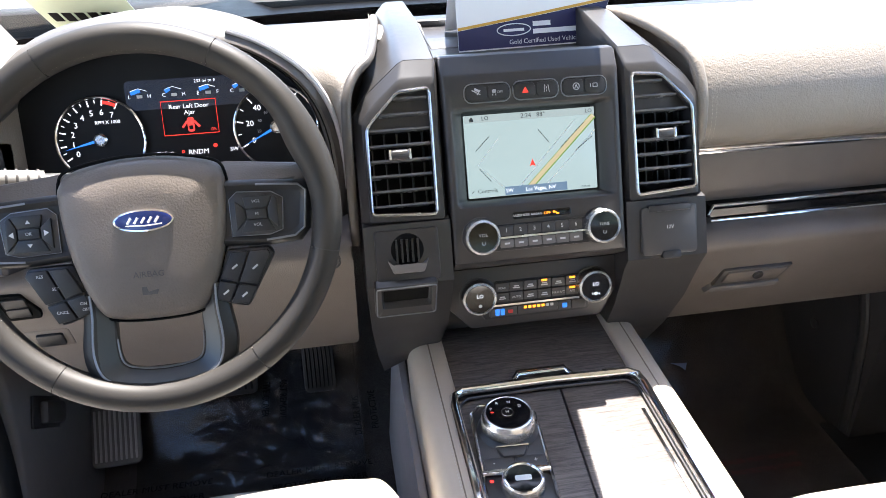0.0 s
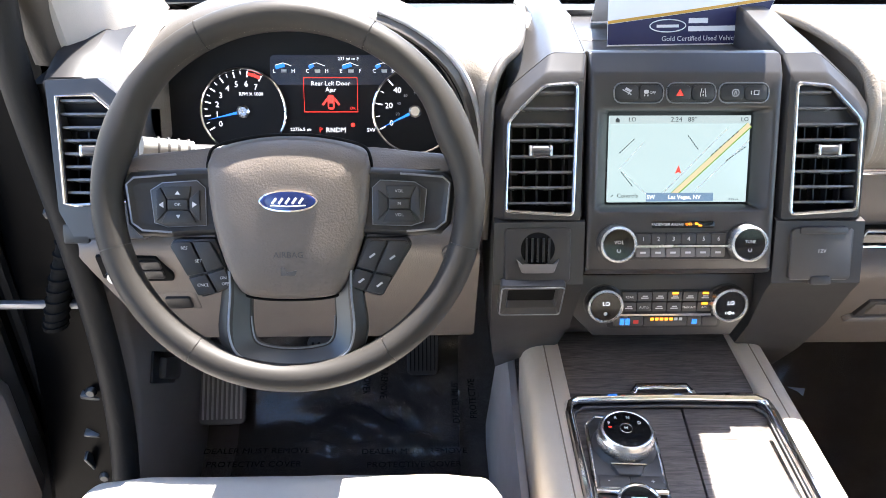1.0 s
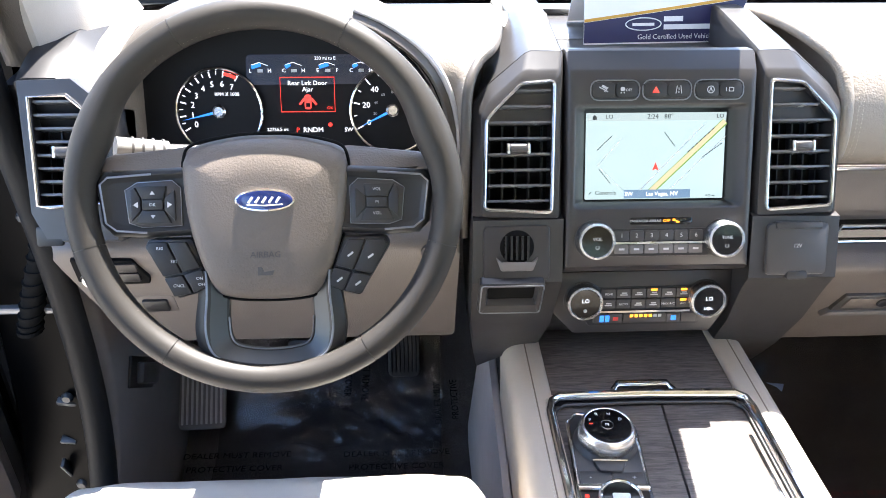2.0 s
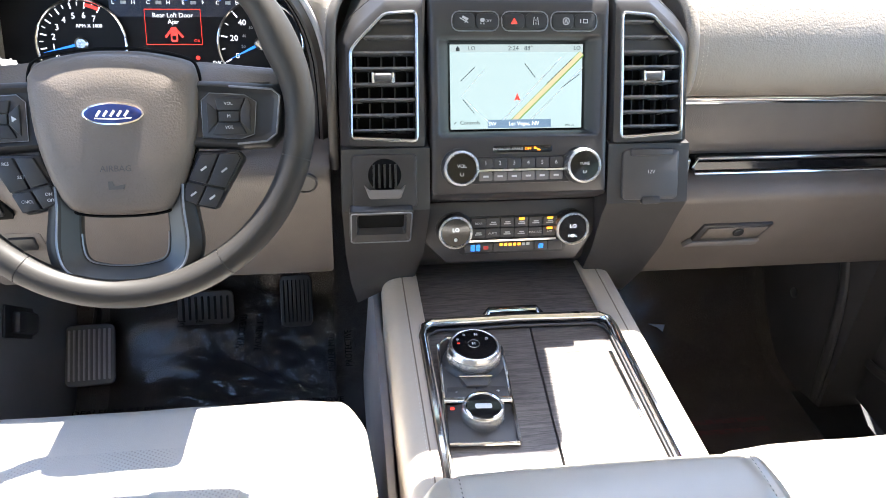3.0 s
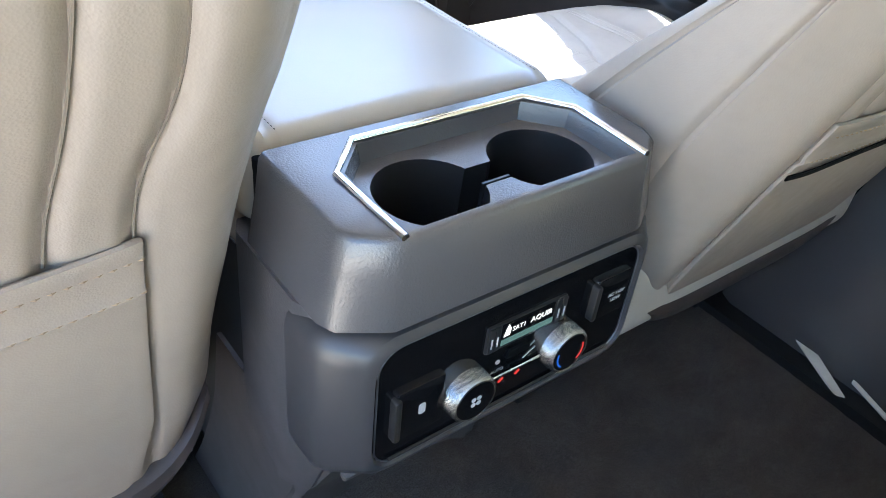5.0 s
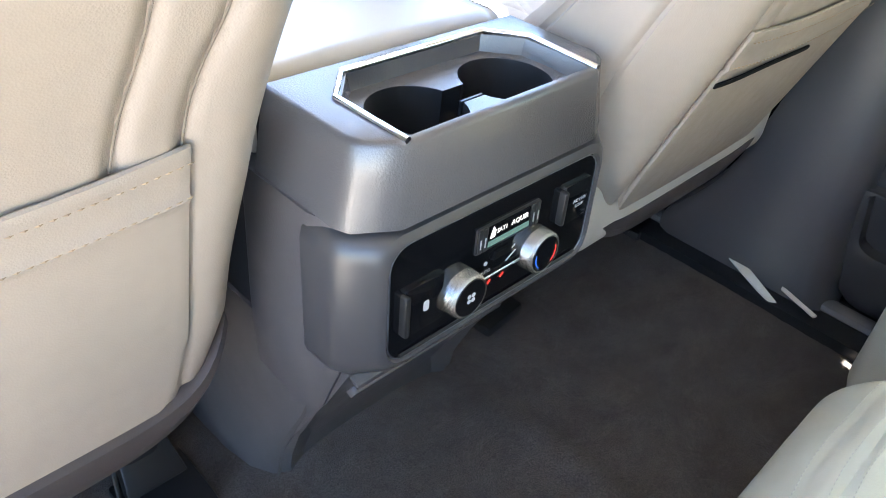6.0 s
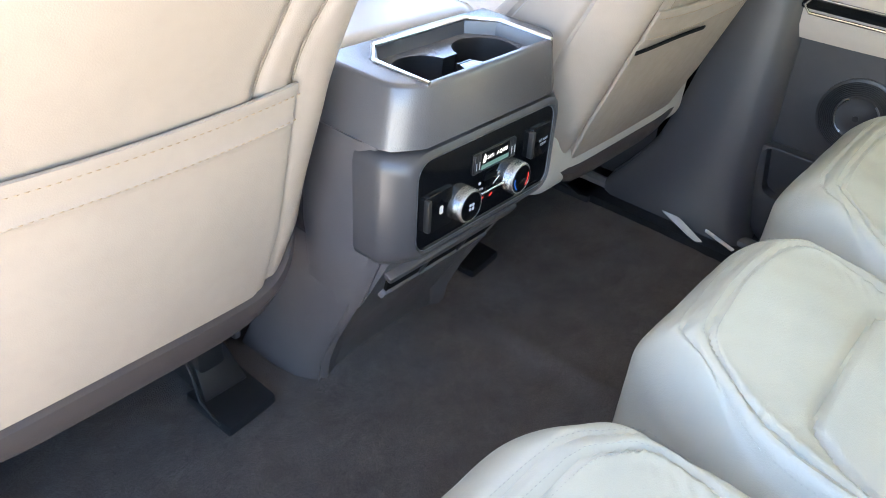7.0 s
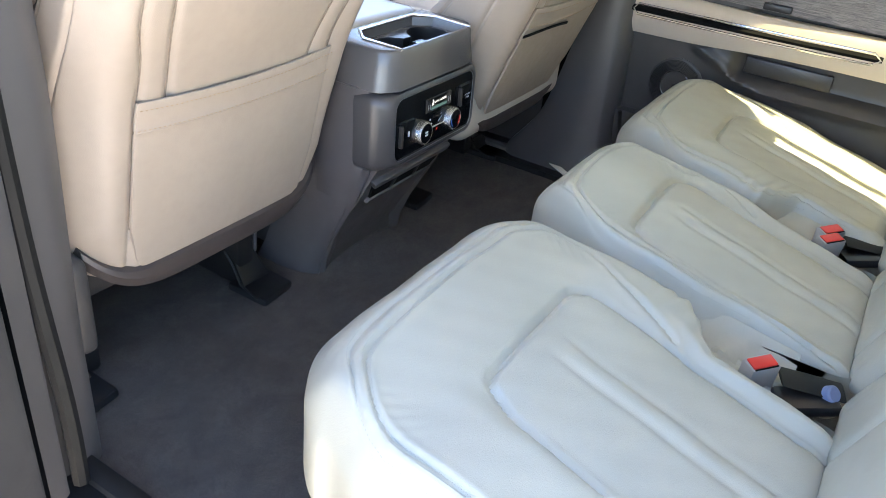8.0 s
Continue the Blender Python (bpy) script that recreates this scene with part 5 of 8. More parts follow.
part("badge_mark", join(*[tube([(x - 0.0020, -0.0026, 0.0032), (x + 0.0020, 0.0030, 0.0032)], (0.0012, 0.0004), 6, EM, flat_to=(0, 0, 1)) for x in (-0.0135, -0.0070, -0.0005, 0.0060, 0.0125)], tube([(-0.017, -0.0042, 0.0032), (0.0, -0.0052, 0.0032), (0.017, -0.0042, 0.0032)], (0.0006, 0.0004), 6, EM, flat_to=(0, 0, 1))), M_PALE, wheel, "pale plain marks on the badge")
words("AIRBAG", 0.0085, shift(WH, 0.0, -0.054, 0.0147), M_DARK, wheel, thick=0.0003)
part("airbag_emblem", prism([(-0.008, -0.074), (0.006, -0.074), (0.008, -0.069), (-0.002, -0.071), (-0.004, -0.066), (-0.008, -0.066)], 0.0, 0.0148, 0, WH), M_DARK, wheel)
part("pad_seam", tube(flat([(x * 1.012, y * 1.012) for x, y in sh], -0.004), 0.0016, 6, WH, closed=True), M_INK, wheel)

for sx in (-1, 1):
    def o(pts):
        return [(sx * x, y) for x, y in pts] if sx > 0 else [(sx * x, y) for x, y in pts][::-1]
    # broad spoke
    top = prism(o([(0.060, 0.012), (0.080, 0.026), (0.150, 0.020), (0.168, 0.026), (0.170, 0.035), (0.150, 0.046), (0.080, 0.052), (0.060, 0.054)]), -0.022, -0.004, 0.006, WH @ Matrix.Translation((0, 0.03, -0.012)) @ pose(0, 0, 0, -35) @ Matrix.Translation((0, -0.03, 0.012)), 3)
    part("spoke_cover", top, M_BAG, wheel)
    rim_of = [(0.060, -0.034), (0.118, -0.037), (0.150, -0.035), (0.160, -0.024), (0.1645, 0.018), (0.157, 0.028), (0.112, 0.031), (0.060, 0.033)]

    def inset(k):
        return o([(x - k * (1 if x > 0.14 else (0.45 if x > 0.1 else 0.0)), y + (k if y < -0.03 else (-k if y > 0.024 else (k * 0.4 if y < 0 else -k * 0.4)))) for x, y in rim_of])

    sp = part("spoke", loft([flat(inset(0.0), -0.024), flat(inset(0.0), -0.004), flat(inset(0.0015), 0.0005), flat(inset(0.0050), 0.0042), flat(inset(0.0062), 0.0044), flat(inset(0.0105), 0.0012), flat(inset(0.0115), 0.0008)], WH, cap0=True, cap1=True), M_SPOKE, wheel, "dark satin spoke with bevelled edge")
    part("spoke_edge", tube([(x, y, 0.0043) for x, y in (inset(0.0056)[1:7] if sx > 0 else inset(0.0056)[1:7])], (0.0011, 0.0007), 6, WH, flat_to=(0, 0, 1)), M_SATIN, sp, "bright satin ridge")
    bezel = o([(0.082, -0.025), (0.120, -0.0262), (0.1325, -0.022), (0.1355, 0.010), (0.124, 0.0172), (0.090, 0.0192), (0.082, 0.012)])
    part("spoke_inset", prism(bezel, 0.0, 0.0032, 0.0012, WH), M_STACK, sp, "graphite button bezel")
    part("bezel_edge", tube(flat(bezel, 0.003), 0.0005, 6, WH, closed=True), M_SATIN, sp)
    cx, cy = 0.1085, -0.0042
    w, h = 0.0212, 0.0182
    quads = {"up": [(-w + 0.008, h), (w - 0.005, h), (0.0105, 0.0056), (-0.0105, 0.0056)], "down": [(-0.0105, -0.0056), (0.0105, -0.0056), (w - 0.004, -h), (-w + 0.004, -h)], "out": [(0.0114, -0.0056), (w, -h + 0.002), (w, h - 0.004), (w - 0.004, h - 0.001), (0.0114, 0.0056)], "in": [(-w, -h + 0.002), (-0.0114, -0.0056), (-0.0114, 0.0056), (-w, h - 0.004)]}
    for q in quads.values():
        part("spoke_button", prism(o([(cx + x, cy + y) for x, y in q]), 0.002, 0.0062, 0.001, WH), M_BTN, sp)
    part("spoke_button", prism(o(rrect(cx - 0.010, cx + 0.010, cy - 0.005, cy + 0.005, 0.0015)), 0.002, 0.0068, 0.001, WH), M_BTN, sp)
    words("OK" if sx < 0 else "M", 0.0044, shift(WH, sx * cx, cy, 0.0071), M_LABEL, sp)
    if sx > 0:
        words("VOL", 0.0044, shift(WH, cx, cy + 0.0125, 0.0066), M_LABEL, sp)
        words("VOL", 0.0044, shift(WH, cx, cy - 0.0110, 0.0066), M_LABEL, sp)
    else:
        for dx, dy, pts in ((0, 0.0115, [(-0.0024, -0.0016), (0.0024, -0.0016), (0, 0.002)]), (0, -0.0115, [(-0.0024, 0.0016), (0, -0.002), (0.0024, 0.0016)])):
            part("arrow_sign", prism([(-cx + dx + x, cy + dy + y) for x, y in pts], 0.0062, 0.0066, 0, WH), M_LABEL, sp)
        for s2 in (-1, 1):
            part("arrow_sign", prism([(-cx + s2 * 0.0160 + s2 * x, cy + y) for x, y in ([(-0.002, -0.003), (0.0025, 0), (-0.002, 0.003)] if s2 > 0 else [(-0.002, 0.003), (0.0025, 0), (-0.002, -0.003)])], 0.0062, 0.0066, 0, WH), M_LABEL, sp)
    # lower switch pod
    pod = part("switch_pod", prism(o([(0.056, -0.088), (0.090, -0.098), (0.121, -0.046), (0.116, -0.038), (0.074, -0.038)]), -0.024, 0.0, 0.003, WH), M_BLACK, wheel)
    for k, q in enumerate(([(0.079, -0.041), (0.096, -0.041), (0.083, -0.071), (0.066, -0.066)], [(0.098, -0.041), (0.115, -0.041), (0.1175, -0.046), (0.102, -0.075), (0.0845, -0.0715)], [(0.065, -0.068), (0.082, -0.073), (0.073, -0.091), (0.058, -0.086)], [(0.084, -0.0735), (0.101, -0.077), (0.092, -0.095), (0.0745, -0.0915)])):
        part("pod_button", prism(o(q), 0.0, 0.0055, 0.0012, WH), M_BTN, pod)
    if sx < 0:
        for w2, x, y in (("RES", -0.104, -0.047), ("SET", -0.0905, -0.060), ("CNCL", -0.0865, -0.084), ("ON", -0.0665, -0.077), ("OFF", -0.0645, -0.083)):
            words(w2, 0.0043, shift(WH, x, y, 0.0058), M_LABEL, pod)
    else:
        for x, y in ((0.081, -0.055), (0.101, -0.057), (0.070, -0.080), (0.088, -0.084)):
            part("pod_sign", join(slant(WH, x - 0.0025, y - 0.0025, x + 0.003, y + 0.0015, 0.002, 0.0055, 0.006)), M_LABEL, pod)

# forked lower spoke
def fork(side_x, top, low, corner, mid):
    """One line of the fork: a leg down from top to low, a corner, and the middle of the cross-piece; mirrored."""
    half = [(-side_x[0], top), (-side_x[0], top * 0.6 + low * 0.4), (-side_x[1], low), (-corner[0], corner[1]), (-corner[0] * 0.62, corner[1] * 0.25 + mid * 0.75), (0.0, mid)]
    return smooth_line(half + [(-x, y) for x, y in half[-2::-1]], 5)


edge_out = fork((0.0715, 0.0755), -0.070, -0.132, (0.066, -0.160), -0.174)
ridge = fork((0.0600, 0.0625), -0.070, -0.130, (0.055, -0.153), -0.1655)
edge_in = fork((0.0415, 0.0425), -0.070, -0.124, (0.0385, -0.143), -0.1515)
us = part("lower_spoke", loft([flat(edge_out, -0.018), flat(edge_out, -0.006), [(x * 0.99, y * 0.997, -0.002) for x, y in edge_out], flat(ridge, 0.0065), [(x * 0.985, y * 0.995, 0.0066) for x, y in ridge], flat(edge_in, -0.007), flat(edge_in, -0.018)], WH, closed=False), M_SPOKE, wheel, "dark satin forked lower spoke")
part("spoke_bevel", loft([[(x * 0.978, y * 0.992, 0.0062) for x, y in ridge], [(x * 0.99 + px * 0.01, y, -0.0054) for (x, y), (px, _) in zip([(a * 1.03, b * 1.008) for a, b in edge_in], ridge)]], WH, closed=False), M_BEVEL, us, "grey satin inner facet")
part("spoke_edge", tube([(x, y, 0.0066) for x, y in ridge], (0.0012, 0.0008), 6, WH, flat_to=(0, 0, 1)), M_SATIN, us, "bright satin ridge")
part("chrome_line", tube([(x * 0.985, y * 0.996, -0.0062) for x, y in edge_in[9:-9]], 0.0009, 6, WH), M_SATIN, us, "thin satin line")
stalk = thing("indicator_stalk", (-0.56, 0.99, 0.84), "white-marked grey indicator stalk behind the wheel", "stalk")
part("stalk_arm", tube([(-0.50, 1.01, 0.816), (-0.54, 0.995, 0.823), (-0.568, 0.985, 0.829)], (0.011, 0.008), 12, flat_to=(0, 0, 1)), M_DARK, stalk)
part("stalk_end", tube([(-0.568, 0.985, 0.829), (-0.606, 0.970, 0.840), (-0.614, 0.966, 0.843)], 0.0115, 14), M_STALK, stalk, "ribbed pale end")
for i in range(4):
    part("stalk_rib", tube([(-0.572 - i * 0.009, 0.9834 - i * 0.0036, 0.8302 + i * 0.0026), (-0.574 - i * 0.009, 0.9826 - i * 0.0036, 0.8308 + i * 0.0026)], 0.0132, 14), M_DARK, stalk)

# ---- centre console ----
con = thing("centre_console", (0, 0.75, 0.02), "wide centre console with charcoal wood, beige leather pads and chrome frame", "console")
part("console_body", join(box(-0.172, 0.172, 0.34, 1.14, 0.03, 0.448, 0.01)), M_DARK, con, "dark console body")
for sx in (-1, 1):
    prof = smooth_line([(0.126, 0.448), (0.127, 0.462), (0.133, 0.4665), (0.150, 0.4675), (0.165, 0.464), (0.1755, 0.452), (0.179, 0.43), (0.177, 0.38), (0.174, 0.30)], 4) + [(0.160, 0.30), (0.160, 0.44)]
    rings = []
    for y in (1.135, 1.130, 1.10, 1.0, 0.85, 0.70, 0.64, 0.60):
        k = 0.97 if y > 1.133 else 1.0
        dz = -0.010 if y > 1.133 else (-0.002 if y > 1.11 else 0)
        rings.append([(sx * x * k, y, z + dz) for x, z in prof])
    p = part("side_pad", loft(rings, cap0=True, cap1=True), M_PAD, con, "beige stitched leather side pad")
    line = [(sx * 0.150, y, 0.4678) for y in np.linspace(1.12, 0.60, 30)]
    part("pad_seam", tube(line, (0.0009, 0.0004), 6, flat_to=(0, 0, 1)), M_SEAM, p)
    part("stitching", join(stitches([(sx * 0.1535, y, 0.4679) for _, y, _ in line])), M_THREADL, p)
part("wood_panel", box(-0.1275, 0.1275, 1.005, 1.15, 0.440, 0.4585, 0.002), M_WOOD, con, "charcoal wood-grain front lid")
part("wood_bed", box(-0.133, 0.133, 0.60, 1.003, 0.440, 0.450, 0.001), M_BLACK, con)
part("wood_lid", prism([(0.0195, 0.975), (0.125, 0.974), (0.125, 0.62), (-0.007, 0.62), (0.006, 0.80)], 0.448, 0.4585, 0.0015), M_WOOD, con, "charcoal wood-grain sliding lid")
part("wood_surround", prism([(0.0175, 0.975), (-0.126, 0.978), (-0.126, 0.62), (-0.009, 0.62), (0.0035, 0.80)][::-1], 0.448, 0.458, 0.0015), M_WOOD, con, "charcoal wood-grain shifter surround")
part("lid_slot", prism([(0.112, 0.915), (0.1175, 0.915), (0.1175, 0.70), (0.114, 0.70)][::-1], 0.4575, 0.4602, 0.0005), M_CHROME, con, "thin chrome slot trim")
fr = [(-0.136, 0.60, 0.466), (-0.136, 0.80, 0.466), (-0.136, 0.955, 0.467), (-0.133, 0.975, 0.467), (-0.120, 0.985, 0.467), (0.0, 0.987, 0.467), (0.118, 0.983, 0.467), (0.130, 0.973, 0.467), (0.133, 0.953, 0.467), (0.133, 0.80, 0.466), (0.133, 0.60, 0.466)]
part("chrome_frame", tube(fr, (0.0065, 0.0075), 10, flat_to=(0, 0, 1)), M_CHROME, con, "polished chrome frame round the wood")
part("frame_lip", tube([(x * 0.944, y - (0.010 if y > 0.97 else 0), z - 0.0055) for x, y, z in fr], (0.0024, 0.0022), 8, flat_to=(0, 0, 1)), M_STACK, con)
part("lid_handle", tube([(-0.041, 1.002, 0.461), (-0.034, 1.010, 0.466), (0.034, 1.010, 0.466), (0.041, 1.000, 0.461)], (0.0055, 0.0035), 8, flat_to=(0, 0, 1)), M_CHROME, con, "chrome lid pull")
# shifter module
def knurled(profile, m, rows=(1, 2), n=180):
    """A turned knob whose side rows are cut with fine teeth."""
    rings = []
    for i, (r, z) in enumerate(profile[:-1]):
        rings.append([((r - (0.00035 if i in rows and k % 2 else 0.0)) * math.cos(2 * math.pi * k / n), (r - (0.00035 if i in rows and k % 2 else 0.0)) * math.sin(2 * math.pi * k / n), z) for k in range(n)])
    return loft(rings, m, cap0=True, cap1=True)


MD = frame_of((-0.079, 0.86, 0.459), (1, -0.06, 0), (0.06, 1, 0))
part("module_plate", prism([(-0.042, -0.026), (0.040, -0.026), (0.041, 0.070), (0.030, 0.086), (-0.028, 0.092), (-0.040, 0.078)], -0.004, 0.0055, 0.002, MD), M_STACK, con, "graphite shifter plate")
part("module_frame", tube([(-0.043, -0.095, 0.004), (-0.0425, -0.03, 0.004), (-0.0415, 0.078, 0.005), (-0.029, 0.0935, 0.005), (0.031, 0.0875, 0.005), (0.0425, 0.071, 0.005), (0.0415, -0.03, 0.004), (0.041, -0.095, 0.004)], 0.0026, 8, MD), M_CHROME, con)
part("module_bar", tube([(-0.042, -0.0265, 0.006), (0.041, -0.0265, 0.006)], (0.004, 0.003), 8, MD, flat_to=(0, 0, 1)), M_CHROME, con)
KN = shift(MD, 0.0015, 0.046, 0.004)
sk = part("shift_knob", knurled([(0.0335, 0.006), (0.0350, 0.0085), (0.0352, 0.0225), (0.0345, 0.0235), (0.0, 0.0235)], KN), M_KNURL, con, "knurled silver rotary shifter")
part("knob_collar", lathe([(0.0405, 0.0), (0.0395, 0.002), (0.0345, 0.0078), (0.0, 0.0078)], KN, 48), M_STACK, sk, "graphite collar")
part("knob_bevel", lathe([(0.0352, 0.0228), (0.0350, 0.0240), (0.0318, 0.0292), (0.0300, 0.0298), (0.0288, 0.0293), (0.0, 0.0285)], KN, 56), M_SILVER, sk, "polished bevel")
part("knob_face", lathe([(0.0288, 0.0290), (0.0284, 0.0297), (0.0, 0.0300)], KN, 40), M_PIANO, sk, "gloss black face")
for w2, x, y in (("P", -0.0212, 0.0080), ("R", -0.0120, 0.0180), ("N", 0.0035, 0.0185), ("D", 0.0165, 0.0100), ("M", -0.001, 0.0005)):
    words(w2, 0.0062, shift(KN, x, y, 0.0303), M_LABEL, sk)
part("gear_ring", tube([(0.0075 * math.cos(a) - 0.001, 0.0075 * math.sin(a) + 0.0005, 0.0303) for a in np.linspace(0, 6.28, 25)[:-1]], 0.0005, 5, KN, closed=True), M_SILVER, sk)
part("gear_lamp", bar(KN, -0.0225, -0.0185, 0.0010, 0.0026, 0.0300, 0.0306), M_LITRED, sk)
part("shift_key", prism([(-0.020, 0.010), (0.021, 0.010), (0.013, -0.006), (-0.013, -0.006)][::-1], 0.004, 0.011, 0.002, MD), M_DARK, con)
part("key_edge", tube([(-0.0205, 0.010, 0.0115), (0.0215, 0.010, 0.0115)], 0.0012, 6, MD), M_CHROME, con)
for sx in (-1, 1):
    part("shift_button", prism([(0.001 if sx > 0 else -0.038, -0.023), (0.038 if sx > 0 else -0.001, -0.023), (0.038 if sx > 0 else -0.001, -0.004), (0.001 if sx > 0 else -0.038, -0.004)], 0.005, 0.0075, 0.001, MD), M_DARK, con)
    words("+" if sx > 0 else "-", 0.009, shift(MD, sx * 0.026, -0.013, 0.0078), M_LABEL, con)
part("mode_plate", prism([(-0.041, -0.095), (0.039, -0.095), (0.040, -0.029), (-0.041, -0.029)], -0.004, 0.003, 0.0015, MD), M_STACK, con)
K3 = shift(MD, 0.0025, -0.050, 0.002)
mk = part("mode_knob", knurled([(0.0265, 0.0), (0.0265, 0.004), (0.0255, 0.0145), (0.0250, 0.0155), (0.0, 0.0155)], K3, (1, 2)), M_KNURL, con, "knurled silver drive mode knob")
part("mode_ring", lathe([(0.0252, 0.0150), (0.0250, 0.0168), (0.0236, 0.0188), (0.0218, 0.0190), (0.0205, 0.0176), (0.0200, 0.0160)], K3, 48), M_CHROME, mk, "polished chrome ring")
part("mode_face", lathe([(0.0205, 0.0158), (0.0203, 0.0166), (0.0, 0.0170)], K3, 36), M_PIANO, mk, "gloss black face")
part("mode_mark", prism(rrect(-0.010, 0.010, -0.004, 0.004, 0.002), 0.0168, 0.0173, 0, K3), M_PALE, mk, "pale illegible marking")
part("mode_sign", bar(MD, -0.0355, -0.0305, -0.0395, -0.0355, 0.003, 0.0035), M_LITRED, con)
part("mode_frame", tube([(-0.041, -0.096, 0.004), (0.040, -0.096, 0.004)], 0.0026, 8, MD), M_CHROME, con)

# armrest
def arm_shape(x, y, z):
    up = step(z, 0.0, 0.03)
    z = z + up * (0.004 * (1 - (x / 0.17) ** 2) + groove(np.abs(np.abs(x) - 0.146), 0.0035, 0.0035) + groove(np.abs(np.abs(x) - 0.1385), 0.002, 0.0012))
    z = z - 0.012 * step(np.abs(x), 0.148, 0.178) * up
    z = z - 0.010 * step(y, 0.10, 0.17) * up
    return x, y, z


arm = thing("armrest", (0, 0.485, 0.45), "grey-beige stitched leather armrest lid on the console", "armrest")
part("armrest_lid", placed(soft_box((0.176, 0.163, 0.042), 0.022, 0.004, arm_shape), Matrix.Translation((0, 0.488, 0.526))), M_ARM, arm)
part("armrest_box", box(-0.168, 0.168, 0.33, 0.635, 0.25, 0.49, 0.012), M_PAD, arm, "beige leather console bin")
for sx in (-1, 1):
    part("stitching", stitches([(sx * 0.1425, y, 0.5712 - 0.010 * max(0, min(1, (y - 0.588) / 0.07)) ** 2) for y in np.linspace(0.335, 0.64, 40)]), M_INK, arm)
part("lid_gap", box(-0.166, 0.166, 0.318, 0.332, 0.44, 0.555, 0.002), M_INK, arm)

# rear end of the console
rear = thing("rear_console", (0, 0.24, 0.0), "dark grey rear console end with cup holders and climate controls", "console")
YF, YB = 0.162, 0.318

def outline_top(k, z):
    pts = [(-0.166 + k, YB), (-0.166 + k, 0.205 + k * 0.5), (-0.160 + k, 0.190 + k * 0.7), (-0.132 + k * 0.3, 0.172 + k), (-0.124, YF + 0.006 + k), (0.124, YF + k + 0.006), (0.132 - k * 0.3, 0.172 + k), (0.160 - k, 0.190 + k * 0.7), (0.166 - k, 0.205 + k * 0.5), (0.166 - k, YB)]
    return [(x, y, z) for x, y in pts]


hole = [(-0.090, 0.296), (-0.122, 0.262), (-0.124, 0.220), (-0.122, 0.190), (-0.120, 0.178), (0.120, 0.178), (0.122, 0.190), (0.124, 0.220), (0.122, 0.262), (0.090, 0.296)]

low_out = [[(x * s, y + d, z) for x, y, _ in outline_top(0, 0)] for s, d, z in ((1.0, 0, 0.560), (1.025, -0.002, 0.535), (1.09, -0.006, 0.488))]
part("cup_shroud", loft([[(x, y + 0.0, z) for x, y, z in r] for r in low_out[::-1]] + [outline_top(0.003, 0.5645), outline_top(0.006, 0.5655), [(x, y, 0.5655) for x, y in hole], [(x * 0.985, y, 0.561) for x, y in hole], [(x * 0.965, 0.24 + (y - 0.24) * 0.95, 0.548) for x, y in hole]]), M_CUPTOP, rear, "grained grey cup holder shroud")
tr = [(-0.1275, 0.172, 0.566), (-0.129, 0.262, 0.567), (-0.093, 0.300, 0.568), (0.093, 0.300, 0.568), (0.129, 0.262, 0.567), (0.1275, 0.172, 0.566)]
part("cup_trim", tube(tr, (0.0034, 0.0030), 10, flat_to=(0, 0, 1)), M_CHROME, rear, "chrome trim round the cup holders")
# cup tray with two wells
def tray_plate(z):
    """The tray's deck: a sheet with a waisted opening over both wells."""
    bm = bmesh.new()
    a = math.asin(0.014 / 0.048)
    inner = [(-0.060 + 0.048 * math.cos(t), 0.232 + 0.048 * math.sin(t)) for t in np.linspace(a, 2 * math.pi - a, 49)]
    inner += [(0.060 + 0.048 * math.cos(t), 0.232 + 0.048 * math.sin(t)) for t in np.linspace(math.pi + a, 3 * math.pi - a, 49)]
    edges = []
    for ring in ([(-0.122, 0.172), (0.122, 0.172), (0.122, 0.296), (-0.122, 0.296)], inner):
        vs = [bm.verts.new((x, y, z)) for x, y in ring]
        edges += [bm.edges.new((p, q)) for p, q in zip(vs, vs[1:] + vs[:1])]
    bmesh.ops.triangle_fill(bm, use_beauty=True, edges=edges)
    return bm


part("cup_deck", tray_plate(0.5485), M_CUPTOP, rear, "grey deck round the cups")
walls = []
for cx, a0 in ((-0.060, 0), (0.060, 180)):
    rings = []
    for r, z in ((0.0484, 0.5486), (0.0478, 0.545), (0.0465, 0.50), (0.045, 0.465), (0.030, 0.463), (0.001, 0.463)):
        rings.append([(cx + r * math.cos(radians(a0 + 17 + 326 * i / 40)), 0.232 + r * math.sin(radians(a0 + 17 + 326 * i / 40)), z) for i in range(41)])
    walls.append(loft(rings, closed=False))
for w in walls:
    part("cup_well", w, M_BLACK, rear, "deep black cup well")
part("cup_bridge", join(box(-0.0146, 0.0146, 0.2490, 0.2515, 0.47, 0.5482, 0.0), box(-0.0146, 0.0146, 0.2205, 0.2230, 0.47, 0.5482, 0.0), box(-0.03, 0.03, 0.222, 0.25, 0.462, 0.466, 0.0)), M_BLACK, rear)
for cx in (-0.060, 0.060):
    part("cup_mat", lathe([(0.043, 0.463), (0.043, 0.466), (0.04, 0.467), (0.0, 0.467)], Matrix.Translation((cx, 0.232, 0)), 30), M_RUBBER, rear)
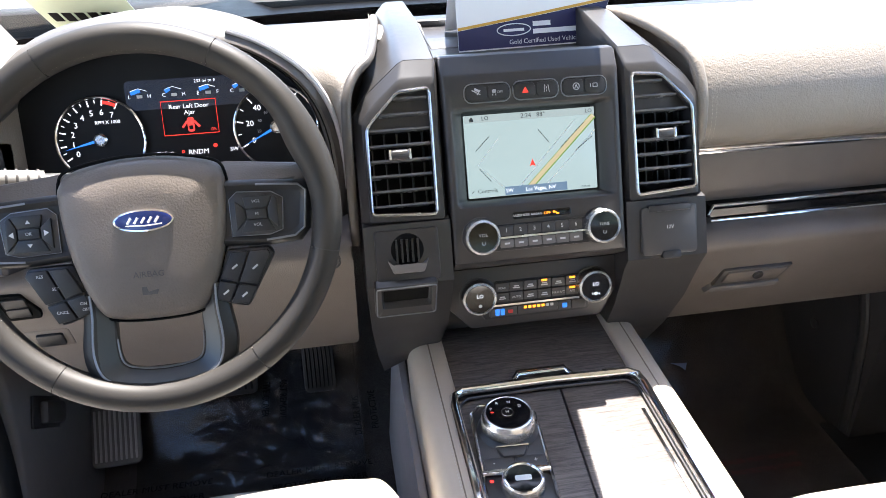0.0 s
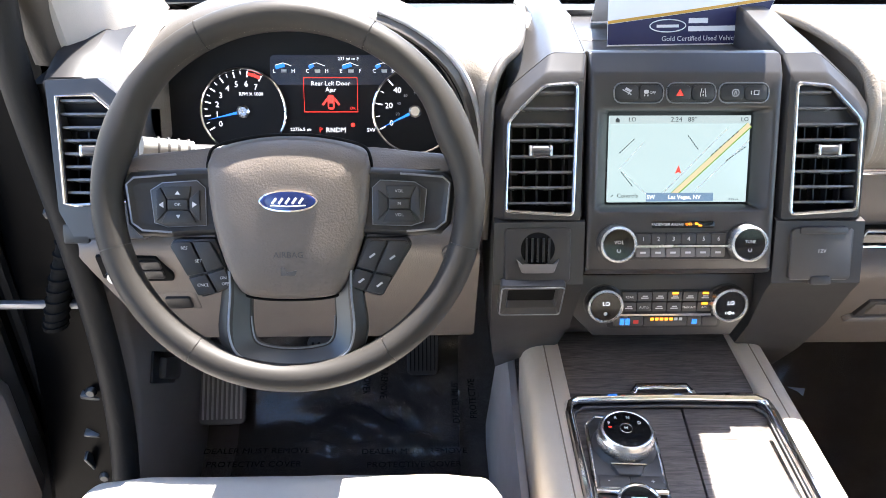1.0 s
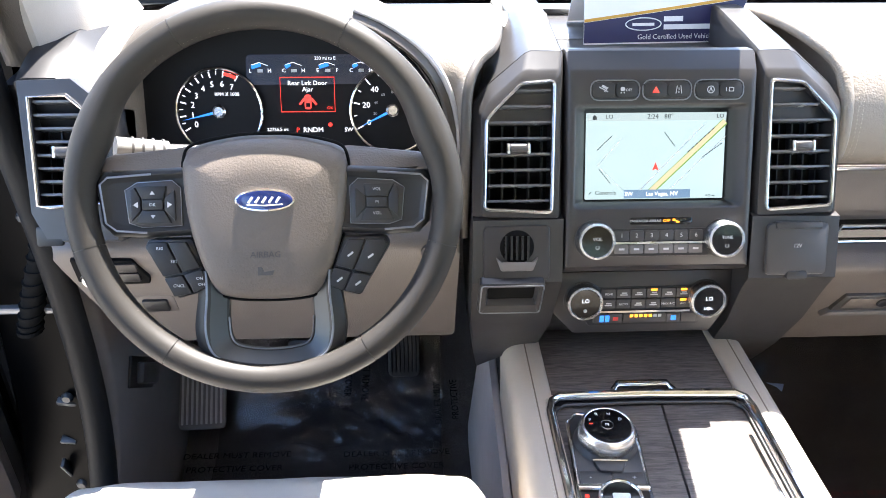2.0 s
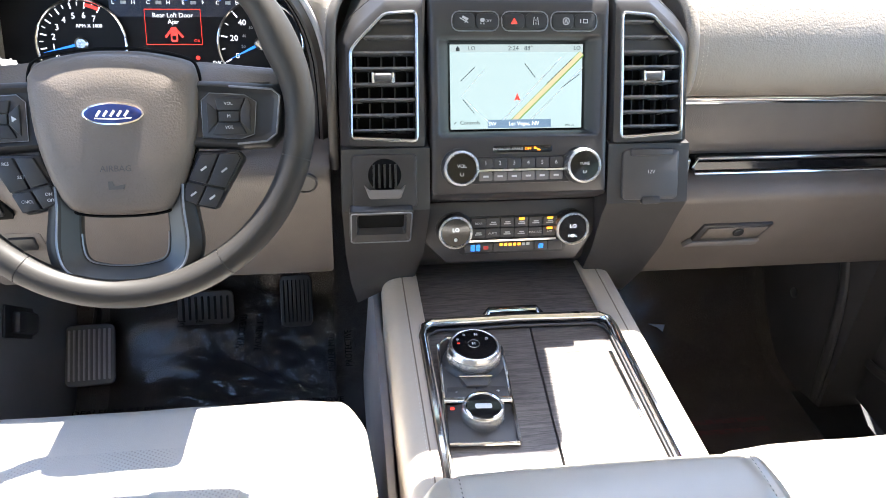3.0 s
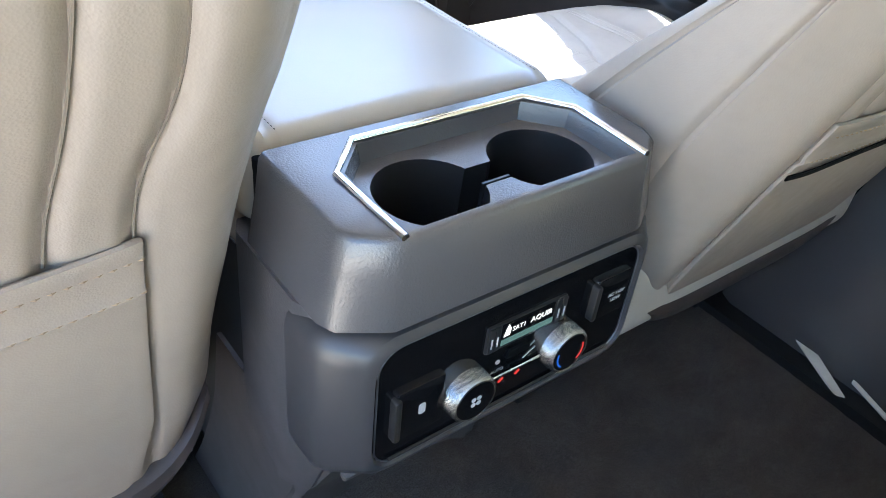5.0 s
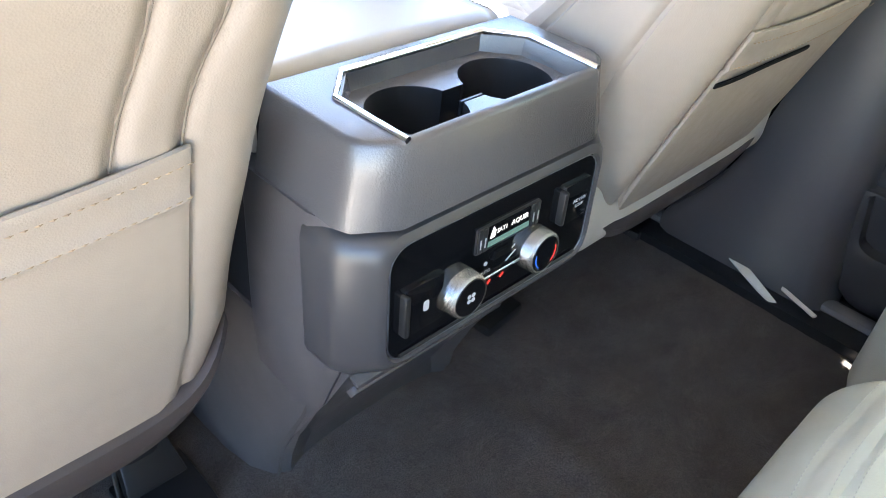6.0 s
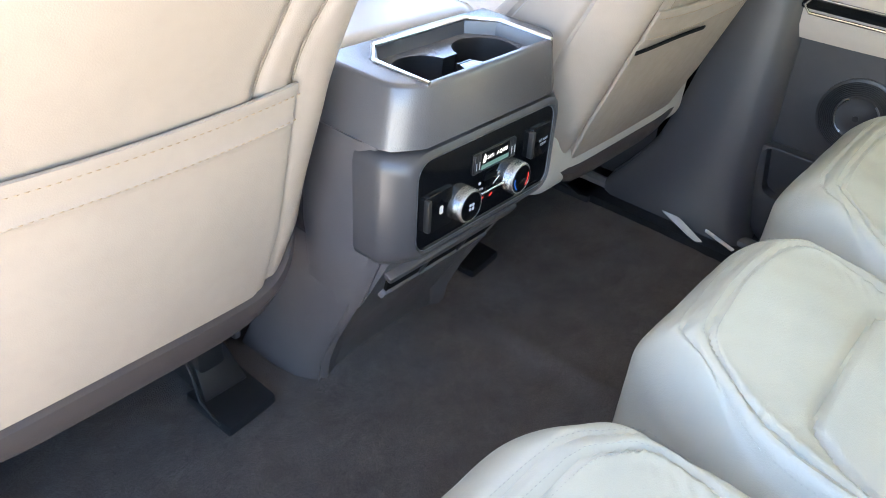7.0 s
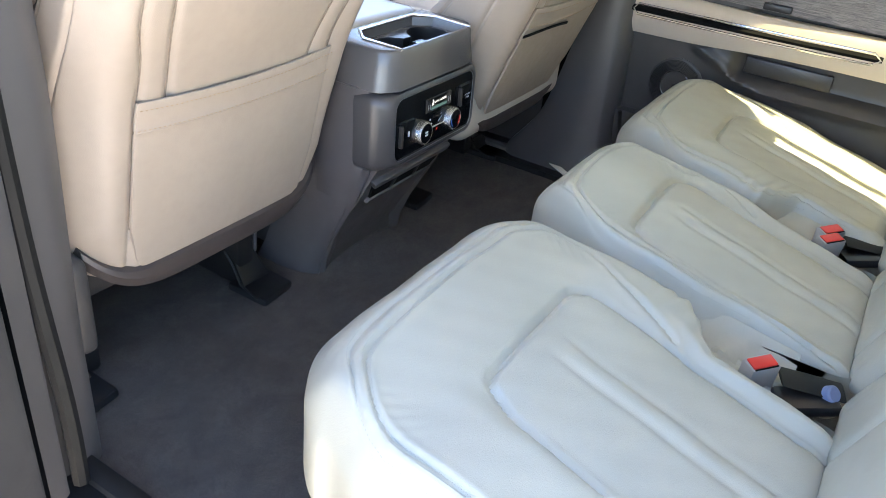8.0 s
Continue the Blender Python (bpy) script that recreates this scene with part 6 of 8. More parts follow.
for sx in (-1, 1):
    part("body_side", loft([[(sx * x, y, z) for x, y in ((0.175 if z > 0.3 else 0.172 - (0.3 - z) * 0.08, 0.345 + max(0.0, 0.22 - z) * 0.5), (0.183 - (0.3 - min(z, 0.3)) * 0.08, 0.33 + max(0.0, 0.22 - z) * 0.5), (0.184 - (0.3 - min(z, 0.3)) * 0.09, yb + 0.03), (0.176 - (0.3 - min(z, 0.3)) * 0.09, yb + 0.008), (0.160, yb), (0.152, yb + 0.002), (0.152, 0.345))] for z, yb in ((0.488, 0.200), (0.32, 0.206), (0.30, 0.210), (0.22, 0.240), (0.12, 0.295), (0.05, 0.328), (0.0, 0.335))], cap0=True, cap1=True), M_GREY, rear, "grained grey lower shroud")
RP = frame_of((0, 0.163, 0.405), (1, 0, 0), (0, 0.035, 1))
part("panel_surround", loft([rr3(-0.1885, 0.1885, -0.084, 0.0795, 0.020, -0.07), rr3(-0.1885, 0.1885, -0.084, 0.0795, 0.020, -0.034), rr3(-0.185, 0.185, -0.082, 0.079, 0.022, -0.022), rr3(-0.170, 0.170, -0.079, 0.078, 0.026, -0.006), rr3(-0.162, 0.162, -0.076, 0.077, 0.027, 0.003), rr3(-0.157, 0.157, -0.072, 0.073, 0.026, 0.006), rr3(-0.153, 0.153, -0.068, 0.069, 0.025, 0.0072), rr3(-0.150, 0.150, -0.066, 0.067, 0.024, 0.003)], RP), M_SURR, rear, "satin grey panel surround")
part("panel_face", prism(rrect(-0.1515, 0.1515, -0.0675, 0.0685, 0.024, 4), -0.01, 0.0035, 0, RP), M_PIANO, rear, "gloss black control panel")
part("panel_edge", tube([(x, y, 0.0042) for x, y in rrect(-0.149, 0.149, -0.065, 0.066, 0.023, 5)], 0.0009, 6, RP, closed=True), M_SATIN, rear, "thin satin edge round the panel")
rd = part("radio_display", prism(rrect(-0.040, 0.054, 0.012, 0.042, 0.002), 0.0035, 0.006, 0.001, RP), M_BLACK, rear)
part("display_glass", prism(rrect(-0.024, 0.038, 0.016, 0.040, 0.001), 0.006, 0.0065, 0, RP), M_PIANO, rd)
part("display_band", bar(RP, -0.024, 0.038, 0.016, 0.0225, 0.0065, 0.0069), M_LITGREEN, rd)
words("SAT1", 0.0072, shift(RP, -0.004, 0.0305, 0.0068), M_LITREAR, rd)
words("AQUIR", 0.0085, shift(RP, 0.0225, 0.031, 0.0068), M_LITREAR, rd)
part("radio_sign", prism([(-0.0215, 0.0255), (-0.0145, 0.0255), (-0.0135, 0.033), (-0.017, 0.0385), (-0.0195, 0.033)], 0.0065, 0.0069, 0, RP), M_LITREAR, rd)
for x0 in (-0.0385, -0.032, 0.0405, 0.0475):
    part("radio_key", prism(rrect(x0, x0 + 0.006, 0.0135, 0.0405, 0.001), 0.006, 0.0075, 0.0005, RP), M_BLACK, rd)
    part("key_marks", join(bar(RP, x0 + 0.0022, x0 + 0.0038, 0.019, 0.030, 0.0075, 0.0079)), M_LABEL, rd)
for x in (-0.0545, 0.0605):
    ck = part("climate_knob", lathe([(0.0252, 0.0), (0.0250, 0.002), (0.0248, 0.011), (0.0242, 0.0135), (0.0225, 0.0152), (0.0205, 0.0146), (0.0, 0.0146)], shift(RP, x, -0.0235, 0.0035), 56), M_KNURL, rear, "knurled silver climate knob")
    part("knob_face", lathe([(0.0208, 0.0147), (0.0205, 0.0152), (0.0, 0.0154)], shift(RP, x, -0.0235, 0.0035), 40), M_PIANO, ck)
    if x < 0:
        for a in (45, 135, 225, 315):
            part("fan_sign", prism(ring_pts(x + 0.0042 * math.cos(radians(a)), -0.0235 + 0.0042 * math.sin(radians(a)), 0.0026, n=10), 0.0189, 0.0193, 0, RP), M_LABEL, ck)
    else:
        for a0, a1, mt in ((-50, 20, M_ARCRED), (165, 235, M_ARCBLUE)):
            part("heat_arc", tube([(x + 0.0165 * math.cos(radians(a)), -0.0235 + 0.0165 * math.sin(radians(a)), 0.0191) for a in np.linspace(a0, a1, 12)], (0.0011, 0.0005), 5, RP, flat_to=(0, 0, 1)), mt, ck)
part("heat_bar", tube([(-0.028, -0.024, 0.006), (0.033, -0.024, 0.006)], (0.0016, 0.0012), 6, RP, flat_to=(0, 0, 1)), M_SILVER, rear)
part("mode_key", prism([(-0.012, -0.006), (0.018, -0.006), (0.014, 0.003), (-0.008, 0.003)], 0.0035, 0.0065, 0.001, RP), M_INK, rear)
words("AUTO", 0.0055, shift(RP, -0.020, -0.017, 0.0045), M_LABEL, rear)
part("power_sign", prism(ring_pts(-0.020, -0.007, 0.0026, n=10), 0.0035, 0.0042, 0, RP), M_LABEL, rear)
part("air_sign", join(slant(RP, 0.012, -0.018, 0.026, -0.010, 0.0014, 0.0035, 0.0042), slant(RP, 0.018, -0.006, 0.024, -0.002, 0.0014, 0.0035, 0.0042)), M_LABEL, rear)
for x in (-0.012, 0.008):
    part("seat_heat_sign", slant(RP, x - 0.0026, -0.0355, x + 0.0026, -0.0315, 0.0022, 0.0035, 0.0045), M_ARCRED, rear, "lit red seat heat sign")
for x0, x1, w2 in ((-0.131, -0.082, ""), (0.094, 0.140, "AC 110V")):
    flap = part("socket_flap", prism(rrect(x0, x1, -0.040 if x0 < 0 else -0.010, 0.016 if x0 < 0 else 0.040, 0.003), 0.003, 0.008, 0.0015, RP), M_PIANO, rear, "gloss black socket flap")
    part("flap_catch", prism(rrect(x0 - 0.004, x0 + 0.003, -0.036 if x0 < 0 else -0.006, 0.012 if x0 < 0 else 0.036, 0.003), 0.003, 0.012, 0.002, RP), M_SPOKE, flap)
    if w2:
        words("AC 110V", 0.006, shift(RP, (x0 + x1) / 2 + 0.006, 0.016, 0.0085), M_LABEL, flap)
        words("150W", 0.006, shift(RP, (x0 + x1) / 2 + 0.006, 0.009, 0.0085), M_LABEL, flap)
    else:
        part("socket_sign", prism(rrect(-0.109, -0.102, -0.018, -0.006, 0.002), 0.008, 0.0085, 0, RP), M_LABEL, flap)
part("panel_lip", tube([(-0.135, -0.060, 0.006), (0.135, -0.060, 0.006)], (0.002, 0.0015), 6, RP, flat_to=(0, 0, 1)), M_SPOKE, rear)
LV = frame_of((0, 0.236, 0.22), (1, 0, 0), (0, -0.447, 0.894))
face = [(0.186, 0.325), (0.200, 0.30), (0.240, 0.22), (0.270, 0.17), (0.299, 0.12), (0.331, 0.05), (0.338, 0.002)]
part("lower_face", along_x(face + [(0.40, 0.002), (0.40, 0.325)], -0.154, 0.154, 0.0), M_GREY, rear, "grained grey sloping lower face")
part("foot_vent", prism([(-0.118, 0.004), (0.118, 0.004), (0.136, 0.052), (-0.136, 0.052)], -0.006, 0.0015, 0, LV), M_INK, rear, "dark foot-level air outlet")
for x in (-0.045, 0.045):
    part("outlet_bar", prism([(x - 0.003, 0.004), (x + 0.003, 0.004), (x + 0.003, 0.052), (x - 0.003, 0.052)], 0.001, 0.005, 0.001, LV), M_BLACK, rear)
part("outlet_brow", prism([(-0.142, 0.052), (0.142, 0.052), (0.150, 0.070), (-0.150, 0.070)], -0.006, 0.010, 0.004, LV), M_GREY, rear)
part("outlet_lip", prism([(-0.126, -0.008), (0.126, -0.008), (0.121, 0.004), (-0.121, 0.004)], -0.006, 0.006, 0.003, LV), M_GREY, rear)
for sx in (-1, 1):
    part("console_foot", loft([[(sx * x, y, z) for x, y in ring] for z, ring in (
        (0.0, [(0.143, 0.331), (0.162, 0.342), (0.178, 0.372), (0.186, 0.42), (0.188, 0.50), (0.10, 0.50), (0.10, 0.345)]),
        (0.045, [(0.146, 0.322), (0.163, 0.331), (0.178, 0.358), (0.183, 0.41), (0.184, 0.48), (0.10, 0.48), (0.10, 0.335)]),
        (0.11, [(0.152, 0.297), (0.167, 0.306), (0.175, 0.332), (0.176, 0.39), (0.177, 0.46), (0.10, 0.46), (0.10, 0.315)]),
        (0.19, [(0.156, 0.256), (0.171, 0.265), (0.1775, 0.290), (0.178, 0.35), (0.178, 0.43), (0.10, 0.43), (0.10, 0.275)]),
        (0.30, [(0.158, 0.214), (0.170, 0.224), (0.177, 0.25), (0.177, 0.32), (0.177, 0.41), (0.10, 0.41), (0.10, 0.24)]))], cap0=True, cap1=True), M_GREY, rear, "moulded console foot flaring to the floor")
    part("side_trim", prism([(0.50, 0.0), (1.38, 0.0), (1.30, 0.345), (1.24, 0.345), (0.60, 0.24), (0.50, 0.20)], 0.0, 0.012, 0.004, frame_of((sx * 0.212 + (0.012 if sx < 0 else 0.0), 0, 0.01), (0, 1, 0), (sx * -0.04, 0, 1))), M_TRIM, con, "grey tunnel side trim")

# ---- front seats ----
def lerp_line(pts, z):
    """Straight interpolation of a table of (z, value)."""
    return np.interp(z, [p[0] for p in pts], [p[1] for p in pts])


S2 = smooth_line([(0.25, 0.200), (0.45, 0.201), (0.60, 0.199), (0.655, 0.204), (0.70, 0.216), (0.74, 0.220), (0.80, 0.217)], 6)
DOME = smooth_line([(0.0, 0.778), (0.10, 0.779), (0.20, 0.790), (0.25, 0.798), (0.272, 0.812), (0.285, 0.835), (0.29, 0.86)], 5)
S1 = smooth_line([(0.54, 0.146), (0.62, 0.152), (0.70, 0.166), (0.80, 0.176)], 6)


def front_seat(xc, dy, slope, foot_y, label):
    """A front seat; dy moves its cushion along the car, slope leans its back."""
    seat = thing("front_seat", (xc, 0.6 + dy, 0.0), label, "car seat", "front seats")
    hw = 0.285
    nar, lip = (0.025, 0.008) if xc < 0 else (0.07, 0.030)
    y0, y1 = (0.365 if xc < 0 else 0.30) + dy, (0.930 if xc < 0 else 0.918) + dy
    ym, hy = (y0 + y1) / 2, (y1 - y0) / 2
    cross = 0.715 + dy - ym

    seams = [[(sx * a, c) for a, c in ((0.12, 0.722), (0.150, 0.708), (0.188, 0.646), (0.192, 0.40))] for sx in (-1, 1)] + [[(-0.12, 0.722), (0.0, 0.722), (0.12, 0.722)]]
    rows = [[(sx * a, c) for a, c in ((0.205, 0.852), (0.236, 0.80), (0.246, 0.68), (0.243, 0.38))] for sx in (-1, 1)] + [[(sx * a, c) for a, c in ((0.243, 0.852), (0.270, 0.80), (0.276, 0.65), (0.272, 0.38))] for sx in (-1, 1)]
    flutes = []
    inserts = [(-0.180, 0.180, 0.42, 0.700), (-0.135, 0.135, 0.735, 0.83)]
    if xc > 0:
        seams = [[(-0.25, 0.645), (-0.123, 0.642), (-0.052, 0.638), (0.02, 0.627), (0.050, 0.575)], [(0.122, 0.775), (0.112, 0.745), (0.078, 0.650), (0.052, 0.575), (0.060, 0.40)]]
        rows = [[(0.148, 0.745), (0.150, 0.65), (0.165, 0.50)], [(0.160, 0.742), (0.163, 0.65), (0.180, 0.50)]]
        flutes = [[(-0.085, 0.58), (-0.098, 0.49), (-0.10, 0.36)], [(-0.110, 0.58), (-0.125, 0.49), (-0.128, 0.36)]]
        inserts = [(-0.20, 0.040, 0.36, 0.612), (-0.20, 0.060, 0.655, 0.745)]

    def top_dz(x, y):
        """Relief of the cushion's top; y from its middle."""
        ax = np.abs(x)
        w = y + ym
        bol = step(ax, 0.185, 0.245)
        dz = 0.028 * bol * step(-y, -0.27, -0.12) - 0.010 * (1 - bol)
        dz = dz + 0.016 * step(y, -0.05, 0.12) * (1 - bol)
        dz = dz - lip * step(y, hy - 0.10, hy) ** 1.5 - 0.018 * step(ax, 0.25, hw)
        dz = dz - 0.10 * np.clip(y1 - 0.20 - w, 0, 1)
        for s in seams:
            dz = dz + groove(to_line(x, w, s), 0.0048, 0.006)
        for s in rows:
            dz = dz + groove(to_line(x, w, s), 0.0042, 0.0045)
        for s in flutes:
            dz = dz + groove(to_line(x, w, s), 0.0060, 0.0035)
        return dz + np.sin(x * 41 + w * 13) * np.sin(w * 37 - x * 9) * 0.0009

    def shape(x, y, z):
        top = step(z, 0.0, 0.05)
        dz = top_dz(x, y)
        return x * (1 - nar * step(y, hy - 0.22, hy)), y, z + top * dz

    part("cushion", placed(soft_box((hw, hy, 0.085), 0.045, 0.0052, shape), Matrix.Translation((xc, ym, 0.333))), M_SEAT, seat, "pale stone leather cushion with raised bolsters")
    # perforated panels follow the cushion between its seams
    for a0, a1, c0, c1 in inserts:
        rings = []
        for c in np.linspace(c0, c1, 60):
            k = min(1.0, (c - c0) / 0.02, (c1 - c) / 0.02)
            xs = np.linspace(a0 + 0.012 * (1 - k), a1 - 0.012 * (1 - k), 60)
            h = 0.418 + top_dz(xs, np.full(60, c - ym)) + 0.0012
            h[0] -= 0.004
            h[-1] -= 0.004
            if k < 0.01:
                h -= 0.004
            q = 1 - nar * float(step(np.array(c - ym), hy - 0.22, hy))
            rings.append([(xc + x * q, c, z) for x, z in zip(xs, h)])
        part("seat_insert", loft(rings, closed=False), M_PERF, seat, "perforated leather panel of the cushion")
    for s in rows:
        for off in (-0.0065, 0.0065):
            line = [p for p in smooth_line(s, 8)]
            q = [(xc + (a + off) * (1 - nar * float(step(np.array(c - ym), hy - 0.22, hy))), c, 0.4186 + float(top_dz(np.array([a + off]), np.array([c - ym]))[0])) for a, c in line]
            part("stitching", stitches(q, 0.0060, 0.0042, 0.0006), M_THREADL, seat)
    part("seat_base", join(box(xc - 0.24, xc + 0.24, max(y0, 0.30) + 0.08, y1 - 0.06, 0.14, 0.27, 0.03), box(xc - 0.275, xc - 0.245, max(y0, 0.30) + 0.06, y1 - 0.10, 0.18, 0.31, 0.012), box(xc + 0.245, xc + 0.272, max(y0, 0.30) + 0.06, y1 - 0.10, 0.18, 0.31, 0.012)), M_DARK, seat, "dark seat base and side shields")
    for sx in (-1, 1):
        part("seat_rail", box(xc + sx * 0.20 - 0.025, xc + sx * 0.20 + 0.025, 0.43, y1 - 0.14, 0.004, 0.14, 0.008), M_BLACK, seat)

    if xc < 0:
        part("side_shield", placed(soft_box((0.018, 0.125, 0.085), 0.015, 0.008, lambda x, y, z: (x, y, z + 0.18 * y)), Matrix.Translation((-0.773, 0.405, 0.285))), M_DARK, seat, "dark plastic side shield")
    # backrest: rear face leans by slope from (foot_y, 0.29); side bolsters are deep below, shallow above
    def rear_y(z):
        return foot_y - (z - 0.29) * slope - (0.042 * step(z, 0.56, 0.80) if xc < 0 else 0.0)

    def back(x, y, z):
        # x across, y depth (-: rear), z height share
        h = (z + 0.365) / 0.73
        ax = np.clip(np.abs(x) / 0.29, 0, 1)
        # rounded shoulders
        ztop = 0.765 + 0.205 * np.sqrt(np.clip(1 - ax ** 2.5, 0, 1))
        zz = 0.258 + (ztop - 0.258) * h
        w = 0.29 * lerp_line([(0.0, 0.80), (0.08, 0.89), (0.2, 0.965), (0.45, 0.99), (0.75, 1.0), (1.0, 1.0)], h)
        w = w * (1 + 0.055 * step(np.sign(-xc) * x, 0.05, 0.27) * step(zz, 0.42, 0.62))
        g = (zz - 0.235) / 0.70
        edge = lerp_line([(0.0, 0.20), (0.3, 0.225), (0.436, 0.215), (0.541, 0.165), (0.636, 0.115), (0.707, 0.100), (0.76, 0.092), (0.83, 0.085), (0.93, 0.072), (1.0, 0.066)] if xc < 0 else [(0.0, 0.20), (0.3, 0.225), (0.436, 0.215), (0.541, 0.17), (0.636, 0.125), (0.707, 0.09), (0.76, 0.07), (1.0, 0.055)], g)
        mid = lerp_line([(0.0, 0.15), (0.3, 0.13), (0.6, 0.120), (0.8, 0.098), (0.93, 0.074), (1.0, 0.066)] if xc < 0 else [(0.0, 0.15), (0.3, 0.13), (0.6, 0.115), (0.9, 0.09), (1.0, 0.07)], g)
        th = mid + (edge - mid) * step(ax, 0.45, 0.85)
        u = (y + 0.09) / 0.18
        yr = rear_y(zz) + 0.030 * step(ax, 0.70, 1.0) ** 1.5
        X = x * w / 0.29
        rearness = 1 - step(u, 0.0, 0.35)
        s2 = np.abs(np.abs(X) - lerp_line(S2, zz))
        dep = groove(s2, 0.0070, 0.007) * rearness * step(lerp_line(DOME, np.abs(X)) - zz, 0.0, 0.012)
        s1 = np.abs(np.abs(X) - lerp_line(S1, zz))
        dep = dep + groove(s1, 0.0070, 0.007) * rearness * step(zz, 0.570, 0.59) * step(lerp_line(DOME, np.abs(X)) - zz, 0.0, 0.012)
        dep = dep + groove(np.abs(zz - lerp_line(DOME, np.abs(X))), 0.0065, 0.006) * rearness
        puff = np.sin(np.pi * np.clip((np.abs(X) - 0.215) / 0.07, 0, 1)) * 0.006
        dep = dep + puff * rearness
        front = step(u, 0.65, 1.0)
        fs = groove(np.abs(np.abs(X) - 0.165), 0.006, 0.009) * front + groove(np.abs(np.abs(X) - 0.235), 0.004, 0.004) * front
        side = step(ax, 0.90, 0.99)
        X = X + np.sign(x) * side * (groove(np.abs(u - 0.72), 0.02, 0.005) + groove(np.abs(u - 0.20), 0.02, 0.005))
        yy = yr + u * th - dep + fs
        return X, yy, zz

    V, F = soft_box((0.29, 0.09, 0.365), 0.055, 0.0040, back)
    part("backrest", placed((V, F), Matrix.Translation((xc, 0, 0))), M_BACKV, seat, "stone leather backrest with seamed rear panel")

    # dark seam threads in the grooves
    def seam_at(x, z):
        return (xc + x, float(rear_y(z)) + 0.030 * float(step(np.array(abs(x) / 0.288), 0.70, 1.0)) ** 1.5 + 0.0048, z)

    lines = []
    for sx in (-1, 1):
        lines.append([seam_at(sx * w, z) for z, w in S2 if 0.36 < z < 0.79])
        lines.append([seam_at(sx * w, z) for z, w in S1 if 0.59 < z < 0.782])
    for ln in lines:
        part("back_seam", tube(ln, 0.0010, 6), M_SEAM, seat, "sewn seam")
    top = []
    for a in np.linspace(-0.284, 0.284, 120):
        e = max(0.0, abs(a) - 0.235)
        bx, by, bz = back(np.array([a]), np.array([-0.026]), np.array([0.31 + math.sqrt(0.055 ** 2 - e ** 2)]))
        top.append((xc + float(bx[0]), float(by[0]), float(bz[0]) + 0.0003))
    part("top_seam", tube(top, 0.0010, 6), M_SEAM, seat, "sewn seam over the shoulders")
    part("stitching", stitches([(x, y - 0.006, z + 0.0004) for x, y, z in top], 0.0062, 0.0042, 0.0006), M_THREAD, seat)

    # map pocket on the rear face
    def pocket(x, y, z):
        h = (z + 0.16) / 0.32
        zz = 0.275 + 0.325 * h
        w = lerp_line([(0.0, 0.80), (0.12, 0.93), (0.35, 1.0), (1.0, 1.0)], h)
        X = x * w
        sag = 0.010 * np.sin(np.pi * np.clip(h, 0, 1)) * (1 - (x / 0.225) ** 2)
        yy = rear_y(zz) + y + 0.002 - sag * 0.5 - 0.004 * step(h, 0.7, 1.0) * (1 - (np.abs(x) / 0.225) ** 4)
        yy = yy - groove(np.abs(zz - 0.552), 0.0035, 0.003) * -1
        zz = zz - 0.012 * (1 - (x / 0.225) ** 2) * step(h, 0.6, 1.0)
        return X, yy, zz

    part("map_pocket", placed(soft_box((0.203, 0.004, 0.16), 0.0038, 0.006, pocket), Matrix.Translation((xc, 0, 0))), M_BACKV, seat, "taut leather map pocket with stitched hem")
    if xc > 0:
        part("pocket_slot", tube(smooth_line([(0.284, 0.116, 0.527), (0.315, 0.1085, 0.531), (0.40, 0.1065, 0.531), (0.47, 0.107, 0.528), (0.52, 0.112, 0.522)], 5), (0.0045, 0.0022), 8, flat_to=(0, -0.9, -0.4)), M_INK, seat, "dark gap of the pocket mouth")
    for zrow in (0.556, 0.588):
        part("stitching", stitches([(xc + x, rear_y(zrow) - 0.0035 - 0.004 * (1 - (abs(x) / 0.225) ** 4) - 0.0035, zrow - 0.011 * (1 - (x / 0.225) ** 2)) for x in np.linspace(-0.203, 0.203, 50)], 0.0085, 0.0060, 0.0009, up=(0, -1, 0)), M_STITCH, seat, "ochre hem stitching")
    trim = []
    for x in np.linspace(-0.262, 0.262, 45):
        k = abs(x) / 0.262
        zt = 0.296 + 0.062 * k ** 7
        zb = 0.252 + 0.070 * k ** 5
        yr = float(rear_y(zt)) - 0.005 + 0.045 * k ** 8
        trim.append([(xc + x, yr + 0.004, zt), (xc + x, yr - 0.004, zt - 0.006), (xc + x, yr - 0.007, (zt + zb) / 2), (xc + x, yr + 0.002, zb), (xc + x, yr + 0.05, zb - 0.012 * (1 - k)), (xc + x, yr + 0.11, zb + 0.02), (xc + x, yr + 0.07, zt)])
    part("lower_trim", loft(trim, cap0=True, cap1=True), M_LOWER, seat, "brown-grey plastic lower back trim")
    # feet of the seat rails, seen from behind
    for fx in ((-0.745, -0.287) if xc < 0 else (0.298, 0.735)):
        fy = 0.385
        neck = 0.105 if xc < 0 else 0.04
        foot = part("rail_foot", join(prism([(-0.048, -0.050), (0.048, -0.040), (0.050, 0.06), (-0.050, 0.06)], 0.004, 0.020, 0.005, Matrix.Translation((fx, fy, 0))), prism([(-0.040, 0.0), (0.040, 0.0), (0.026, neck), (-0.024, neck)], -0.008, 0.008, 0.004, frame_of((fx, fy + 0.025, 0.016), (1, 0, 0), (0, 0.62, 0.78)))), M_BLACK, seat, "black rail foot cover")
        part("foot_bracket", tube([(fx - 0.050, fy - 0.03, 0.016), (fx - 0.049, fy + 0.02, 0.030), (fx - 0.040, fy + 0.05, 0.060), (fx - 0.040, fy + 0.075, 0.09)], 0.0026, 6), M_SPOKE, foot)
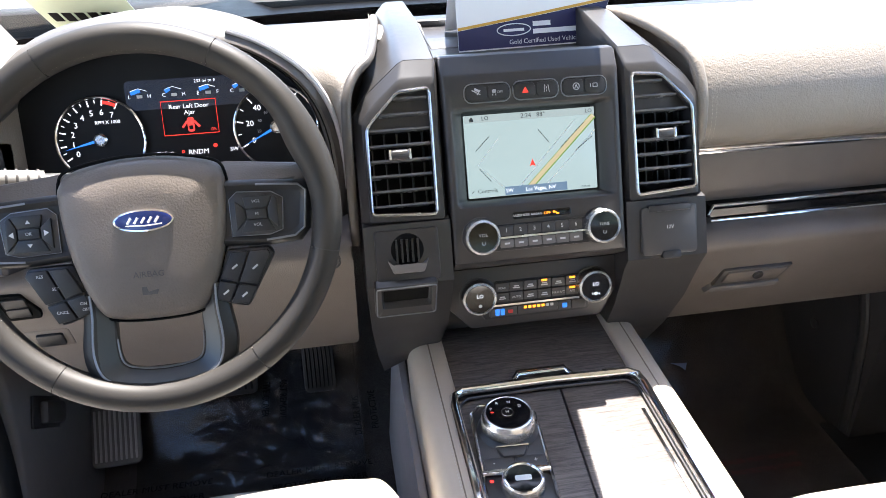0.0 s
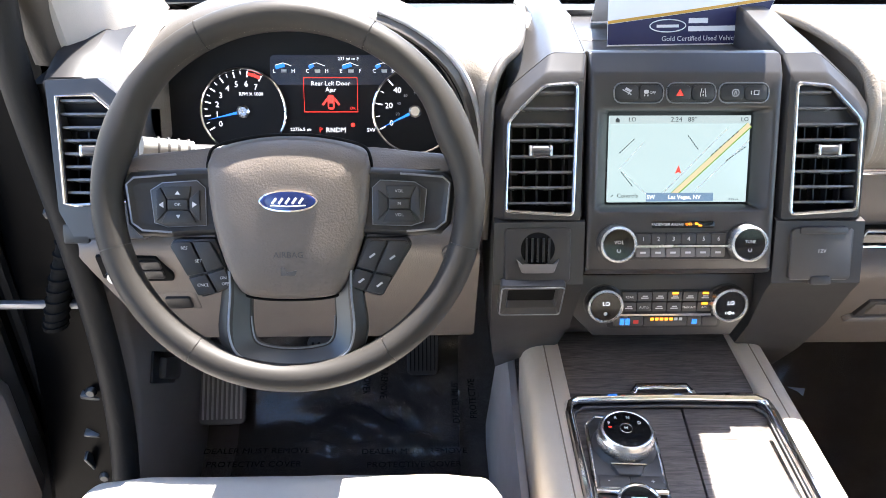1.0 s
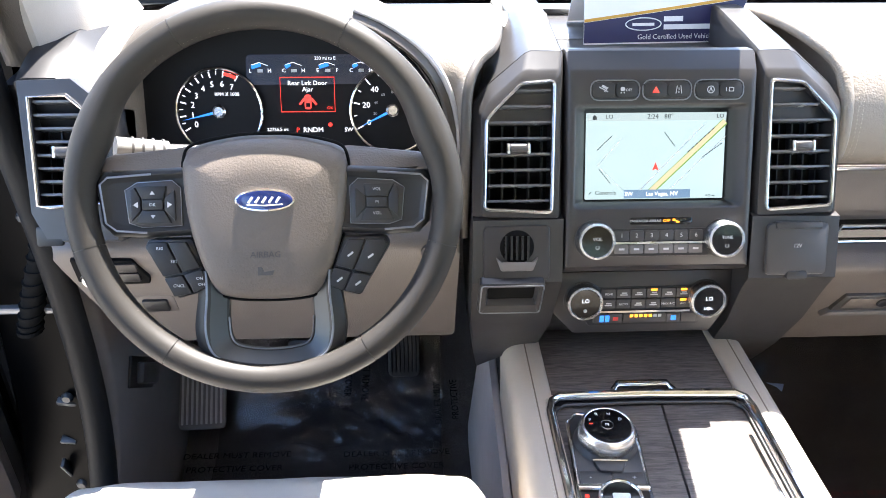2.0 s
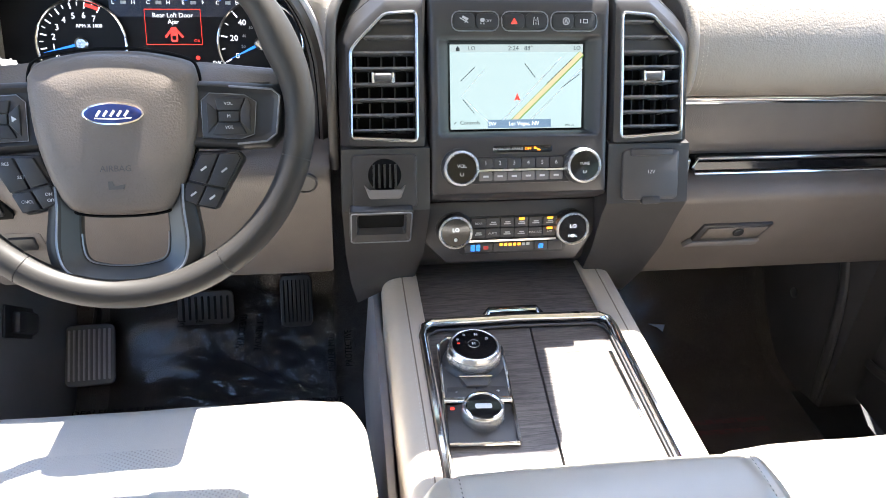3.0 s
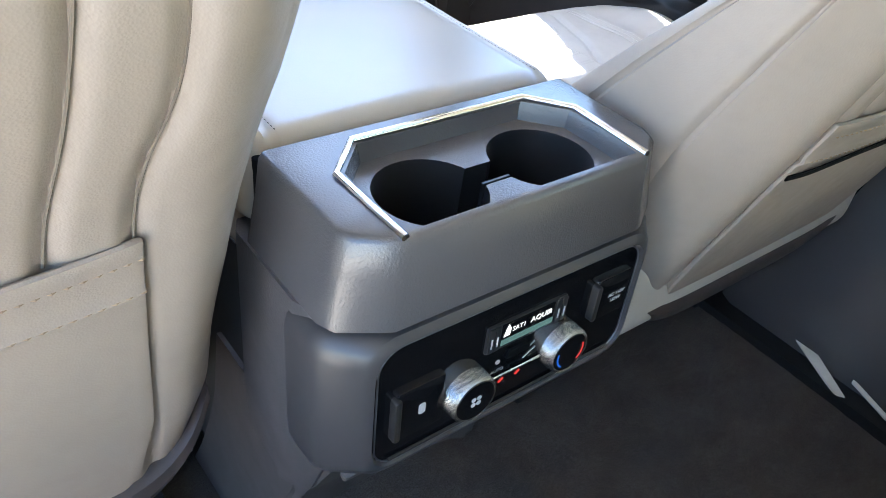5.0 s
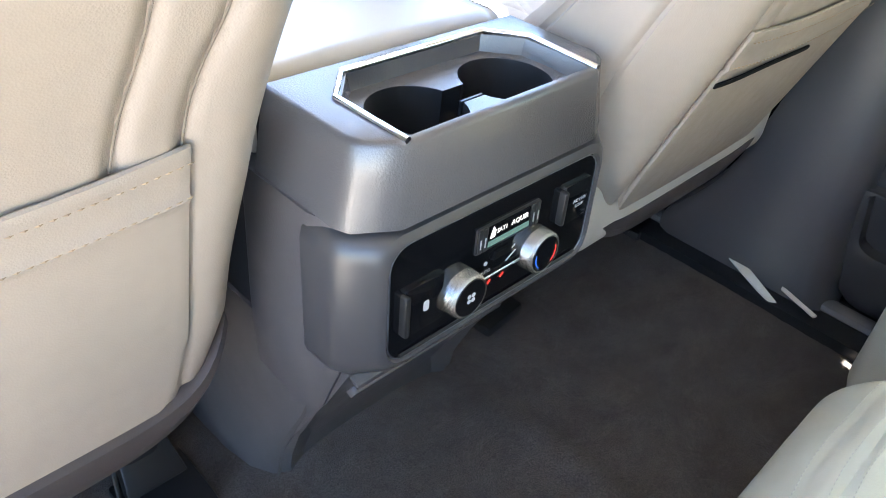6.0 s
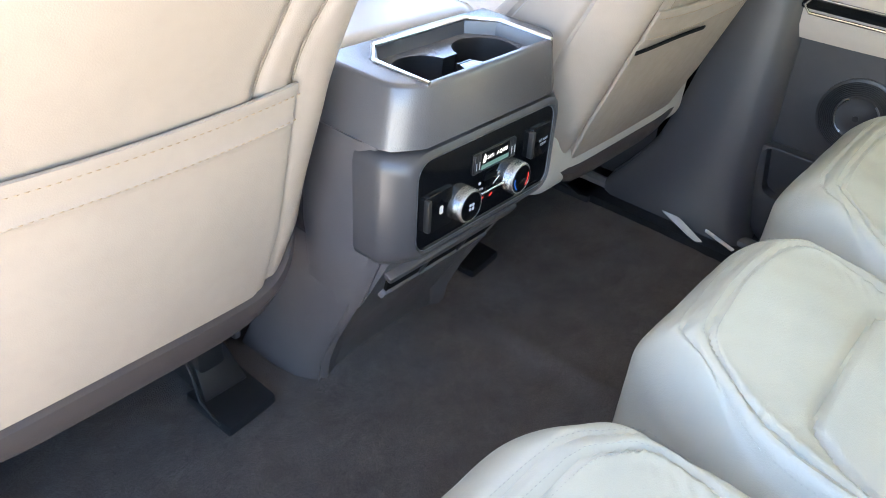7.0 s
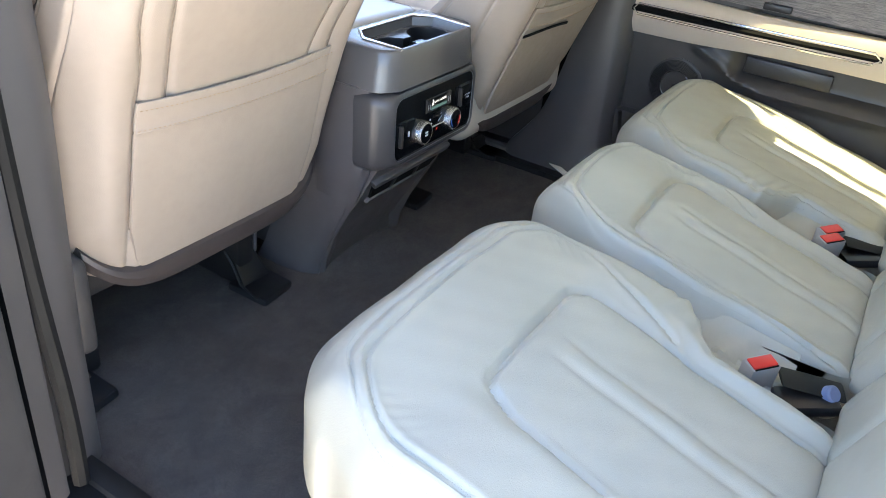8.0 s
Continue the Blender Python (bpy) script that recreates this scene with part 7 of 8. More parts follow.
        part("rail_lug", box(fx - 0.02, fx + 0.03, fy + 0.08, fy + 0.14, 0.08, 0.15, 0.004), M_INK, foot)
    return seat


front_seat(-0.492, 0.0, 0.204, 0.278, "stone leather driver's seat with bolsters and a map pocket behind")
front_seat(0.485, -0.105, 0.36, 0.205, "stone leather passenger seat, reclined, with a map pocket behind")

# ---- rear bench, in three sections ----
def bench_section(x0, x1, front, label, ic, ihw, notch=0):
    """A bench section; ic, ihw: middle and half-width of its inset panel; notch: side cut back for buckles."""
    xm, hw = (x0 + x1) / 2, (x1 - x0) / 2
    seat = thing("car_bench", (xm, -0.45, 0.0), label, "car seat", "rear bench sections")
    yb = -0.76
    ym, hy = (front + yb) / 2, (front - yb) / 2
    c = ic - xm
    fi = -0.332 - ym
    inset = [(c - ihw - 0.045, -hy), (c - ihw - 0.018, fi - 0.10), (c - ihw + 0.004, fi - 0.025), (c - ihw + 0.022, fi - 0.004), (c - 0.4 * ihw, fi), (c + ihw - 0.05, fi + 0.002), (c + ihw - 0.016, fi - 0.012), (c + ihw, fi - 0.04), (c + ihw - 0.006, fi - 0.15), (c + ihw - 0.016, -hy)]
    inset = smooth_line(inset, 3)
    fs = -0.203 - ym
    panel = smooth_line([(-hw + 0.036, fs - 0.46), (-hw + 0.038, fs - 0.22), (-hw + 0.044, fs - 0.10), (-hw + 0.058, fs - 0.045), (-hw + 0.095, fs - 0.010), (-hw + 0.16, fs), (0.0, fs + 0.004), (hw - 0.14, fs), (hw - 0.09, fs - 0.008), (hw - 0.05, fs - 0.032), (hw - 0.06, fs - 0.12), (c + ihw + 0.045, fi - 0.06), (c + ihw + 0.012, fi - 0.16)], 3)
    rib = ihw * 0.14
    outer_row = [(x + (-0.020 if x < -hw * 0.3 else (0.020 if x > hw * 0.3 else 0.0)), y + 0.022) for x, y in panel[1:30]]

    def shape(x, y, z):
        top = step(z, -0.01, 0.05)
        w = y + ym
        d_in = to_line(x, y, inset)
        inner = (np.abs(x - c) < ihw) & (y < fi)
        dz = groove(d_in, 0.006, 0.009) + groove(d_in, 0.030, 0.004)
        dp = to_line(x, y, panel)
        dz = dz + groove(dp, 0.0040, 0.0040) + 0.0016 * np.exp(-((dp - 0.009) / 0.006) ** 2)
        dz = dz + groove(to_line(x, y, outer_row), 0.0042, 0.0036)
        for cx, cy, k in ((-hw + 0.055, hy - 0.15, 1.0), (hw - 0.06, hy - 0.17, -1.0), (-hw + 0.10, hy - 0.05, 0.4)):
            dz = dz + 0.0010 * np.sin((y * 0.9 + k * x * 0.8) * 340) * np.exp(-((x - cx) / 0.030) ** 2 - ((y - cy) / 0.045) ** 2)
        for off in (-1, 1):
            lx = c - ihw * 0.02 + off * rib - 0.05 * (fi - y)
            dz = dz + groove(np.abs(x - lx), 0.008, 0.0042) * step(-y, -fi + 0.03, -fi + 0.08)
        mid = c - ihw * 0.02 - 0.05 * (fi - y)
        dz = dz + 0.0035 * np.exp(-((x - mid) / 0.02) ** 2) * step(-y, -fi + 0.03, -fi + 0.08)
        dz = dz + 0.010 * (1 - (x / hw) ** 2) - 0.022 * step(y, hy - 0.085, hy) ** 1.6
        dz = dz - 0.25 * np.clip(-0.205 - w, 0, 1)
        side = step(np.abs(x - c), ihw, ihw + 0.05) * step(-w, 0.27, 0.42)
        dz = dz + 0.016 * side - 0.03 * step(np.abs(x), hw - 0.045, hw) ** 2
        rs = np.sin(x * 31 + y * 17) * np.sin(y * 23 - x * 11) * 0.0018 + np.sin(x * 83 + 2) * np.sin(y * 71 + x * 30) * 0.0006
        pull = np.exp(-((w + 0.50) / 0.07) ** 2) * step(notch * x, hw - 0.13, hw) if notch else 0.0
        rs = rs + pull * 0.004 * np.sin(y * 210 + x * 60)
        cut = (0.080 if notch > 0 else 0.055) * step(-w, 0.475, 0.555) * step(notch * x, hw - 0.20, hw) if notch else 0.0 * x
        cut2 = 0.02 * step(-w, 0.475, 0.555) * step(np.abs(x), hw - 0.1, hw)
        curve = 0.032 * step(w, -0.32, -0.17) * step(np.abs(x), 0.5 * hw, hw)
        xx = x - np.sign(x) * (curve + cut2) - notch * cut
        yy = y - 0.045 * step(np.abs(x), 0.50 * hw, hw) ** 1.3 * step(y, hy - 0.2, hy)
        return xx, yy, z + top * (dz + rs)

    part("cushion", placed(soft_box((hw, hy, 0.115), 0.056, 0.0040, shape), Matrix.Translation((xm, ym, 0.292))), M_REAR, seat, "grey-beige leather cushion with creased seams")
    for line, off in ((panel[2:30], -0.0072), (panel[2:30], 0.0072), (outer_row, 0.0060)):
        row = np.array([(a, b + off) for a, b in line])
        qx, qy, qz = shape(row[:, 0], row[:, 1], np.full(len(row), 0.115))
        part("stitching", stitches([(xm + a, ym + b, 0.2924 + d) for a, b, d in zip(qx, qy, qz)], 0.0058, 0.0042, 0.0006), M_THREADG, seat)
    def back(x, y, z):
        h = (z + 0.37) / 0.74
        front_f = step(y, 0.0, 0.05)
        dy = groove(np.abs(np.abs(x - c) - ihw * 0.8), 0.007, 0.008) + groove(np.abs(np.abs(x) - hw * 0.8), 0.004, 0.003)
        dy = dy + 0.02 * (1 - (x / hw) ** 2) * np.sin(np.pi * np.clip(h, 0, 1))
        return x, y + front_f * dy - 0.40 * (z + 0.37), z

    part("backrest", placed(soft_box((hw, 0.065, 0.37), 0.045, 0.0075, back), Matrix.Translation((xm, -0.785, 0.62))), M_REAR, seat, "grey-beige leather backrest")
    part("seat_frame", box(x0 + 0.05, x1 - 0.05, yb + 0.05, front - 0.10, 0.02, 0.178, 0.02), M_BLACK, seat, "black seat frame below the cushion")
    return seat


def gap_fabric(x0, x1, y0, y1):
    """Loose leather flap in the gap between two cushions."""
    f = thing("gap_flap", ((x0 + x1) / 2, (y0 + y1) / 2, 0.22), "wrinkled grey-beige leather flap in the seat gap", "seat flap", "gap flaps")
    rings = []
    for i, y in enumerate(np.linspace(y0, y1, 26)):
        rings.append([(x, y, 0.268 + 0.25 * (y + 0.6) * 0.6 + 0.007 * math.sin(y * 130 + x * 90) * math.sin(math.pi * k / 13) + 0.03 * (abs(k - 6.5) / 6.5) ** 3) for k, x in enumerate(np.linspace(x0, x1, 14))])
    part("flap", loft(rings, closed=False), M_REAR, f)
    part("flap_hem", tube([rings[-1][k] for k in range(14)], (0.0035, 0.0025), 8, flat_to=(0, 0, 1)), M_REAR, f, "rolled leather hem")
    part("hem_stitching", stitches([(x, y - 0.006, z + 0.003) for x, y, z in rings[-1][1:13]]), M_THREADG, f)


bench_section(-0.845, -0.215, -0.118, "pale grey-beige leather rear bench section by the open door", -0.508, 0.150, 1)
bench_section(-0.204, 0.232, -0.141, "narrow grey-beige leather middle section of the rear bench", 0.012, 0.142, 0)
bench_section(0.240, 0.815, -0.128, "grey-beige leather rear bench section by the closed door", 0.535, 0.128, -1)

gap_fabric(-0.34, -0.17, -0.66, -0.40)
gap_fabric(0.17, 0.33, -0.66, -0.40)


def buckle(x, y, turn, label, n=1):
    b = thing("seat_belt_buckle", (x, y, 0.24), label, "seat belt buckle", "seat belt buckles")
    for i in range(n):
        M = Matrix.Translation((x - i * 0.042, y - i * 0.006, 0.312)) @ pose(0, 0, 0, 8, -6, turn)
        h = part("buckle_body", box(-0.025, 0.025, -0.015, 0.015, -0.085, 0.0, 0.004, M), M_BUCKLE, b, "pale grey buckle body")
        part("release_button", box(-0.021, 0.021, -0.011, 0.011, -0.004, 0.0022, 0.002, M), M_RED, h, "red release button")
        part("slot", box(-0.020, 0.020, -0.0135, -0.0118, -0.003, 0.0012, 0.0, M), M_INK, h)
    part("strap", tube([(x + 0.02, y - 0.03, 0.288), (x + 0.035, y - 0.07, 0.285), (x + 0.05, y - 0.12, 0.282)], (0.025, 0.003), 8, flat_to=(0, 0, 1)), M_RUBBER, b, "black webbing")
    part("strap_end", box(-0.026, 0.026, -0.045, 0.045, -0.010, 0.010, 0.006, Matrix.Translation((x + 0.012, y - 0.075, 0.268)) @ pose(0, 0, 0, -8, 0, 30)), M_BLACK, b, "black webbing anchor")
    return b


buckle(-0.268, -0.612, -42, "grey seat belt buckle with red release button in the seat gap")
buckle(0.288, -0.632, -42, "pair of grey seat belt buckles with red release buttons", 2)
latch = thing("belt_latch", (-0.235, -0.71, 0.27), "small blue-grey round latch in the seat gap", "latch")
part("latch_disc", lathe([(0.014, 0), (0.014, 0.010), (0.011, 0.013), (0, 0.013)], Matrix.Translation((-0.238, -0.712, 0.282)) @ pose(0, 0, 0, 40, -30, 0), 24), plain("slate_blue_plastic", (0.16, 0.20, 0.32), 0.4), latch)

# ---- doors on the passenger side ----
def speaker(x, y, z, r, parent, n_lines=5):
    D = frame_of((x, y, z), (0, 1, 0), (0.0, 0, 1))
    D = D if D.col[2].x < 0 else frame_of((x, y, z), (0, -1, 0), (0, 0, 1))
    rim = 1.4 if n_lines <= 6 else 1.9
    g = part("speaker_grille", lathe([(r * rim, -0.006), (r * rim, -0.002), (r * (rim - 0.08), 0.0), (r * 1.05, 0.001), (r, 0.004), (r * 0.9, 0.002), (r * 0.5, 0.005), (0.0, 0.006)], D, 56), M_DARK, parent, "round dark speaker grille")
    # reflections on the shiny ring, shaped as two bright arcs instead of a full ring
    part("speaker_ring_glint", tube([(r * math.cos(a), r * math.sin(a), 0.004) for a in np.linspace(2.2, 4.2, 16)], 0.0025, 6, D), M_SILVER, g, "bright arc of the shiny ring, built only where it glints")
    part("speaker_ring_glint", tube([(r * math.cos(a), r * math.sin(a), 0.004) for a in np.linspace(-0.9, 0.9, 16)], 0.0020, 6, D), M_SATIN, g)
    for k in range(1, n_lines if n_lines > 6 else 3):
        part("grille_rib", tube([(r * (1.05 + 0.085 * k) * math.cos(a), r * (1.05 + 0.085 * k) * math.sin(a), 0.003) for a in np.linspace(0, 2 * math.pi, 49)[:-1]], 0.0012, 5, D, closed=True), M_BLACK, g)
    part("tweeter_dot", lathe([(0.006, 0.004), (0.006, 0.009), (0.0, 0.009)], D, 16), M_BLACK, g)
    return g


def band(ys, lower, upper, xs, material, name, parent, label="", depth=0.05):
    """A bulging band along the door: at each y, from lower to upper, standing inward at xs."""
    rings = []
    for y, a, b, x in zip(ys, lower, upper, xs):
        m = (a + b) / 2
        rings.append([(x + depth, y, a), (x + 0.012, y, a), (x + 0.002, y, a + (b - a) * 0.2), (x, y, m), (x + 0.006, y, a + (b - a) * 0.85), (x + 0.02, y, b), (x + depth, y, b)])
    fine = [smooth_line([g[i] for g in rings], 5) for i in range(len(rings[0]))]
    return part(name, loft([[c[k] for c in fine] for k in range(len(fine[0]))], cap0=True, cap1=True), material, parent, label)


def grid_panel(ys, zs, depth, thick=0.05):
    """A moulded panel facing the cabin: depth(y, z) gives x on arrays."""
    Y, Z = np.meshgrid(np.linspace(*ys), np.linspace(*zs))
    X = depth(Y, Z)
    n = Y.shape[1]
    V = list(zip(X.ravel(), Y.ravel(), Z.ravel()))
    F = [(i * n + j, (i + 1) * n + j, (i + 1) * n + j + 1, i * n + j + 1) for i in range(Y.shape[0] - 1) for j in range(n - 1)]
    return V, F


# front passenger door
fd = thing("front_door", (0.86, 0.75, 0.05), "closed front passenger door with dark lower panel, beige armrest and wood trim", "car door", "doors")
def fd_depth(Y, Z):
    x = 0.812 + 0.0 * Y
    pocket = step(-np.hypot((Y - 0.62) / 0.34, (Z - 0.20) / 0.12), -1.0, -0.85)
    x = x + 0.045 * pocket
    line = to_line(Y, Z, smooth_line([(1.06, 0.53), (1.03, 0.50), (0.965, 0.455), (0.92, 0.429), (0.85, 0.420), (0.75, 0.425), (0.68, 0.450), (0.60, 0.467), (0.30, 0.475)], 3))
    x = x - 0.010 * np.exp(-(line / 0.009) ** 2) + 0.004 * np.exp(-((line - 0.02) / 0.008) ** 2) + 0.022 * step(Z, 0.428, 0.450) * step(-Y, -0.96, -0.90)
    return x


part("lower_panel", grid_panel((0.26, 1.32, 230), (0.04, 0.66, 170), fd_depth), M_DARK, fd, "dark moulded lower door panel")
part("moulding_ridge", tube(smooth_line([(0.815, 1.150, 0.345), (0.806, 1.179, 0.289), (0.803, 1.225, 0.218), (0.803, 1.243, 0.163), (0.804, 1.203, 0.136), (0.806, 1.115, 0.155), (0.808, 0.968, 0.235)], 6), (0.010, 0.007), 10, flat_to=(1, 0, 0)), M_DARK, fd, "dark moulded ridge round the door bin")
speaker(0.803, 1.092, 0.380, 0.047, fd)
band((1.22, 1.12, 1.02, 0.94, 0.86, 0.75, 0.66, 0.50, 0.28), (0.545, 0.512, 0.508, 0.511, 0.513, 0.511, 0.492, 0.485, 0.482), (0.560, 0.566, 0.568, 0.568, 0.568, 0.573, 0.604, 0.610, 0.610), (0.80, 0.795, 0.780, 0.770, 0.762, 0.756, 0.752, 0.750, 0.75), M_PAD, "armrest", fd, "beige leather armrest band")
band((0.905, 0.88, 0.60, 0.28), (0.530, 0.528, 0.543, 0.550), (0.538, 0.541, 0.558, 0.565), (0.757, 0.752, 0.746, 0.744), M_INK, "grab_slot", fd, "dark grab slot", 0.02)
part("slot_frame", tube([(0.757, 0.912, 0.534), (0.751, 0.88, 0.543), (0.743, 0.60, 0.560), (0.740, 0.28, 0.567)], 0.003, 8), M_CHROME, fd, "chrome slot edge")
part("slot_frame", tube([(0.757, 0.912, 0.534), (0.751, 0.88, 0.526), (0.743, 0.60, 0.541), (0.740, 0.28, 0.548)], 0.003, 8), M_CHROME, fd, "chrome slot edge")
part("wood_trim", grid_panel((0.26, 1.02, 30), (0.60, 0.70, 8), lambda Y, Z: 0.775 + 0.10 * (Z - 0.60)), M_DOORWOOD, fd, "charcoal wood-grain upper trim")
part("window_ledge", box(0.785, 0.90, 0.24, 1.30, 0.70, 0.725, 0.01), M_DARK, fd)
part("handle_pod", placed(soft_box((0.02, 0.068, 0.052), 0.018, 0.006), Matrix.Translation((0.802, 1.012, 0.612)) @ pose(0, 0, 0, -8)), M_STACK, fd, "dark glossy switch pod")
part("lock_switch", prism(rrect(-0.014, 0.014, -0.024, 0.024, 0.006), 0.0, 0.004, 0.001, frame_of((0.782, 1.036, 0.607), (0, -1, 0), (0.0, 0.15, 1))), M_CHROME, fd, "chrome-framed lock switch")
for dz in (-0.010, 0.010):
    part("lock_button", prism(rrect(-0.010, 0.010, dz - 0.008, dz + 0.008, 0.003), 0.003, 0.006, 0.001, frame_of((0.782, 1.036, 0.607), (0, -1, 0), (0.0, 0.15, 1))), M_BLACK, fd)
part("pull_cup", prism(rrect(-0.07, 0.07, -0.022, 0.022, 0.006), 0.0, 0.006, 0.002, frame_of((0.824, 0.80, 0.435), (0, -1, 0), (0, 0, 1))), M_STACK, fd, "dark pull cup")
part("outer_skin", box(0.885, 0.915, 0.14, 1.34, -0.02, 0.71, 0.01), M_JAMB, fd, "black painted outer skin")
part("door_glass", box(0.848, 0.852, 0.16, 1.25, 0.70, 1.02, 0.0), M_GLASS, fd).visible_shadow = False

# rear passenger door
rd2 = thing("rear_door", (0.87, -0.45, 0.05), "closed rear door with dark lower panel, beige armrest, speaker and wood trim", "car door", "doors")
def rd_depth(Y, Z):
    x = 0.826 + 0.0 * Y
    line = to_line(Y, Z, [(-0.16, 0.465), (-0.22, 0.44), (-0.27, 0.405), (-0.36, 0.385), (-0.80, 0.39)])
    x = x - 0.012 * np.exp(-(line / 0.012) ** 2) + 0.03 * step(Z, 0.405, 0.43) * step(-Y, 0.24, 0.29)
    return x


part("lower_panel", grid_panel((0.055, -0.95, 110), (0.03, 0.62, 80), rd_depth), M_DARK, rd2, "dark moulded lower door panel")
speaker(0.818, -0.122, 0.350, 0.040, rd2, 9)
band((0.045, 0.0, -0.15, -0.35, -0.6, -0.95), (0.468, 0.469, 0.475, 0.490, 0.497, 0.497), (0.600, 0.590, 0.585, 0.585, 0.590, 0.600), (0.806, 0.802, 0.796, 0.784, 0.776, 0.776), M_PAD, "armrest", rd2, "beige leather armrest band")
band((0.032, 0.02, -0.30, -0.57, -0.585), (0.528, 0.524, 0.530, 0.538, 0.542), (0.540, 0.546, 0.552, 0.560, 0.556), (0.798, 0.796, 0.783, 0.772, 0.775), M_INK, "grab_slot", rd2, "dark grab slot", 0.02)
part("slot_frame", tube([(0.796, 0.036, 0.534), (0.793, 0.022, 0.549), (0.780, -0.30, 0.555), (0.770, -0.575, 0.563), (0.772, -0.592, 0.549), (0.770, -0.572, 0.535), (0.780, -0.30, 0.527), (0.793, 0.022, 0.521)], 0.003, 8, closed=True), M_CHROME, rd2, "chrome slot frame")
part("wood_trim", grid_panel((0.055, -0.95, 40), (0.598, 0.70, 8), lambda Y, Z: 0.812 + 0.06 * (Z - 0.60)), M_DOORWOOD, rd2, "charcoal wood-grain upper trim")
part("window_switch", box(0.80, 0.83, -0.36, -0.29, 0.600, 0.618, 0.004), M_BLACK, rd2)
part("door_release", box(0.80, 0.82, -0.22, -0.14, 0.606, 0.640, 0.006), M_BLACK, rd2)
part("pull_cup", prism([(-0.11, -0.02), (0.11, -0.02), (0.11, 0.022), (-0.11, 0.022)], 0.0, 0.006, 0.003, frame_of((0.842, -0.395, 0.448), (0, -1, 0), (0, 0, 1))), M_STACK, rd2, "grey pull cup")
DB = frame_of((0.797, 0, 0), (0, -1, 0), (0, 0, 1))
bin_out = rounded([(-0.037, 0.247), (-0.048, 0.15), (-0.040, 0.085), (0.035, 0.025), (0.62, 0.022), (0.62, 0.247)], 0.022, 5)
bin_in = rounded([(-0.012, 0.241), (-0.002, 0.19), (0.006, 0.147), (0.030, 0.137), (0.60, 0.134), (0.60, 0.241)], 0.012, 5)
def between(f):
    return [(a * (1 - f) + c * f, b * (1 - f) + d * f) for (a, b), (c, d) in zip(bin_out, bin_in)]
part("door_bin", loft([flat(bin_out, -0.035), flat(bin_out, -0.010), flat(between(0.10), -0.003), flat(between(0.28), 0.0), flat(between(0.85), 0.001), flat(between(0.97), -0.002), flat(bin_in, -0.007), flat(bin_in, -0.055)], DB, cap1=True), M_DARK, rd2, "dark moulded door bin with an open mouth")
part("bin_divider", box(0.815, 0.850, -0.078, -0.072, 0.137, 0.175, 0.002), M_DARK, rd2)
part("window_ledge", box(0.815, 0.90, -0.97, 0.06, 0.70, 0.725, 0.01), M_DARK, rd2)
part("outer_skin", box(0.885, 0.915, -1.0, 0.13, -0.02, 0.71, 0.01), M_JAMB, rd2, "black painted outer skin")
part("door_glass", loft([[(0.850, y, 0.70), (0.838, y, 0.90), (0.80, y, 1.15), (0.730, y, 1.345)] for y in (0.04, -0.45, -0.94)], closed=False), M_PRIVACY, rd2, "yellow-grey privacy glass")
for sx in (-1, 1):
    setting("quarter_panel_" + ("left" if sx < 0 else "right"), box(sx * 0.80, sx * 0.90, -1.62, -1.0, -0.05, 0.72, 0.02), M_KICK, "grey trim panel behind the rear doors", "side trim")

setting("window_rear", loft([[(x, -1.63, 0.80), (x * 0.9, -1.60, 1.06), (x * 0.8, -1.56, 1.33)] for x in (-0.84, 0.0, 0.84)], closed=False), M_PRIVACY, "dark privacy glass of the tailgate", "rear window")
for sx in (-1, 1):
    setting("window_quarter_" + ("left" if sx < 0 else "right"), loft([[(sx * 0.85, y, 0.72), (sx * 0.80, y, 1.10), (sx * 0.72, y, 1.31)] for y in (-1.0, -1.3, -1.6)], closed=False), M_PRIVACY, "dark privacy glass behind the rear door", "side window")

part("window_frame", tube(smooth_line([(0.86, 1.36, 0.78), (0.845, 1.27, 0.98), (0.805, 1.10, 1.20), (0.775, 0.95, 1.30), (0.775, 0.5, 1.325), (0.775, 0.12, 1.32)], 6), (0.075, 0.035), 12, flat_to=(0, 0, 1)), M_DARK, fd, "dark window frame")
part("window_frame", tube(smooth_line([(0.785, 0.10, 1.335), (0.785, -0.5, 1.33), (0.78, -0.93, 1.30)], 6), (0.018, 0.018), 12, flat_to=(0, 0, 1)), M_DARK, rd2, "dark window frame")

# rear door on the driver's side, swung wide open
RO = Matrix.Translation((-0.93, 0.12, 0)) @ pose(0, 0, 0, 0, 0, -72)
ro = thing("open_rear_door", (-1.3, 0.0, 0.0), "open rear door with dark panel and beige armrest", "car door", "doors")
part("door_frame", box(-0.075, 0.0, -0.98, -0.03, -0.02, 0.72, 0.02, RO), M_JAMB, ro, "black painted door frame")
part("door_panel", box(0.0, 0.045, -0.92, -0.08, 0.02, 0.70, 0.02, RO), M_DARK, ro, "dark moulded door panel")
part("armrest", box(0.035, 0.08, -0.88, -0.14, 0.47, 0.59, 0.03, RO), M_PAD, ro, "beige leather armrest")
part("window_frame", tube([RO @ Vector(p) for p in smooth_line([(-0.03, -0.05, 0.70), (-0.07, -0.05, 1.0), (-0.11, -0.06, 1.26), (-0.12, -0.5, 1.29), (-0.11, -0.90, 1.25), (-0.03, -0.96, 0.72)], 5)], 0.026, 10), M_JAMB, ro, "black window frame")

setting("jamb_centre_left", box(-0.985, -0.888, 0.205, 0.36, -0.05, 1.0, 0.012), M_POST, "dark face of the centre post behind the open rear door", "door jamb")

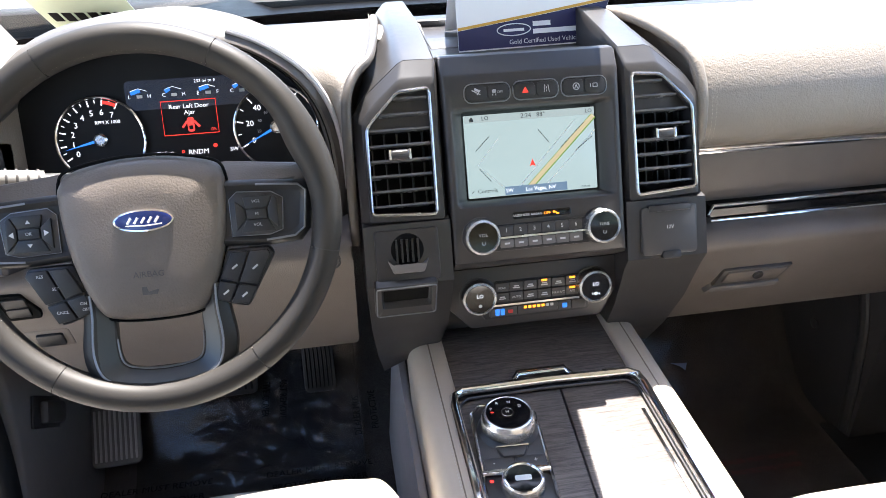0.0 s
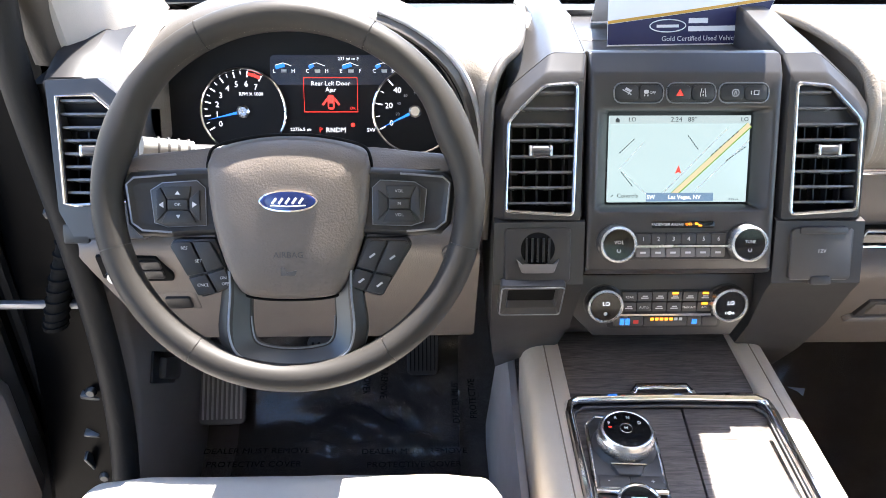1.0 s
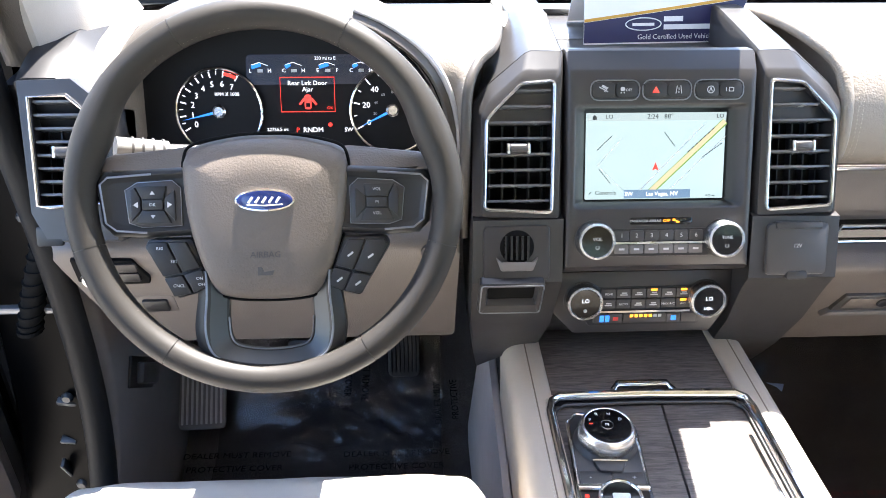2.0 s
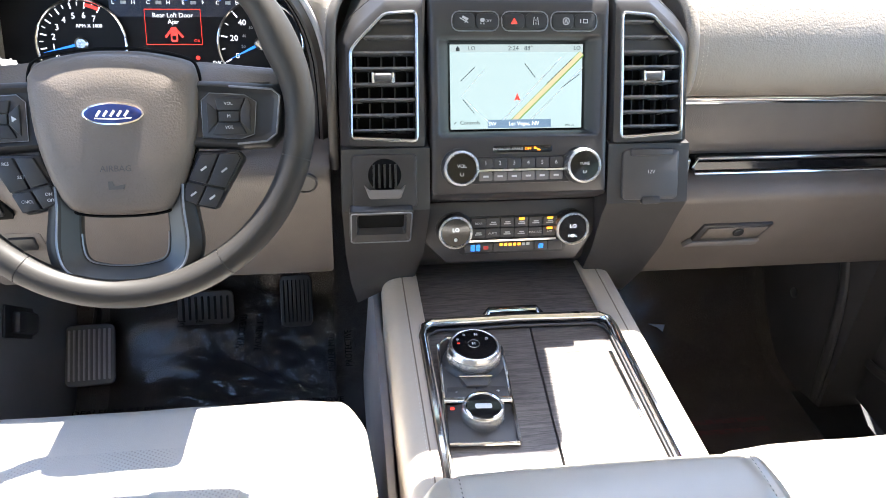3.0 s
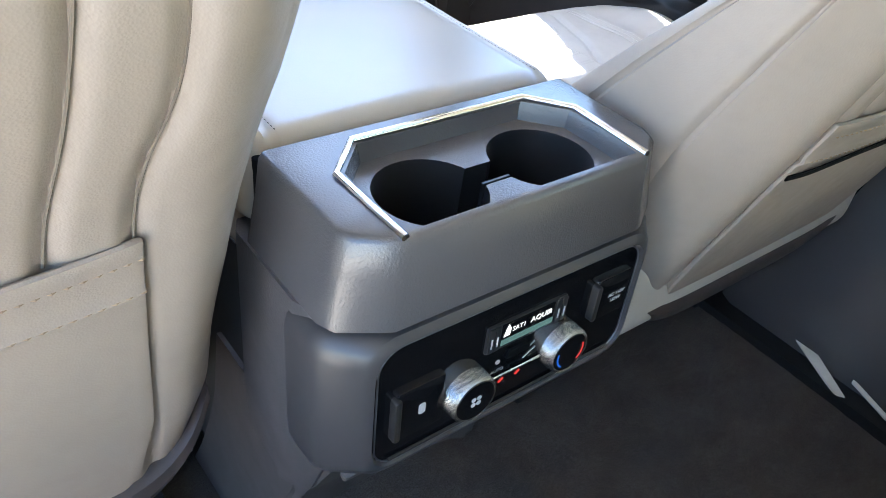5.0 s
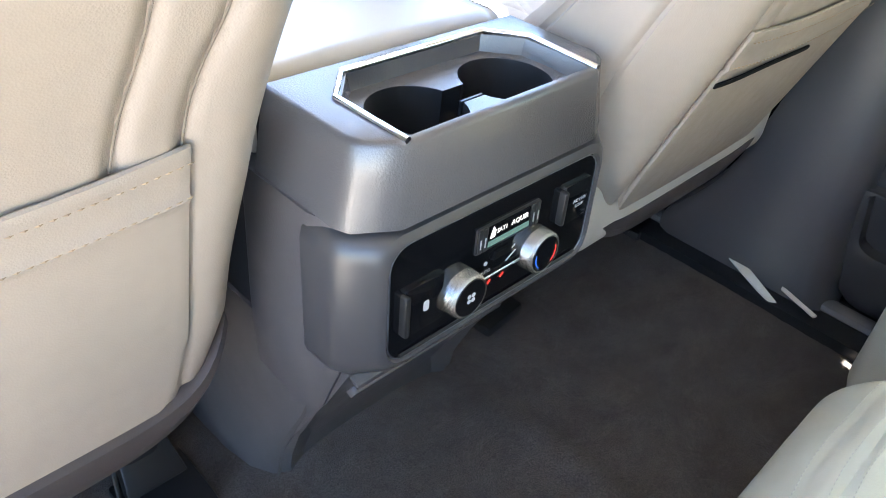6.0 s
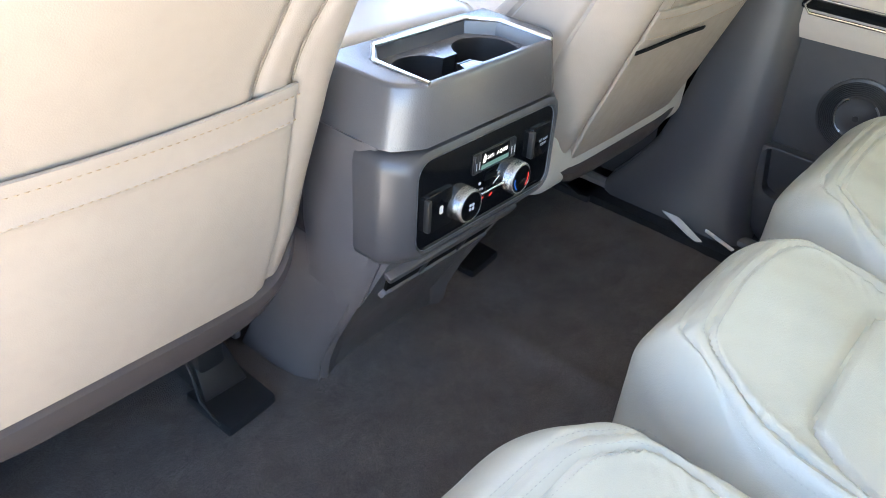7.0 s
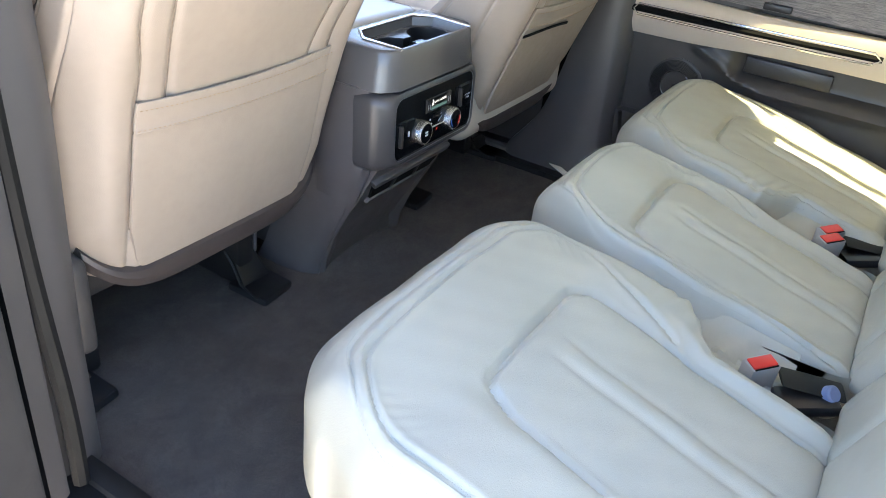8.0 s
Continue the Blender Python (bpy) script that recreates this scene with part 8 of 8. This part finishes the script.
# ---- driver's side: hinge post, kick panel and the open door ----
kick = thing("kick_panel", (-0.76, 1.2, 0.0), "grey footwell kick panel with a bonnet release lever", "trim panel")
part("kick_body", loft([[(x, y, z) for x, y in ((-0.798, f), (-0.774, f), (-0.768, f + 0.003), (-0.764, f + 0.010), (-0.767, 1.70), (-0.798, 1.70))] for z, f in ((0.0, 0.98), (0.10, 1.0), (0.20, 1.035), (0.28, 1.085), (0.34, 1.12), (0.42, 1.14), (0.50, 1.146), (0.66, 1.15))], cap0=True, cap1=True), M_KICK, kick, "grey moulded kick panel")
RL = Matrix.Translation((-0.7625, 1.227, 0.321)) @ pose(0, 0, 0, -41)
part("release_recess", box(-0.002, 0.003, -0.056, 0.056, -0.026, 0.026, 0.002, RL), M_BLACK, kick)
part("release_lever", box(0.0, 0.016, -0.030, 0.050, -0.019, 0.017, 0.006, RL), M_DARK, kick, "dark bonnet release lever")
setting("jamb_front_left", loft([[(-0.80, y, z), (-0.83, y + 0.006, z), (-0.88, y + 0.02, z), (-0.925, y + 0.032, z), (-0.945, y + 0.06, z), (-0.945, y + 0.26, z), (-0.80, y + 0.26, z)] for y, z in ((1.00, -0.04), (1.05, 0.15), (1.11, 0.32), (1.14, 0.5), (1.16, 0.75), (1.18, 0.90))], cap0=True, cap1=True), M_JAMB, "black painted hinge post with bolts", "door jamb")
setting("seal_front_left", tube(smooth_line([(-0.79, 0.55, 0.03), (-0.785, 0.86, 0.04), (-0.783, 0.97, 0.11), (-0.785, 1.06, 0.25), (-0.787, 1.105, 0.40), (-0.79, 1.115, 0.60), (-0.805, 1.12, 0.86), (-0.79, 1.10, 1.02), (-0.735, 0.88, 1.25)], 8), 0.020, 12), M_RUBBER, "black rubber seal round the open driver's doorway", "door seal")
for i, (y, z) in enumerate(((1.085, 0.368), (1.05, 0.22), (1.12, 0.66))):
    bolt = thing("jamb_bolt", (-0.87, y, z), "small bright bolt on the black hinge post", "bolt", "jamb bolts")
    part("bolt_head", lathe([(0.009, 0), (0.009, 0.004), (0.006, 0.008), (0, 0.008)], frame_of((-0.832, y + 0.035, z), (1, 0, 0), (0, 0, 1)), 8), M_BEVEL, bolt)
for px, pz, w, h, turn in ((-0.838, 0.352, 0.030, 0.010, 12), (-0.850, 0.240, 0.006, 0.050, -6), (-0.845, 0.288, 0.024, 0.007, 8)):
    br = thing("jamb_bracket", (px, 1.10, pz), "small bright pressed bracket on the black hinge post", "bracket", "jamb brackets")
    yj = float(np.interp(pz, (0.15, 0.32, 0.5), (1.05, 1.11, 1.14))) + 0.008
    part("plate", box(-w / 2, w / 2, -0.004, 0.012, -h / 2, h / 2, 0.002, Matrix.Translation((px, yj, pz)) @ pose(0, 0, 0, 18, turn, 0)), M_BEVEL, br)
hinge = thing("door_check", (-0.87, 1.12, 0.42), "bright steel door check strap", "door check")
part("check_strap", box(-0.93, -0.795, 1.118, 1.130, 0.523, 0.534, 0.003), M_SATIN, hinge)
boot = thing("wiring_boot", (-0.90, 1.14, 0.6), "ribbed black rubber wiring boot between door and body", "wiring boot")
bp = smooth_line([(-0.795, 1.15, 0.68), (-0.805, 1.130, 0.63), (-0.830, 1.118, 0.56), (-0.850, 1.115, 0.50)], 8)
part("boot", tube(bp, 0.015, 12), M_INK, boot)
for p in bp[::2]:
    part("boot_rib", tube([(p[0], p[1], p[2] - 0.003), (p[0], p[1], p[2] + 0.003)], 0.0180, 12), M_INK, boot)

OD = Matrix.Translation((-0.915, 1.20, 0)) @ pose(0, 0, 0, 0, 0, -58)
od = thing("driver_door", (-1.1, 1.05, 0.0), "open driver's door with beige armrest and black inner frame", "car door", "doors")
part("door_frame", box(-0.075, 0.0, -1.06, -0.02, -0.02, 0.72, 0.02, OD), M_JAMB, od, "black painted door frame")
part("door_panel", box(0.0, 0.045, -0.98, -0.055, 0.02, 0.70, 0.02, OD), M_BLACK, od, "dark moulded door panel")
part("armrest", box(0.035, 0.10, -0.95, -0.26, 0.43, 0.53, 0.03, OD), M_PAD, od, "beige leather armrest")
part("map_bin", box(0.03, 0.10, -0.92, -0.075, 0.16, 0.42, 0.03, OD), M_TAUPE, od, "taupe door bin")
part("door_seal", tube([OD @ Vector(p) for p in smooth_line([(0.012, -0.035, 0.75), (0.012, -0.035, 0.3), (0.012, -0.05, 0.08), (0.012, -0.14, 0.0), (0.012, -0.5, -0.01)], 6)], 0.012, 8), M_RUBBER, od)
part("window_frame", tube([OD @ Vector(p) for p in smooth_line([(-0.02, -0.02, 0.70), (-0.03, -0.10, 0.86), (-0.07, -0.40, 1.16), (-0.10, -0.62, 1.27), (-0.11, -1.0, 1.28), (-0.03, -1.06, 0.72)], 5)], 0.034, 10), M_JAMB, od, "black window frame")
setting("pillar_outer_left", rail([(-0.835, 1.30, 0.84), (-0.83, 1.20, 0.98), (-0.79, 1.04, 1.17), (-0.725, 0.88, 1.33)], 0.05, 0.035, (1, 0, 0)), M_JAMB, "black painted outer windscreen pillar", "pillar")

# ---- pedals, floor film, sign ----
def pedal(name, m, w, h, ribs, label):
    p = thing(name, tuple(m.translation), label, "pedal", "pedals")
    part("pedal_pad", prism(rrect(-w / 2, w / 2, -h / 2, h / 2, 0.012), -0.006, 0.004, 0.003, m), M_SHIELD if name == "footrest" else M_DARK, p)
    for i in range(ribs):
        x = -w / 2 + w * (i + 0.9) / (ribs + 0.8)
        part("rib", prism(rrect(x - w * 0.022, x + w * 0.022, -h / 2 + 0.010, h / 2 - 0.010, w * 0.02), 0.003, 0.0075, 0.001, m), M_SATINP if name == "footrest" else M_RUBBER, p)
    part("pedal_arm", tube([m @ Vector((0, h * 0.3, -0.006)), m @ Vector((0, h * 0.5, -0.04)), m @ Vector((0, h * 0.5 + 0.14, -0.10))], 0.008, 8), M_BLACK, p)
    return p


pedal("footrest", frame_of((-0.722, 1.370, 0.127), (1, 0.04, 0), (0.02, 0.72, 0.70)), 0.090, 0.118, 9, "grey ribbed footrest beside the pedals")
pedal("brake_pedal", frame_of((-0.500, 1.40, 0.205), (1, 0, 0), (0, 0.45, 0.89)), 0.105, 0.066, 8, "black ribbed rubber brake pedal")
pedal("accelerator_pedal", frame_of((-0.328, 1.415, 0.200), (1, 0, 0), (0, 0.45, 0.89)), 0.062, 0.105, 7, "black ribbed accelerator pedal")


def film_sheet(x0, x1, y0, y1, seed, z0=0.03, folds=52):
    xs, ys = np.linspace(x0, x1, 150), np.linspace(y0, y1, 200)
    X, Y = np.meshgrid(xs, ys)
    rs = np.random.RandomState(seed)
    Z = z0 + 0.52 * step(Y, 1.30, 1.78) + 0.0 * X
    for k in range(folds):
        cx, cy = (rs.uniform(x0, x1), rs.uniform(y0 + 0.15, y1)) if k < 22 else (rs.uniform(x1 - 0.30, x1 - 0.01), rs.uniform(y0 + 0.42, y0 + 0.60))
        a = rs.uniform(0, math.pi) if k < 22 else radians(rs.uniform(30, 95))
        u = (X - cx) * math.cos(a) + (Y - cy) * math.sin(a)
        v = -(X - cx) * math.sin(a) + (Y - cy) * math.cos(a)
        w = rs.uniform(0.005, 0.011)
        Z += w * (rs.uniform(0.10, 0.35) if k < 22 else rs.uniform(1.5, 3.0)) * np.exp(-((u + 0.25 * v * v / 0.05) / w) ** 2 - (v / rs.uniform(0.03, 0.09)) ** 2) * step(Y, y0 + 0.12, y0 + 0.30)
    Z += 0.0015 * np.sin(X * 26 + Y * 9) * np.sin(Y * 21)
    n = X.shape[1]
    V = np.stack([X.ravel(), Y.ravel(), Z.ravel()], 1)
    F = [(i * n + j, i * n + j + 1, (i + 1) * n + j + 1, (i + 1) * n + j) for i in range(len(ys) - 1) for j in range(n - 1)]
    return V, F


mat1 = thing("floor_mat", (-0.50, 1.3, 0.015), "black carpet mat in the driver's footwell", "floor mat", "floor mats")
def mat_sheet(x0, x1, y0, y1):
    xs, ys = np.linspace(x0, x1, 40), np.linspace(y0, y1, 50)
    rings = [[(x, y, 0.018 + 0.52 * float(step(np.array(y), 1.30, 1.78))) for x in xs] for y in ys]
    return loft(rings, closed=False)


part("mat_body", mat_sheet(-0.70, -0.255, 0.90, 1.56), M_MAT, mat1)
film = thing("protective_film", (-0.50, 1.3, 0.03), "clear wrinkled plastic floor film printed with removal notices", "plastic film", "floor films")
fs = part("film_sheet", film_sheet(-0.752, -0.252, 0.88, 1.60, 3), M_FILM, film)
def floor_words(body, x, y, turn, size=0.026):
    z = 0.036 + 0.52 * float(step(np.array(y), 1.30, 1.78))
    words(body, size, Matrix.Translation((x, y, z)) @ pose(0, 0, 0, 0, 0, turn), M_INK, film)


for x, y, t in ((-0.655, 1.305, 0), (-0.345, 1.30, 0), (-0.465, 1.19, 180), (-0.405, 1.44, 270), (-0.262, 1.41, 90), (-0.545, 1.47, 90), (-0.68, 1.10, 0)):
    for k, w in enumerate(("DEALER MUST REMOVE", "PROTECTIVE COVER")):
        o = -0.034 * k
        a = radians(t)
        floor_words(w, x - o * math.sin(a) * -1 * -1, y + o * math.cos(a), t, 0.020)
mat2 = thing("floor_mat", (0.5, 1.2, 0.015), "black carpet mat in the passenger footwell", "floor mat", "floor mats")
part("mat_body", mat_sheet(0.235, 0.74, 0.80, 1.62), M_MAT, mat2)
film2 = thing("protective_film", (0.5, 1.2, 0.03), "clear plastic floor film in the passenger footwell", "plastic film", "floor films")
part("film_sheet", film_sheet(0.25, 0.68, 0.82, 1.50, 11, folds=8), M_FILMD, film2)
part("tape", prism([(0.428, 1.411), (0.464, 1.405), (0.458, 1.395), (0.450, 1.382), (0.444, 1.397)][::-1], 0.094, 0.0945, 0), M_TAPE, film2, "pale blue tape")
words("DEALER MUST REMOVE", 0.016, Matrix.Translation((0.51, 1.165, 0.037)), M_NOTICE, film2)
words("PROTECTIVE COVER", 0.016, Matrix.Translation((0.515, 1.138, 0.037)), M_NOTICE, film2)
kick2 = thing("kick_panel", (0.77, 1.3, 0.0), "dark footwell kick panel on the passenger side", "trim panel")
part("kick_body", loft([[(x, y, z) for x, y in ((0.72, 1.26), (0.735, 1.20), (0.83, 1.20), (0.83, 1.70), (0.70, 1.70))] for z in (0.0, 0.3, 0.58)], cap0=True, cap1=True), M_DARK, kick2)
part("kick_moulding", tube(smooth_line([(0.728, 1.215, 0.03), (0.724, 1.222, 0.16), (0.722, 1.240, 0.28), (0.722, 1.275, 0.37)], 6), (0.012, 0.008), 10, flat_to=(1, 0, 0)), M_DARK, kick2, "rounded front edge moulding")
part("kick_clip", lathe([(0.011, 0.0), (0.011, 0.003), (0.008, 0.005), (0.0, 0.005)], frame_of((0.7145, 1.36, 0.20), (0, -1, 0), (0, 0, 1)), 16), M_DARK, kick2, "round trim clip")

# tent card on the dash
SG = frame_of((0.05, 1.305, 0.845), (1, 0.055, 0), (0, 0.30, 0.95))
card = thing("tent_card", (0.05, 1.32, 0.845), "white and navy printed dealer tent card on the dash tray", "sign")
part("card_front", prism([(-0.112, 0.0), (0.100, 0.0), (0.128, 0.060), (0.128, 0.20), (-0.112, 0.20)], -0.002, 0.0, 0, SG), M_WHITE, card, "white card with printed base")
part("navy_band", prism([(-0.112, 0.002), (0.100, 0.002), (0.1275, 0.060), (0.02, 0.046), (-0.112, 0.030)], 0.0, 0.0006, 0, SG), M_NAVY, card, "navy printed band")
part("gold_line", prism([(-0.112, 0.0305), (0.02, 0.0465), (0.1278, 0.0605), (0.1278, 0.0645), (0.02, 0.0505), (-0.112, 0.0345)], 0.0, 0.0008, 0, SG), M_GOLD, card, "gold printed line")
part("oval_mark", tube([(-0.026 + 0.026 * math.cos(a), 0.027 + 0.0085 * math.sin(a), 0.001) for a in np.linspace(0, 2 * math.pi, 33)[:-1]], 0.0008, 5, SG, closed=True), M_PALE, card)
part("oval_script", bar(SG, -0.042, -0.010, 0.0245, 0.0285, 0.0006, 0.001), M_PALE, card)
for bx, by in ((0.032, 0.030), (0.078, 0.019)):
    part("brand_bar", bar(SG, 0.004, bx, by, by + 0.007, 0.0006, 0.001), M_PALE, card)
words("Gold Certified Used Vehicle", 0.0098, shift(SG, 0.022, 0.009, 0.0008), M_PALE, card)
part("card_back", prism([(-0.112, 0.0), (0.100, 0.0), (0.128, 0.06), (0.128, 0.20), (-0.112, 0.20)], -0.002, 0.0, 0, frame_of((0.05, 1.43, 0.845), (1, 0.055, 0), (0, -0.38, 0.92))), M_WHITE, card)
tag = thing("stock_tag", (-0.62, 1.40, 0.87), "pale green paper stock tag inside the windscreen", "tag")
TG = frame_of((-0.585, 1.405, 0.895), (1, -0.18, 0), (0, -0.75, 0.62))
part("tag_card", prism([(-0.07, -0.02), (0.07, -0.02), (0.07, 0.07), (-0.07, 0.07)], 0, 0.001, 0, TG), plain("pale_green_card", (0.62, 0.70, 0.52), 0.6, grain=0.05), tag)
part("tag_print", join(*[bar(TG, -0.058 + i * 0.019, -0.044 + i * 0.019, 0.004, 0.030, 0.001, 0.0014) for i in range(6)]), M_INK, tag, "illegible black characters")
part("tag_small_print", join(*[bar(TG, -0.045 + i * 0.010, -0.038 + i * 0.010, -0.012, -0.004, 0.001, 0.0014) for i in range(9)]), M_INK, tag)

finish_words()
